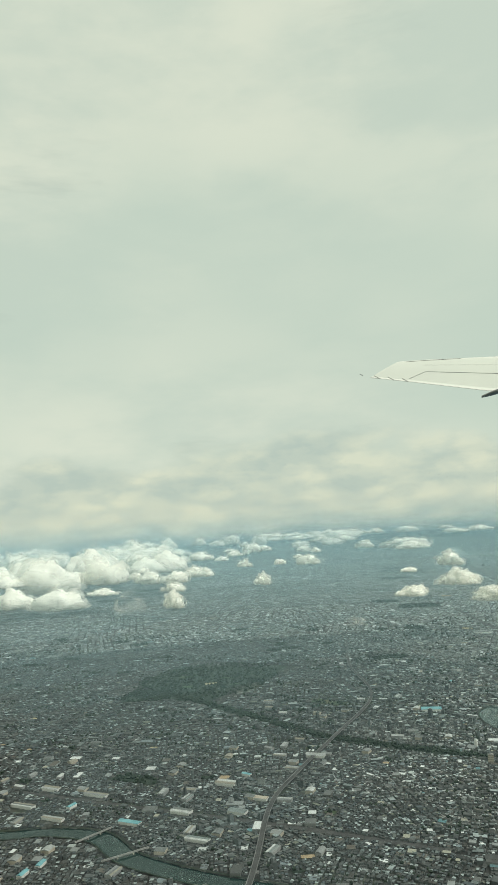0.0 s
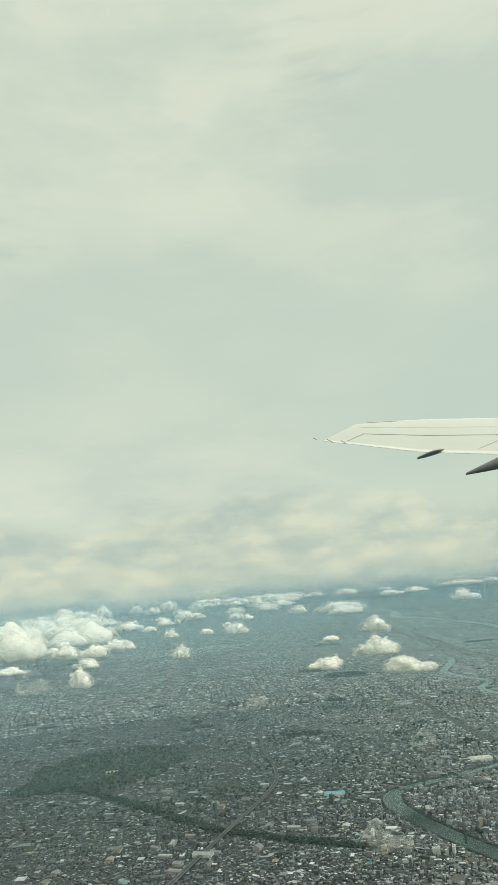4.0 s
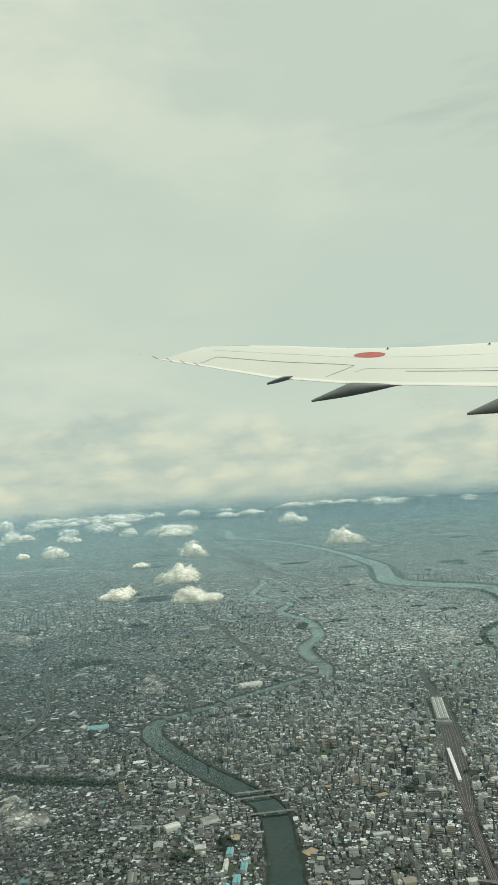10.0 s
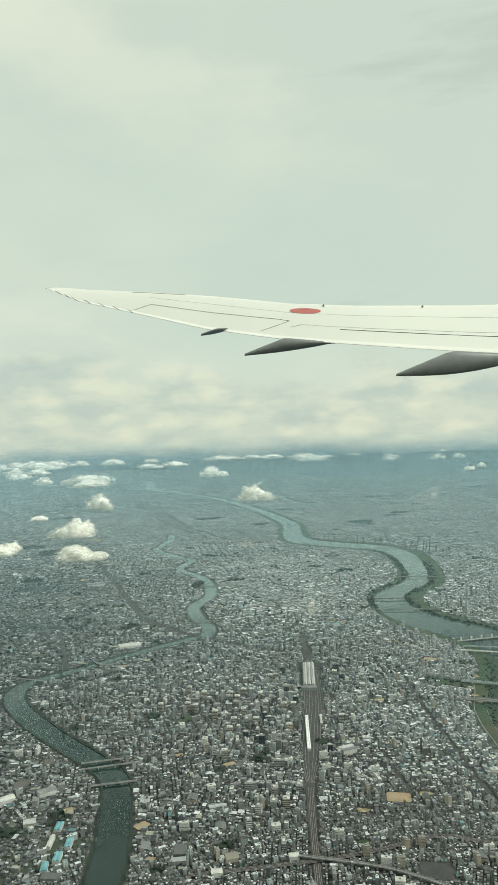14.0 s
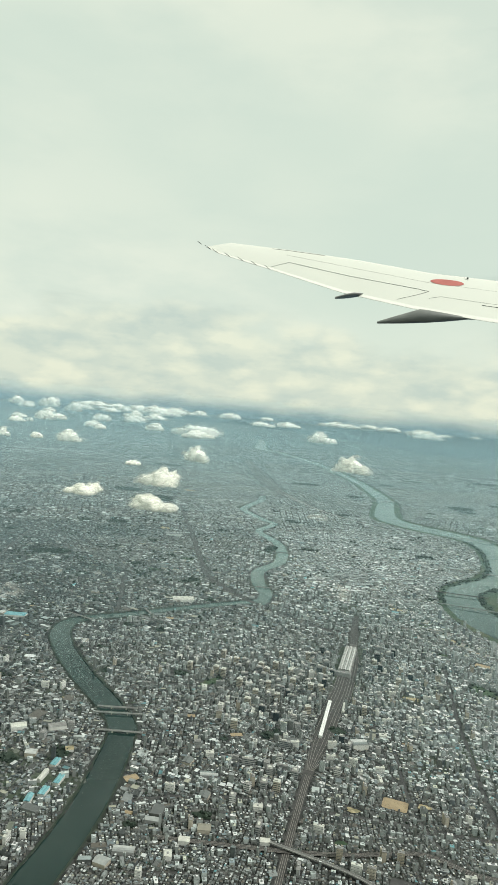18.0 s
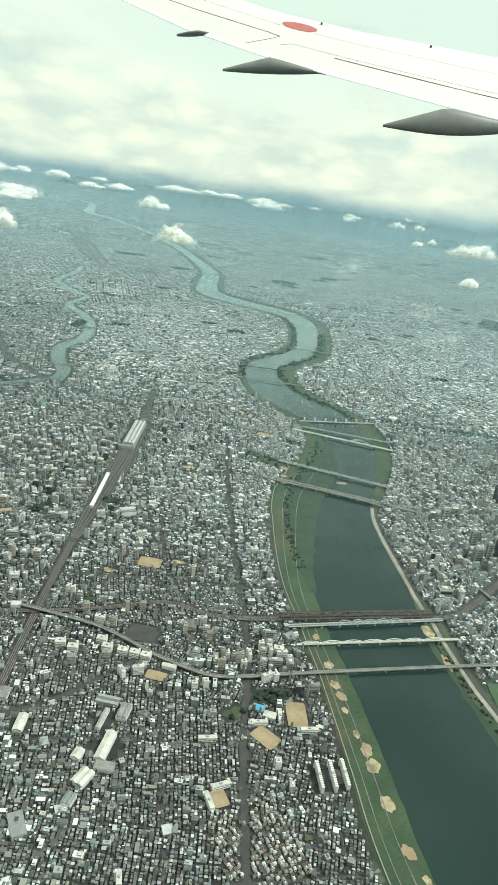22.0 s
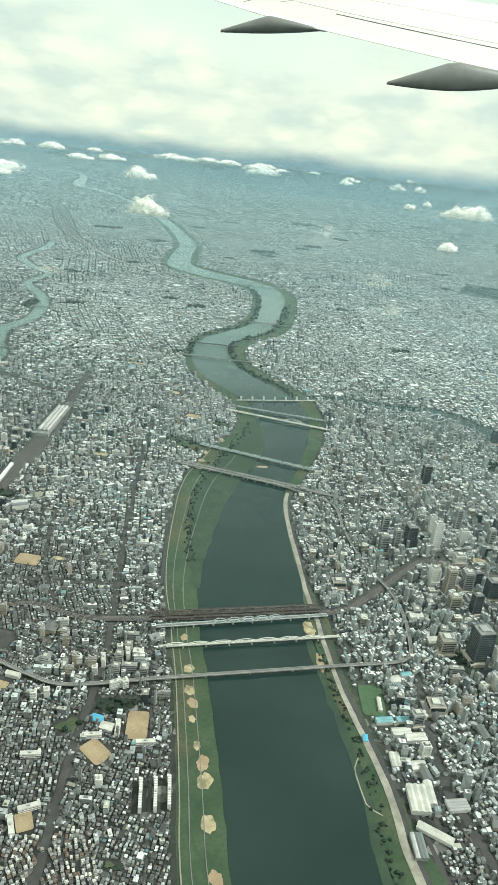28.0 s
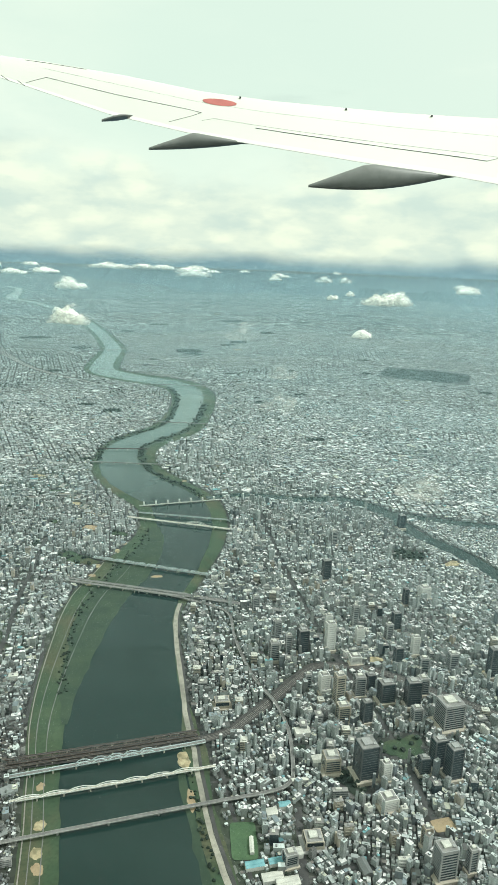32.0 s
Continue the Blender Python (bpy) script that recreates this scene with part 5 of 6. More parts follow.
def scatter_blocks():
    rng = np.random.default_rng(31)
    x, y = rng.uniform(100, 480, 9000), rng.uniform(90, 420, 9000)
    d = off_path(x, y)
    m = visible(x, y) & (d > 90) & (d < 360) & (rng.random(9000) < 0.12 + 1.2 * tallness(x, y))
    x, y = x[m], y[m]
    m = built_up(x, y) & built_up(x + 1.6, y) & built_up(x - 1.6, y) & built_up(x, y + 1.6) & built_up(x, y - 1.6)
    x, y = x[m], y[m]
    kept = []
    for a, b in zip(x, y):
        if all((a - c) ** 2 + (b - e) ** 2 > 22 for c, e in kept):
            kept.append((a, b))
        if len(kept) >= 215:
            break
    return kept


SCATTERED = scatter_blocks()
rng = np.random.default_rng(32)
for x, y in SCATTERED:
    kind = int(rng.choice(8, p=[0.2, 0.14, 0.1, 0.2, 0.12, 0.06, 0.1, 0.08]))
    copy_thing(PROTO[kind], pose(x, y, 0, 0, 0, -14 + 90 * int(rng.integers(0, 2)) + float(rng.normal(0, 7))))



def office(label, w, d, floors, wall):
    """A squat office block: window rows, parapet, plant room."""
    ob = thing("office_block", label, "office block", None, "office blocks")
    h = 0.36 * floors
    part("wall_block", boxed(-w / 2, w / 2, -d / 2, d / 2, 0, h), wall, ob)
    roof = part("roof", boxed(-w / 2 - 0.03, w / 2 + 0.03, -d / 2 - 0.03, d / 2 + 0.03, h, h + 0.1), ROOF_FELT if wall is not BEIGE_WALL else WHITE_ROOF, ob)
    for k in range(1, floors, max(2, floors // 4)):
        part("ribbon_window", boxed(-w / 2 - 0.02, w / 2 + 0.02, -d / 2 - 0.02, d / 2 + 0.02, 0.36 * k, 0.36 * k + 0.2), GLASS, ob, "dark ribbon of windows")
    part("plant_room", boxed(-w * 0.3, w * 0.1, -d * 0.25, d * 0.25, h + 0.1, h + 0.45), WHITE_ROOF, roof)
    return ob


OFFICES = [office("broad grey office block with ribbon windows", 3.2, 2.4, 9, GREY_WALL), office("beige office block with ribbon windows", 2.6, 2.2, 11, BEIGE_WALL), office("white office block with ribbon windows", 2.2, 2.4, 8, WHITE_WALL),
           office("long grey office slab with ribbon windows", 4.6, 1.6, 8, GREY_WALL), office("dark glass office block with flat roof", 2.4, 2.0, 10, GLASS)]
for ob, (x, y) in zip(OFFICES, ((262, 346), (244, 340), (252, 352), (236, 334), (268, 352))):
    ob.matrix_world = pose(x, y, 0, 0, 0, -24)


def scatter_offices():
    rng = np.random.default_rng(35)
    kept = [(262, 346), (244, 340), (252, 352), (236, 334), (268, 352)]
    for cx, cy, rx, ry, n in ((238, 340, 34, 44, 60), (300, 350, 20, 40, 14), (412, 190, 56, 60, 64), (275, 178, 16, 16, 10), (360, 235, 30, 30, 12), (225, 250, 30, 30, 12)):
        x, y = rng.normal(cx, rx * 0.55, n * 6), rng.normal(cy, ry * 0.55, n * 6)
        m = built_up(x, y) & built_up(x + 1.8, y) & built_up(x - 1.8, y) & built_up(x, y + 1.8) & built_up(x, y - 1.8)
        count = 0
        for a, b in zip(x[m], y[m]):
            if count < n and all((a - c) ** 2 + (b - e) ** 2 > 14 for c, e in kept + SCATTERED) and all((a - r[0]) ** 2 + (b - r[1]) ** 2 > 24 for r in TOWERS + TOWERS_MORE):
                kept.append((a, b))
                count += 1
    return kept


SCATTERED_OFFICES = scatter_offices()
for x, y in SCATTERED_OFFICES[5:]:
    copy_thing(OFFICES[int(rng.choice(5, p=[0.26, 0.24, 0.24, 0.16, 0.1]))], pose(x, y, 0, 0, 0, -22 + 90 * int(rng.integers(0, 2)) + float(rng.normal(0, 5))))

# ---------------------------------------------------------------- sheds and factories
SHEDS = [(379.8, 157.5, 6, 3.6, 1.6, -14, WHITE_ROOF, 1), (381, 171, 5, 3.4, 1.8, -14, WHITE_ROOF, 1), (337.5, 107, 8, 5.0, 1.4, 68, WHITE_ROOF, 3), (341.4, 107.5, 7, 2.2, 1.3, 68, WHITE_ROOF, 1),
         (346.4, 102.4, 5.6, 3.4, 1.0, -14, GREY_WALL, 4), (335.9, 97.6, 9, 2.2, 1.1, -52, WHITE_ROOF, 1), (343.4, 132.4, 5, 2.2, 1.2, -14, TEAL_ROOF, 2), (349, 131, 4, 2.0, 1.2, -14, TEAL_ROOF, 2),
         (354.5, 131.2, 4.5, 2.6, 1.4, -14, WHITE_ROOF, 2), (345.9, 127.3, 5.5, 2.6, 1.1, -14, WHITE_ROOF, 2), (338.7, 119.4, 4.6, 2.6, 1.1, 70, WHITE_ROOF, 2), (343.7, 115.9, 4.2, 2.8, 1.1, -14, WHITE_ROOF, 2),
         (345.5, 138.3, 5.2, 1.1, 1.0, 66, WHITE_ROOF, 1), (355.5, 145.5, 3.2, 2.6, 1.6, -14, WHITE_ROOF, 1), (334.6, 128.4, 2.4, 1.4, 0.9, 66, BLUE_ROOF, 1), (360, 146, 3.4, 2.0, 1.9, -14, TEAL_ROOF, 1),
         (348.7, 124.3, 6, 2.8, 1.2, -14, WHITE_ROOF, 2), (188.8, 181, 9, 1.8, 1.2, 66, WHITE_ROOF, 1), (200.4, 168.7, 6, 2.6, 1.2, 66, WHITE_ROOF, 1), (197, 181, 4.5, 3.2, 1.2, 66, ROOF_FELT, 1),
         (220.2, 154.7, 9.5, 2.8, 1.5, 56, WHITE_ROOF, 1), (227.6, 165.2, 5.5, 3.0, 1.6, 56, ROOF_FELT, 2), (221.4, 164.4, 7.5, 1.3, 1.2, 56, SHEET_ROOF, 1), (212.7, 146.4, 5, 3.6, 1.4, 40, WHITE_ROOF, 2), (218.6, 148.4, 5, 2.8, 1.2, -30, ROOF_FELT, 2), (212.8, 153.9, 3.2, 2.6, 1.4, 50, WHITE_ROOF, 1), (208.4, 141.1, 3.4, 2.6, 1.3, 50, SHEET_ROOF, 2), (245.4, 180.4, 4.4, 1.6, 1.3, -35, WHITE_ROOF, 1), (179.4, 225, 3.4, 2.6, 1.4, -14, WHITE_ROOF, 1), (204.8, 223, 3.2, 2.4, 1.2, -14, WHITE_ROOF, 1)]
SHEDS_MORE = [(136.6, 272.4, 5, 2.4, 1.2, 70, TEAL_ROOF, 2), (138.8, 261, 6, 2.2, 1.2, 70, TEAL_ROOF, 2), (134.3, 254, 5, 2.4, 1.2, 70, TEAL_ROOF, 2), (133, 264, 7, 1.6, 1.2, 70, WHITE_ROOF, 1), (141, 282, 3, 3, 1.1, 10, SAND, 1),
              (120, 300, 6, 4, 1.6, 12, WHITE_ROOF, 1), (135, 300, 7, 4, 1.4, 12, ROOF_FELT, 2), (267.4, 153.4, 3.6, 2.6, 1.0, -35, WHITE_ROOF, 1), (265.6, 157.2, 3.4, 2.4, 0.7, -35, BLUE_ROOF, 1), (203, 477, 14, 8, 1.4, 0, WHITE_ROOF, 2),
              (-112, 326, 12, 3, 1.2, -25, SHEET_ROOF, 3), (-105, 345, 9, 4, 1.2, -25, SHEET_ROOF, 2), (-81, 334, 12, 3, 1.1, -25, SHEET_ROOF, 2), (-59.5, 301, 10, 3, 1.1, -25, TEAL_ROOF, 1), (-39, 309, 9, 4, 1.2, -25, SHEET_ROOF, 2),
              (-21, 338, 10, 5, 1.3, -25, SHEET_ROOF, 2), (-15, 305, 8, 4, 1.2, -25, SHEET_ROOF, 1), (-94, 310, 11, 2.4, 1.1, -25, SHEET_ROOF, 2), (-30, 281.5, 10, 3, 1.1, -25, SHEET_ROOF, 2), (23, 368, 10, 4, 1.3, -20, SHEET_ROOF, 2),
              (100, 439, 12, 6, 0.9, -10, TEAL_ROOF, 2), (214, 689, 16, 9, 1.6, 0, SHEET_ROOF, 3), (-6, 318, 8, 3, 1.1, -25, TAN_WALL, 1), (257, 280.7, 6.5, 5, 2.2, 0, SHEET_ROOF, 4)]
for x, y, a, b, h, turn, mat, n in SHEDS + SHEDS_MORE:
    nice = {"white_metal_roof": "white-roofed", "teal_metal_roof": "teal-roofed", "bright_blue_roof": "bright blue-roofed", "roof_felt": "grey-roofed", "varied_sheet_roof": "metal-roofed"}.get(mat.name, "pale-roofed")
    shed(nice + (" factory hall with ridged roofs" if n > 1 else " warehouse hall with a pitched roof"), x, y, a, b, h, turn, mat, n)


def scatter_sheds():
    rng = np.random.default_rng(41)
    out = []
    for cx, cy, rx, ry, n in ((-60, 320, 90, 70, 70), (150, 230, 60, 60, 26), (350, 100, 40, 40, 20), (60, 420, 90, 60, 36), (220, 500, 110, 60, 40), (420, 420, 90, 80, 30), (200, 200, 60, 40, 20), (320, 620, 160, 120, 40)):
        x, y = rng.uniform(cx - rx, cx + rx, n), rng.uniform(cy - ry, cy + ry, n)
        m = built_up(x, y) & visible(x, y)
        for dx, dy in ((3, 0), (-3, 0), (0, 3), (0, -3)):
            m &= built_up(x + dx, y + dy)
        out += list(zip(x[m], y[m]))
    kept = []
    for a, b in out:
        if all((a - c) ** 2 + (b - e) ** 2 > 60 for c, e in kept):
            kept.append((a, b))
    return kept


SHED_PROTO = [shed("long metal-roofed factory hall with ridged roofs", 330, 96, 6.5, 3.0, 1.2, 70, SHEET_ROOF, 3, wall=GREY_WALL), shed("metal-roofed warehouse hall with pitched roof", 352, 84, 5.0, 2.4, 1.2, 70, SHEET_ROOF, 1, wall=GREY_WALL),
              shed("teal-roofed factory hall with pitched roof", 356, 92, 4.6, 2.2, 1.1, 70, TEAL_ROOF, 1), shed("pale flat-roofed supermarket hall", 362, 100, 4.2, 3.6, 1.3, -14, SHEET_ROOF, 1, wall=BEIGE_WALL)]
SCATTERED_SHEDS = scatter_sheds()
for x, y in SCATTERED_SHEDS:
    kind = int(rng.choice(4, p=[0.34, 0.26, 0.1, 0.3]))
    copy_thing(SHED_PROTO[kind], pose(x, y, 0, 0, 0, -20 + 90 * int(rng.integers(0, 2)) + float(rng.normal(0, 8))))

# ---------------------------------------------------------------- flood plain details
for k, (x, y, a, b) in enumerate(((298.8, 183.3, 1.2, 1.6), (295.9, 169.1, 1.5, 2.0), (293.3, 160.3, 1.4, 2.2), (292.6, 155.3, 1.5, 2.0), (290.6, 149.7, 1.0, 1.2), (289, 140.5, 1.1, 1.4), (288.7, 134.6, 1.7, 2.4),
                                  (287.4, 129.2, 1.9, 2.6), (284.3, 117.6, 1.6, 2.8), (281.5, 104.3, 1.5, 2.2), (281.5, 97, 1.0, 1.2), (341, 176, 2.2, 3.5), (337, 160, 1.3, 4.0), (322, 84, 2.6, 3.5),
                                  (352, 318, 1.6, 2.2), (347, 309, 1.6, 1.6), (343, 301, 1.6, 1.6), (366, 331, 1.5, 2), (372, 338, 1.4, 1.4), (448, 405, 3, 2), (440, 420, 2.4, 2), (375, 296, 2.6, 1.4))):
    bm = bmesh.new()
    for i in range(44):
        t = 2 * math.pi * i / 44
        r = 1 + 0.14 * math.sin(2 * t + k) + 0.08 * math.sin(5 * t + 2 * k) + 0.04 * math.sin(9 * t + k)
        bm.verts.new((a * r * math.cos(t), b * r * math.sin(t), 0.17))
    bm.faces.new(bm.verts)
    me = bpy.data.meshes.new("ball_ground")
    bm.to_mesh(me), bm.free()
    me.materials.append(SAND if k % 3 else EARTH)
    tagged(new("ball_ground", me), "worn bare ball ground on the flood plain", "field", kind="structure").matrix_world = pose(x, y, 0, 0, 0, -12)
for k, (x, y, a, b, turn) in enumerate(((359, 462, 8, 5, -40), (362, 440, 8, 6, -40), (364, 418, 8, 5, -45), (366, 398, 7, 5, -45), (371, 382, 6, 4, -45), (352, 476, 6, 5, -40))):
    ob = thing("settling_basin", "dark rectangular waterworks basin with pale rims", "basin", pose(x, y, 0, 0, 0, turn), "waterworks basins")
    part("rim", boxed(-a / 2, a / 2, -b / 2, b / 2, 0, 0.6), CONCRETE, ob)
    for j in range(3):
        part("pool", boxed(-a / 2 + 0.3 + j * a / 3, -a / 2 + (j + 1) * a / 3 - 0.1, -b / 2 + 0.3, b / 2 - 0.3, 0.604, 0.63), WATER if (j + k) % 2 else ROOF_FELT, ob)


# ---------------------------------------------------------------- trees
def tree_clumps(name, x, y, size, label, seed, material=None):
    """Many small leafy crowns: lumpy low balls on short trunks hidden below them."""
    rng = np.random.default_rng(seed)
    base, tri = ball(1)
    n = len(x)
    r = size * rng.uniform(0.55, 1.25, n)
    jit = 1 + 0.22 * rng.normal(0, 1, (n, len(base), 1))
    v = base[None] * r[:, None, None] * jit * (1, 1, 0.8) + np.stack([x, y, r * 0.75], 1)[:, None]
    me = mesh_of(name, v.reshape(-1, 3), (np.arange(n)[:, None, None] * len(base) + tri).reshape(-1, 3), material or FOREST)
    tagged(new(name, me), label, "trees", kind="stuff")


def ball(sub):
    bm = bmesh.new()
    bmesh.ops.create_icosphere(bm, subdivisions=sub, radius=1)
    v, f = np.array([q.co for q in bm.verts]), np.array([[q.index for q in g.verts] for g in bm.faces])
    bm.free()
    return v, f


def park_trees():
    rng = np.random.default_rng(51)
    X, Y = [], []
    for gx, gy, a, b, turn, what in GROUNDS:
        if what not in ("wood", "park"):
            continue
        n = int(a * b * (0.9 if what == "wood" else 0.35))
        if a * b > 400:
            n = int(a * b * 0.42)
        u, v = rng.uniform(-1, 1, n), rng.uniform(-1, 1, n)
        m = u**2 + v**2 < 1.05
        c, s = math.cos(radians(turn)), math.sin(radians(turn))
        px, py = gx + u * a * c - v * b * s, gy + u * a * s + v * b * c
        for cx, cy, ca, cb, ct, cw in CLEARINGS:
            if (gx, gy) != (cx, cy):
                m &= ((px - cx) / ca) ** 2 + ((py - cy) / cb) ** 2 > 1
        X.append(px[m]), Y.append(py[m])
    return np.concatenate(X), np.concatenate(Y)


tree_clumps("park_trees", *park_trees(), 0.9, "dense dark green trees of the parks", 52)
rng = np.random.default_rng(53)
g = GREEN_BELT[rng.integers(0, len(GREEN_BELT), 700)]
tree_clumps("belt_trees", g[:, 0] + rng.normal(0, 2.2, 700), g[:, 1] + rng.normal(0, 2.2, 700), 0.9, "dark trees along the green belt", 54)
for nm, line, side, n in (("levee_trees_north", cut(YODO, 470, 720), -1, 220), ("levee_trees_south", cut(YODO, 380, 640), 1, 240), ("marsh_bushes", cut(YODO, 215, 345), -1, 190), ("shallows_bushes", cut(YODO, 40, 175), 1, 160)):
    k = rng.integers(0, len(line), n)
    nr = sides_of(line)[k]
    off_k = line[k, 2] + rng.uniform(0.5, 5, n) * (0.4 if nm == "shallows_bushes" else 2.2 if nm == "marsh_bushes" else 1)
    if nm == "marsh_bushes":   # a ragged row between the grass and the reeds
        off_k = line[k, 2] + np.interp(line[k, 1], [205, 215, 249, 273, 299, 328, 350], [2, 5, 13, 17, 18, 11, 4]) + rng.normal(0, 0.5, n)
    tree_clumps(nm, line[k, 0] + side * nr[:, 0] * off_k + rng.normal(0, 0.4, n), line[k, 1] + side * nr[:, 1] * off_k + rng.normal(0, 2.2, n), 0.5 if "bush" in nm else 0.9, "dark bushes and trees along the river bank", 60 + n)
x, y = rng.uniform(100, 480, 5000), rng.uniform(70, 420, 5000)
m = visible(x, y) & built_up(x, y) & (off_path(x, y) < 380)
for k, (x0, x1, y0, y1, n) in enumerate(((-160, 130, 200, 480, 5200), (-320, 200, 420, 800, 5200), (150, 700, 420, 800, 4200))):
    a, b = rng.uniform(x0, x1, n), rng.uniform(y0, y1, n)
    spot = np.array([noise.noise((u * 0.03, v * 0.03, k)) for u, v in zip(a, b)]) > 0.12
    q = visible(a, b) & built_up(a, b) & spot
    tree_clumps("suburb_trees", a[q], b[q], 0.7 if k == 0 else 1.0, "dark trees and groves between the houses", 75 + k)
tree_clumps("garden_trees", x[m], y[m], 0.42, "small garden and street trees between houses", 70)


# ---------------------------------------------------------------- the single houses of the quarter nearest to the flight
def house(label, w, d, h, rise, roof_mat, wall_mat):
    w, d, h, rise = w * 0.8, d * 0.8, h * 0.85, rise * 0.85
    ob = thing("house", label, "house", None, "houses of the near quarter")
    part("wall", boxed(-w / 2, w / 2, -d / 2, d / 2, 0, h), wall_mat, ob)
    if rise:
        bm = bmesh.new()
        e = 0.05
        a = [bm.verts.new(p) for p in ((-w / 2 - e, -d / 2 - e, h), (-w / 2 - e, 0, h + rise), (-w / 2 - e, d / 2 + e, h))]
        b = [bm.verts.new((-v.co.x, v.co.y, v.co.z)) for v in a]
        for f in ((a[0], b[0], b[1], a[1]), (a[1], b[1], b[2], a[2]), a, b, (a[0], a[2], b[2], b[0])):
            bm.faces.new(f)
        part("roof", bm, roof_mat, ob)
    else:
        roof = part("roof", boxed(-w / 2 - 0.03, w / 2 + 0.03, -d / 2 - 0.03, d / 2 + 0.03, h, h + 0.06), roof_mat, ob)
        part("stair_head", boxed(-w * 0.3, 0, -d * 0.2, d * 0.25, h + 0.06, h + 0.3), wall_mat, ob)
    part("window_band", boxed(-w * 0.4, w * 0.4, -d / 2 - 0.02, -d / 2 + 0.02, h * 0.55, h * 0.8), GLASS, ob, "dark row of windows")
    return ob


TILE_DARK = grained("dark_roof_tiles", (0.07, 0.07, 0.07), (0.11, 0.105, 0.10), 1.5)
TILE_BROWN = grained("brown_roof_tiles", (0.13, 0.09, 0.07), (0.18, 0.13, 0.10), 1.5)
TILE_GREY = grained("grey_roof_tiles", (0.22, 0.23, 0.23), (0.3, 0.3, 0.3), 1.5)
HOUSES = [house("two-storey house with dark tiled gable roof", 0.95, 0.8, 0.5, 0.25, TILE_DARK, WHITE_WALL), house("two-storey house with brown tiled gable roof", 1.0, 0.75, 0.5, 0.28, TILE_BROWN, BEIGE_WALL),
          house("small house with grey tiled gable roof", 0.85, 0.8, 0.55, 0.22, TILE_GREY, GREY_WALL), house("narrow white flat-roofed house", 0.7, 0.95, 0.75, 0, WHITE_ROOF, WHITE_WALL),
          house("small grey flat-roofed concrete house", 0.9, 0.9, 0.85, 0, ROOF_FELT, BEIGE_WALL), house("three-storey white house with flat grey roof", 0.8, 0.85, 1.0, 0, TILE_GREY, WHITE_WALL)]
QUARTER = (238, 257, 106, 127)   # x from, x to, y from, y to


def near_quarter():
    rng = np.random.default_rng(61)
    x, y, turn = lots(*QUARTER, 0.98, rng)
    m = built_up(x, y) & (rng.random(len(x)) < 0.93)
    x, y, turn = x[m], y[m], turn[m]
    used = 0
    for a, b, t in zip(x, y, turn):
        if any((a - c) ** 2 + (b - e) ** 2 < 2.2 for c, e in SCATTERED + PROTO_SPOTS):
            continue
        k = int(rng.choice(6, p=[0.24, 0.14, 0.18, 0.16, 0.16, 0.12]))
        m = pose(float(a + rng.normal(0, 0.12)), float(b + rng.normal(0, 0.12)), 0, 0, 0, math.degrees(t) + 90 * int(rng.integers(0, 2)) + float(rng.normal(0, 2)))
        if used < 6:
            HOUSES[used].matrix_world = m
        else:
            copy_thing(HOUSES[k], m)
        used += 1
        if used > 300:
            break


near_quarter()


# ---------------------------------------------------------------- the packed houses between all this
KEEP_OUT = [(x, y, w * 0.75) for x, y, w, h, c in TOWERS + TOWERS_MORE] + [(x, y, 0.5 * max(a, b) + 0.2) for x, y, a, b, *r in SHEDS + SHEDS_MORE]
KEEP_OUT += [(x, y, 2.0) for x, y, *r in PLACED] + [(x, y, 1.5) for x, y in SCATTERED + PROTO_SPOTS] + [(x, y, 2.8) for x, y in SCATTERED_SHEDS]
KEEP_OUT += [(270.7 + 3.5 * k + 0.9 * j, 129.5 + 3 * j - k * 0.6, 2.4) for k in range(3) for j in (-1, 0, 1)] + [(275 + 4.2 * t, 354 + 8.6 * t, 7) for t in range(5)]
KEEP_OUT += [(x, y, 1.9) for x, y in SCATTERED_OFFICES]
KEEP_OUT += [(359, 462, 5), (362, 440, 5), (364, 418, 5), (366, 398, 5), (371, 382, 4), (352, 476, 4), (330, 96, 3), (352, 84, 3), (356, 92, 3), (362, 100, 3)]


def clear_of_things(x, y):
    ok = np.ones(len(x), bool)
    for a, b, r in KEEP_OUT:
        ok &= (x - a) ** 2 + (y - b) ** 2 > r * r
    ok &= ~((x > QUARTER[0]) & (x < QUARTER[1]) & (y > QUARTER[2]) & (y < QUARTER[3]))
    return ok


IN_SHADE, IN_MIDDLE, IN_CITY = ([30, 230], [1, 0]), ([30, 230, 260, 340], [0, 1, 1, 0]), ([260, 340], [0, 1])
midrise("midrise_blocks", 120, 520, 80, 500, 2.3, "grey and white concrete mid-rise blocks with rooftop plant", 81)
houses("city_blocks_near", 120, 360, 60, 300, 0.84, 40, 235, "dense low houses and small concrete blocks in lanes", 21, 0.93, HOUSE, ([290, 350], [1, 0]))
houses("centre_blocks_near", 280, 480, 60, 300, 1.05, 40, 235, "dense pale concrete blocks of the inner city", 29, 0.93, CITY, ([290, 350], [0, 1]))
houses("city_blocks_middle", -100, 380, 150, 480, 1.25, 235, 400, "dense mixed houses and blocks of the middle city", 22, 0.93, HOUSE, IN_MIDDLE)
houses("centre_blocks_middle", 200, 620, 150, 480, 1.25, 235, 400, "dense pale blocks of the middle city", 30, 0.93, CITY, IN_CITY)
# Houses whose colours carry the painted cloud shade.
houses("old_quarter", -160, 250, 150, 480, 1.45, 200, 400, "dark houses of the northern quarter, cloud shade painted in", 26, 0.95, SHADED_HOUSE, IN_SHADE)
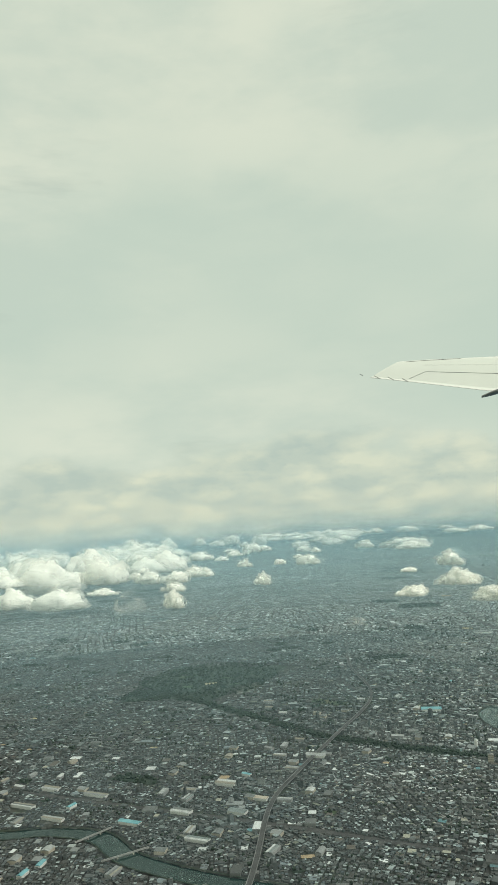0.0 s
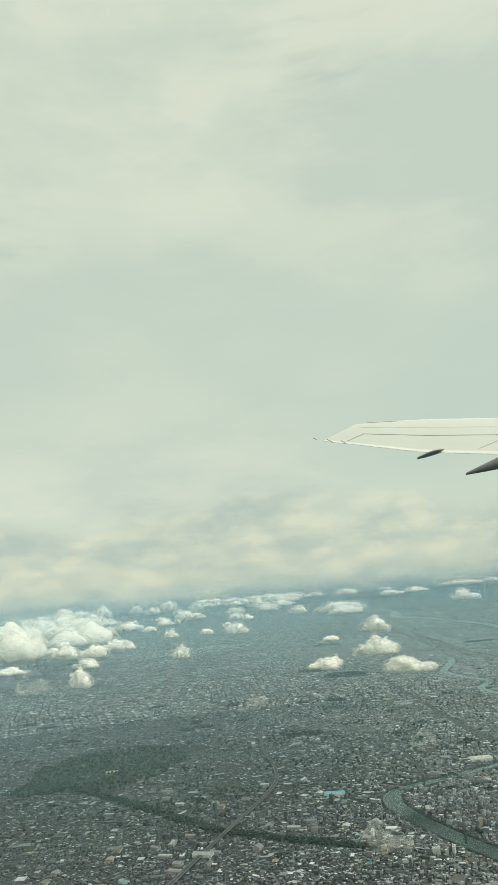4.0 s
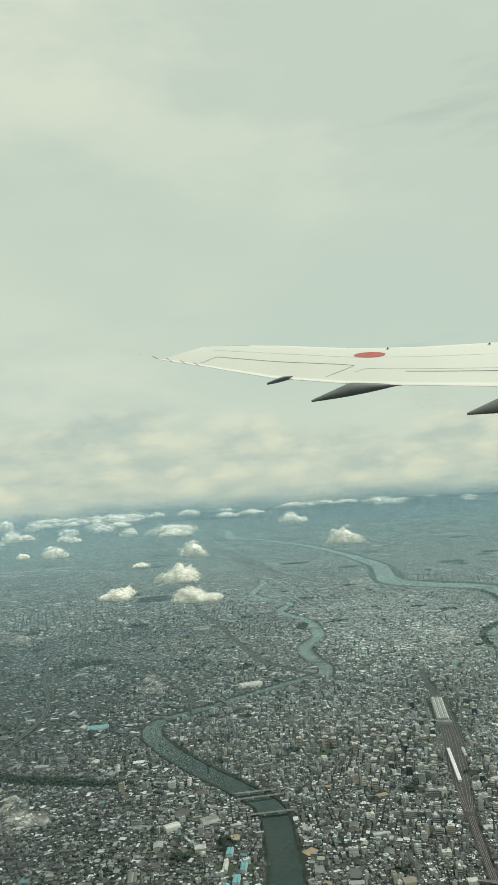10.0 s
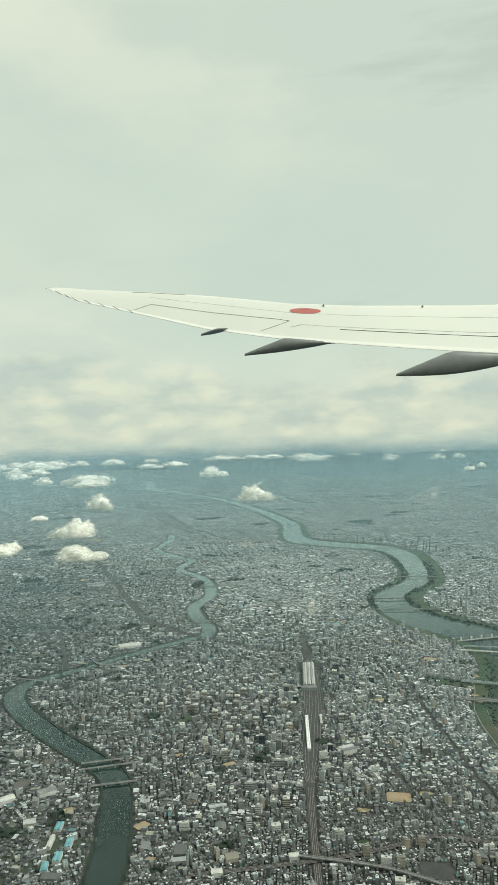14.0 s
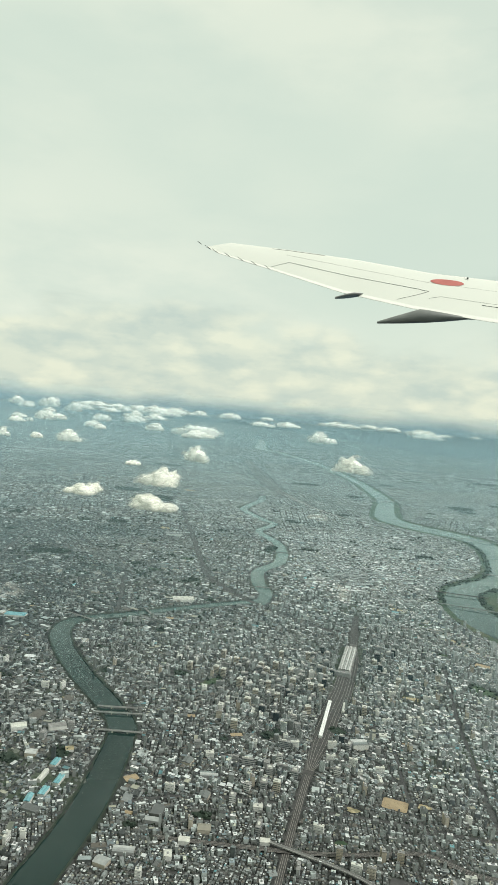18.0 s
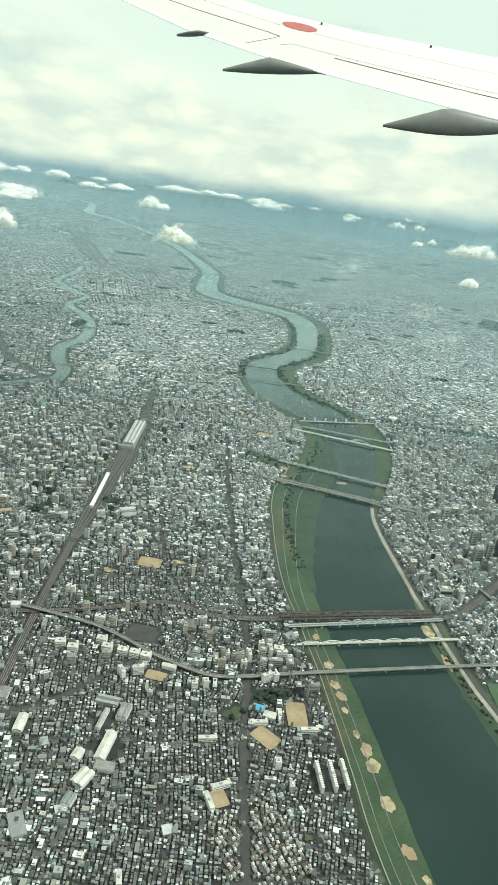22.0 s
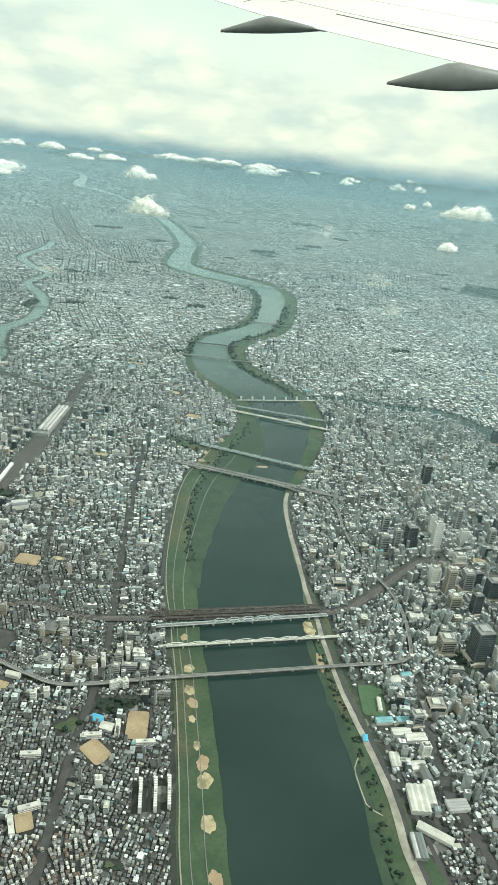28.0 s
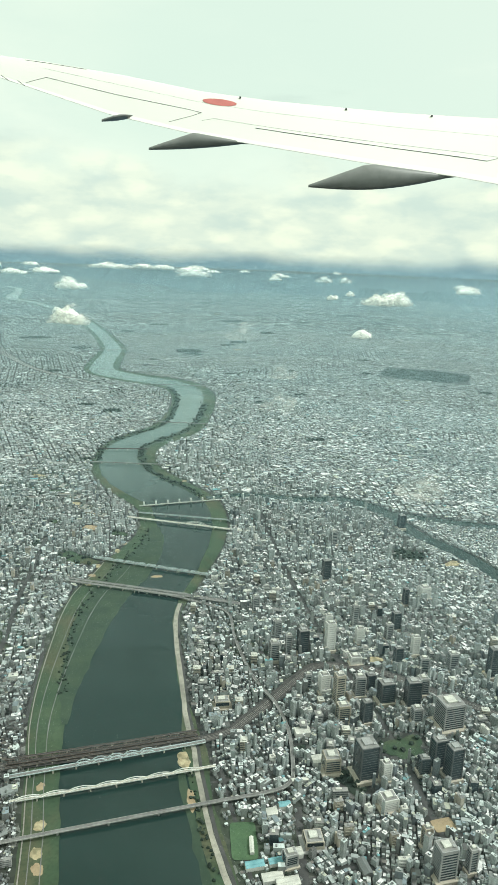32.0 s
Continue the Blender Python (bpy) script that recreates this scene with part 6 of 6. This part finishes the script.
houses("city_blocks_far", -100, 380, 250, 800, 2.1, 400, 720, "dense small blocks of the farther city", 23, 0.93, HOUSE, IN_MIDDLE)
houses("centre_blocks_far", 200, 1000, 250, 800, 2.1, 400, 720, "dense pale blocks of the farther city", 31, 0.93, CITY, IN_CITY)
houses("old_suburb", -320, 250, 250, 800, 2.2, 400, 720, "dark houses of the northern suburb, cloud shade painted in", 27, 0.93, SHADED_HOUSE, IN_SHADE)
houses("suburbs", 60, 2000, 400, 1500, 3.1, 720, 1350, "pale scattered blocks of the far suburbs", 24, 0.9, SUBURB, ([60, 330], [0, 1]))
houses("suburbs_north", -700, 400, 400, 1500, 3.6, 720, 1350, "dark scattered blocks of the northern suburbs", 28, 0.75, HOUSE, ([60, 330], [1, 0]))
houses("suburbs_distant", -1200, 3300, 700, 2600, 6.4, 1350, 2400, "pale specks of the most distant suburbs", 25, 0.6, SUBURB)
houses("factory_halls", -180, 140, 215, 420, 3.3, 190, 420, "pale metal-roofed halls among the shaded houses", 33, 0.13, HOUSE)
houses("factory_halls_inland", 20, 330, 120, 420, 3.0, 90, 400, "pale flat-roofed halls and blocks among the houses", 34, 0.07, HOUSE)


# ---------------------------------------------------------------- clouds
ROUND, SMALL = ball(4), ball(3)


def reach_of(dirs, c, ax):
    """How far along each direction from the middle the far side of a squashed ball lies (0 where missed)."""
    q, d = c / ax, dirs / ax
    bq, cq, aq = d @ q, (q * q).sum() - 1, (d * d).sum(1)
    disc = bq * bq - aq * cq
    return np.where(disc > 0, (bq + np.sqrt(np.maximum(disc, 0))) / aq, 0)


def waves(p, rng):
    """Smooth noise in rows of points, about -1 to 1."""
    out, amp = np.zeros(len(p)), 0.5
    for _ in range(4):
        out += amp * np.sin(p @ rng.normal(0, 1, (3, 3)) + rng.uniform(0, 6.28, 3)).prod(1) * 2
        p, amp = p * 1.9, amp * 0.6
    return out


def cloud_shape(base, rng):
    """Distances from the middle for a heaped cloud: a chain of lobes with smaller lobes on them."""
    far = np.full(len(base), 0.15)
    lobes = int(rng.integers(4, 8))
    lx = np.linspace(-0.75, 0.75, lobes) + rng.normal(0, 0.09, lobes)
    crown = rng.uniform(-0.45, 0.45)
    for k in range(lobes):
        r = rng.uniform(0.26, 0.36) + 0.24 * math.exp(-((lx[k] - crown) / 0.42) ** 2)
        far = np.maximum(far, reach_of(base, np.array([lx[k], rng.uniform(-0.3, 0.3), 0.12 * r]), np.array([r * 1.1, r * 1.1, r])))
    for count, lo, hi, out in ((16, 0.16, 0.28, 0.88), (40, 0.08, 0.15, 0.94)):
        grown = far.copy()
        for j in rng.integers(0, len(base), count):
            if base[j, 2] > -0.15:
                r = rng.uniform(lo, hi)
                grown = np.maximum(grown, reach_of(base, base[j] * far[j] * out, np.array([r, r, r])))
        far = grown
    return far


def cloud(x, y, z, length, width, tall, turn, seed, fine=False, solid=True):
    """A fair-weather cumulus: flat base, heaped round lobes, and round it shells of vapour that break up outwards."""
    rng = np.random.default_rng(seed)
    ob = thing("cloud", "small white heaped cloud drifting over the city" if solid else "thin torn white scrap of cloud", "cloud", pose(x, y, z - 0.35 * tall, 0, 0, math.degrees(turn)), "clouds over the plain")
    base, tri = ROUND if fine else SMALL
    far = cloud_shape(base, rng)
    v0 = base * far[:, None]
    fit = np.array([length, width, tall]) / 1.08 / (np.ptp(v0[:, 0]), np.ptp(v0[:, 1]), max(v0[:, 2].max(), 0.2))
    steps = (0.88, 0.99, 1.12) if fine else (0.90, 1.06)
    V, T, I = [], [], []
    for k, grow in enumerate(steps):
        fray = 1 + (0.02 + 0.06 * k) * waves(base * 3 + 3 * k, rng)
        v = v0 * (grow * fray)[:, None] * fit
        low = -(0.06 + 0.03 * k) * tall
        v[:, 2] = np.where(v[:, 2] < low, low + (v[:, 2] - low) * 0.12, v[:, 2])
        if k == 0:
            if solid:
                me = mesh_of("billow", v, tri, CLOUD)
                me.polygons.foreach_set("use_smooth", np.ones(len(me.polygons), bool))
                hang("billow", me, ob)
        else:
            V.append(v), T.append(tri + (k - 1) * len(base)), I.append(np.full(len(tri), k - 1 if fine else 1))
    me = mesh_of("veil", np.vstack(V), np.vstack(T), CLOUD_SHELLS[0])
    for m in CLOUD_SHELLS[1:]:
        me.materials.append(m)
    if not solid:
        I = [np.full(len(tri), 2)] * len(I)
    me.polygons.foreach_set("material_index", np.concatenate(I).astype(np.int32))
    me.polygons.foreach_set("use_smooth", np.ones(len(me.polygons), bool))
    hang("veil", me, ob, "thin frayed vapour round the cloud")


# x, y, length, height
CLOUDS_NEAR = [(-81, 646, 26, 24), (-95, 774, 34, 13), (2, 804, 26, 17), (126, 589, 30, 11), (179, 537, 43, 14), (192, 684, 46, 19), (206, 722, 30, 18), (264, 955, 49, 26), (-21, 1155, 32, 18), (81, 1136, 49, 22),
               (482, 954, 56, 30), (135, 603, 18, 9), (173, 811, 22, 8), (640, 1624, 84, 36), (1215, 1191, 84, 40), (1150, 1160, 60, 30), (783, 700, 34, 15), (1097, 1238, 28, 15), (1211, 1338, 24, 18)]
CLOUDS_FAR = [(339, 1564, 118, 34), (319, 1440, 84, 26), (373, 2889, 144, 46), (114, 1864, 56, 29), (8, 2472, 77, 42), (15, 1758, 65, 22), (-116, 2905, 99, 60), (-360, 2882, 126, 80), (-235, 2896, 72, 50), (77, 2908, 198, 48),
              (1066, 2719, 144, 27), (771, 2813, 72, 20), (619, 2849, 126, 36), (483, 2874, 108, 32), (315, 2704, 190, 46), (1248, 2690, 126, 27), (1363, 2638, 144, 22), (1574, 1877, 44, 26), (251, 2917, 108, 44), (207, 2289, 71, 36)]
CLOUDS_EAST = [(1743, 2189, 75, 38), (1482, 2138, 77, 22), (1035, 2794, 126, 32), (1200, 2768, 127, 25), (1338, 1921, 55, 16), (1520, 1923, 64, 30)]
CLOUDS_NORTH = [(-205, 715, 70, 30), (-262, 760, 70, 34), (-172, 770, 44, 12), (-112, 935, 46, 24), (-150, 960, 60, 26), (-90, 1010, 56, 22), (-188, 1407, 106, 48), (-127, 1526, 80, 28), (-323, 1466, 90, 54), (-515, 2856, 180, 84)]
for k, (x, y, a, c) in enumerate(CLOUDS_NEAR + CLOUDS_NORTH + CLOUDS_FAR + CLOUDS_EAST):
    cloud(x, y, 55, a, a * 0.6, c * 0.72, radians(-25 + 17 * math.sin(k * 2.4)), 100 + k, k < 12 or k in (14, 15))
rng = np.random.default_rng(5)
for k in range(72):   # the denser field to the north
    az, dist = radians(rng.uniform(-29, 3 - 20 * (k % 2) + 9 * (k % 4 == 0))), rng.uniform(1350, 2900)
    sz = rng.uniform(26, 60) * (0.5 + dist / 2200)
    cloud(math.sin(az) * dist, math.cos(az) * dist, 58, sz, sz * 0.6, sz * rng.uniform(0.22, 0.4), radians(rng.uniform(-30, 30)), 200 + k)
for k in range(22):   # small puffs between the field and the heaped mass
    az, dist = radians(rng.uniform(-15, 5)), rng.uniform(950, 1650)
    sz = rng.uniform(20, 46)
    cloud(math.sin(az) * dist, math.cos(az) * dist, 56, sz, sz * 0.6, sz * rng.uniform(0.28, 0.45), radians(rng.uniform(-30, 30)), 600 + k)
for k in range(40):   # the heaped mass nearest to the north
    az = radians(rng.uniform(-27, -5.5))
    dist = rng.uniform(860, 1900) + (math.degrees(az) + 27) * 14
    sz = rng.uniform(60, 135)
    cloud(math.sin(az) * dist, math.cos(az) * dist, 60, sz, sz * 0.66, sz * rng.uniform(0.3, 0.52), radians(rng.uniform(-30, 30)), 500 + k)
for k in range(15):   # a loose row along the horizon
    az, dist = radians(rng.uniform(-2, 58)), rng.uniform(1900, 3100)
    sz = rng.uniform(40, 120)
    cloud(150 + math.sin(az) * dist, math.cos(az) * dist, 62, sz, sz * 0.5, sz * 0.18, radians(rng.uniform(-30, 30)), 300 + k)
for k, (x, y, z, a) in enumerate(((485, 376, 60, 26), (452, 206, 66, 20), (247, 297, 60, 13), (114, 295, 58, 12), (71, 188, 62, 13), (60, 445, 55, 13), (647, 750, 55, 48), (540, 470, 60, 22), (300, 500, 58, 16), (-120, 640, 55, 40))):
    cloud(x, y, z, a, a * 0.7, a * 0.42, radians(-25), 400 + k, False, False)


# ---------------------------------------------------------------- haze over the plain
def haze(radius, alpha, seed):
    # Haze is put in as one tinted, see-through curved sheet.
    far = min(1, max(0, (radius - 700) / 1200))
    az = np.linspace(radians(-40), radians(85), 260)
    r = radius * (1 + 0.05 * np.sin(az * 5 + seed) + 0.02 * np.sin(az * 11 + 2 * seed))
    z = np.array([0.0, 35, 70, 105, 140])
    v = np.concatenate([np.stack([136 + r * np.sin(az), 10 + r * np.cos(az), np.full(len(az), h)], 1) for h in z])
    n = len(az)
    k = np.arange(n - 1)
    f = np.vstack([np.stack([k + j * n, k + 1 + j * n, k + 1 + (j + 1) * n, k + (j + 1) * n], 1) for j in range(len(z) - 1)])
    tagged(new("haze_sheet", mesh_of("haze_sheet", v, f, thin_material("haze", (0.54 + 0.03 * far, 0.78 + 0.06 * far, 0.87 + 0.11 * far), alpha, 66, 140))), "thin bluish see-through sheet standing in for haze", "haze", kind="structure")


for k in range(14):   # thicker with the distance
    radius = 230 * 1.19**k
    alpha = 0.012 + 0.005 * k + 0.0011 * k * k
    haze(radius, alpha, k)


# ---------------------------------------------------------------- far mountains
def mountains():
    rng = np.random.default_rng(9)
    az = np.linspace(radians(-30), radians(75), 240)
    ph = rng.uniform(0, 6, 6)
    crest = 46 + sum(a * np.sin(f * az + p) for a, f, p in zip((12, 7, 4, 2, 1), (4, 9, 21, 43, 87), ph))
    crest *= np.interp(np.degrees(az), [-30, 5, 25, 60, 75], [0.5, 0.6, 1.0, 1.1, 1.0])
    rows = []
    for off, hgt in ((0, 0.0), (160, 0.45), (330, 1.0), (560, 0.6), (800, 0.0)):
        r = np.interp(np.degrees(az), [-30, 10, 26, 75], [3400, 3400, 2450, 2150]) + off * 0.7 + (70 * np.sin(az * 11 + off) + 40 * np.sin(az * 37 + off) + 24 * np.sin(az * 83)) * (1 if off < 400 else 0.3)
        rows.append(np.stack([136 + r * np.sin(az), 10 + r * np.cos(az), np.maximum(crest * hgt + (rng.normal(0, 3, len(az)) if 0 < hgt < 1 else 0), -1)], 1))
    n = len(az)
    f = [np.stack([np.arange(n - 1) + k * n, np.arange(n - 1) + 1 + k * n, np.arange(n - 1) + 1 + (k + 1) * n, np.arange(n - 1) + (k + 1) * n], 1) for k in range(len(rows) - 1)]
    tagged(new("mountain_range", mesh_of("mountain_range", np.vstack(rows), np.vstack(f), MOUNTAIN)), "wooded mountain range along the horizon, haze and cloud shade painted in", "mountains", kind="structure")


mountains()


# ---------------------------------------------------------------- the aircraft wing
WING_SCALE = 130
WING_EYE = eye_pose(189, 17.6, 145, -27.6, -7.6, -2.8)
wing = thing("aircraft_wing", "pale cream airliner wing with a red roundel and dark grey fairings", "wing", WING_EYE @ Matrix.Scale(WING_SCALE, 4))
FOCAL = 1225.0


def ray_at(u, v, depth):
    """A place in the wing's own frame, from its bearing (right, up, in thousandths of the focal length) and distance."""
    depth = 20 + 0.45 * depth
    return np.array([u / FOCAL * depth, v / FOCAL * depth, -depth])


# stations from tip to root: bearing, trailing edge height, leading edge height, distance, chord
STATIONS = [(-569, 439, 440, 34, 0.5), (-500, 412, 434, 33, 1.2), (-381, 386, 428, 31.5, 2.0), (-251, 356, 418, 29.5, 2.8), (-120, 338, 404, 27.5, 3.5),
            (0, 328, 399, 26, 4.0), (199, 314, 398, 24, 4.8), (339, 306, 402, 23, 5.4), (441, 297, 406, 22, 6), (640, 286, 414, 21, 7), (900, 270, 428, 20, 8.5)]


def station(k):
    """Trailing and leading edge at a fractional station."""
    S = np.array(STATIONS)
    u, vt, vl, d, c = (np.interp(k, np.arange(len(S)), S[:, j]) for j in range(5))
    te, le = ray_at(u, vt, d), ray_at(u + 24, vl, d + c)
    return te, le


def skin(k, s, lift=0.0):
    """On the upper skin: station k, s from trailing (0) to leading edge (1)."""
    te, le = station(k)
    chord = np.linalg.norm(le - te)
    bulge = 0.055 * chord * (2.6 * s * (1 - s)) * (0.6 + 0.8 * s)
    return te + (le - te) * s + np.array([0, bulge + lift, 0])


def wing_body():
    ks, ss = np.linspace(0, len(STATIONS) - 1, 41), np.array([0, 0.08, 0.2, 0.35, 0.5, 0.65, 0.8, 0.9, 0.96, 1.0])
    up = np.array([[skin(k, s) for s in ss] for k in ks])
    dn = np.array([[skin(k, s) - np.array([0, 0.11 * np.linalg.norm(np.subtract(*station(k))) * 4 * s * (1 - s) * 0.9 + 0.02, 0]) for s in ss] for k in ks])
    n, m = len(ks), len(ss)
    v = np.vstack([up.reshape(-1, 3), dn.reshape(-1, 3)])
    idx = np.arange(n * m).reshape(n, m)
    q = lambda a: np.stack([a[:-1, :-1], a[1:, :-1], a[1:, 1:], a[:-1, 1:]], -1).reshape(-1, 4)
    f = [q(idx), q(idx + n * m)[:, ::-1]]
    for j in (0, m - 1):
        a = idx[:, j]
        f.append(np.stack([a[:-1], a[1:], a[1:] + n * m, a[:-1] + n * m], 1))
    for i in (0, n - 1):
        a = idx[i]
        f.append(np.stack([a[:-1], a[1:], a[1:] + n * m, a[:-1] + n * m], 1))
    me = mesh_of("skin", v, np.vstack(f), WING_PAINT)
    me.polygons.foreach_set("use_smooth", np.ones(len(me.polygons), bool))
    return me


hang("skin", wing_body(), wing)


def seam(points, width, name="seam", mat=None):
    """A narrow dark gap along the skin through (station, chord share) points."""
    bm = bmesh.new()
    pts = []
    for (k0, s0), (k1, s1) in zip(points[:-1], points[1:]):
        for t in np.linspace(0, 1, 9):
            pts.append(skin(k0 + (k1 - k0) * t, s0 + (s1 - s0) * t, 0.012))
    for a, b in zip(pts[:-1], pts[1:]):
        if np.linalg.norm(a - b) > 1e-4:
            bar(bm, a, b, width * 0.5, width * 0.3)
    part(name, bm, mat or WING_SEAM, wing, "dark panel gap")


seam([(1.9, 0.1), (2.1, 0.42), (3.95, 0.46), (4.1, 0.44)], 0.030)
seam([(4.1, 0.44), (3.75, 0.12)], 0.024)
seam([(4.3, 0.36), (4.15, 0.28)], 0.018)
seam([(4.3, 0.36), (7.8, 0.33)], 0.014)
seam([(4.9, 0.30), (7.4, 0.26)], 0.050)
seam([(7.4, 0.26), (7.75, 0.38)], 0.030)
seam([(7.75, 0.38), (10, 0.36)], 0.018)
seam([(7.75, 0.24), (10, 0.22)], 0.020)
seam([(2.0, 0.70), (10, 0.60)], 0.010)
seam([(8.1, 0.0), (8.5, 0.12)], 0.030)
seam([(1.7, 0.93), (2.5, 0.97)], 0.030)


def fairing(nose, crest, tail, depth, girth, name="flap_fairing"):
    """A canoe-shaped fairing under the trailing edge, its sharp tail towards the viewer."""
    rows, seg = 15, 12
    v = []
    for i in range(rows):
        t = i / (rows - 1)
        u = nose[0] + (tail[0] - nose[0]) * t
        top = np.interp(u, [nose[0], crest[0], tail[0]], [nose[1], crest[1], tail[1]])
        low = nose[1] - 4 * (1 - t) + (tail[1] - nose[1]) * t - girth * math.sin(math.pi * t)
        low = min(low, top - 2)
        d = depth + 2.4 * t
        for j in range(seg):
            a = 2 * math.pi * j / seg
            mid, half = (top + low) / 2, (top - low) / 2
            p = ray_at(u, mid + half * math.cos(a), d)
            p[2] += math.sin(a) * 0.28 * math.sin(math.pi * (0.06 + 0.9 * t))
            v.append(p)
    idx = np.arange(rows * seg).reshape(rows, seg)
    nx = np.roll(idx, -1, 1)
    f = np.stack([idx[:-1], idx[1:], nx[1:], nx[:-1]], -1).reshape(-1, 4)
    me = mesh_of(name, v, f, WING_GREY)
    me.polygons.foreach_set("use_smooth", np.ones(len(me.polygons), bool))
    hang(name, me, wing, "dark grey canoe-shaped flap fairing")


fairing((-179, 309), (-106, 339), (-13, 330), 24.6, 3)
fairing((94, 272), (191, 315), (339, 307), 21.4, 12)
fairing((-261, 347), (-228, 357), (-200, 357), 27.5, 1, "hinge_fairing")
bm = bmesh.new()
ring = []
for k in range(36):
    a = 2 * math.pi * k / 36
    ring.append(bm.verts.new(skin(4.28 + 0.235 * math.cos(a) + 0.02 * math.sin(a), 0.74 + 0.085 * math.sin(a), 0.02)))
bm.faces.new(ring)
part("roundel", bm, WING_RED, wing, "flat red roundel")
for k in (4.52, 5.6, 6.45, 7.9):
    p = skin(k, 0.93, 0.03)
    part("wing_light", boxed(p[0] - 0.04, p[0] + 0.04, p[1] - 0.02, p[1] + 0.05, p[2] - 0.04, p[2] + 0.04), WING_SEAM, wing, "small dark stud")
for k in np.linspace(0.5, 1.9, 7):
    bm = bmesh.new()
    p = skin(k, 0)
    bar(bm, p, p + np.array([-0.16, 0.03, 0.5]), 0.02, 0.02)
    part("static_wick", bm, WING_SEAM, wing, "thin black discharge wick")
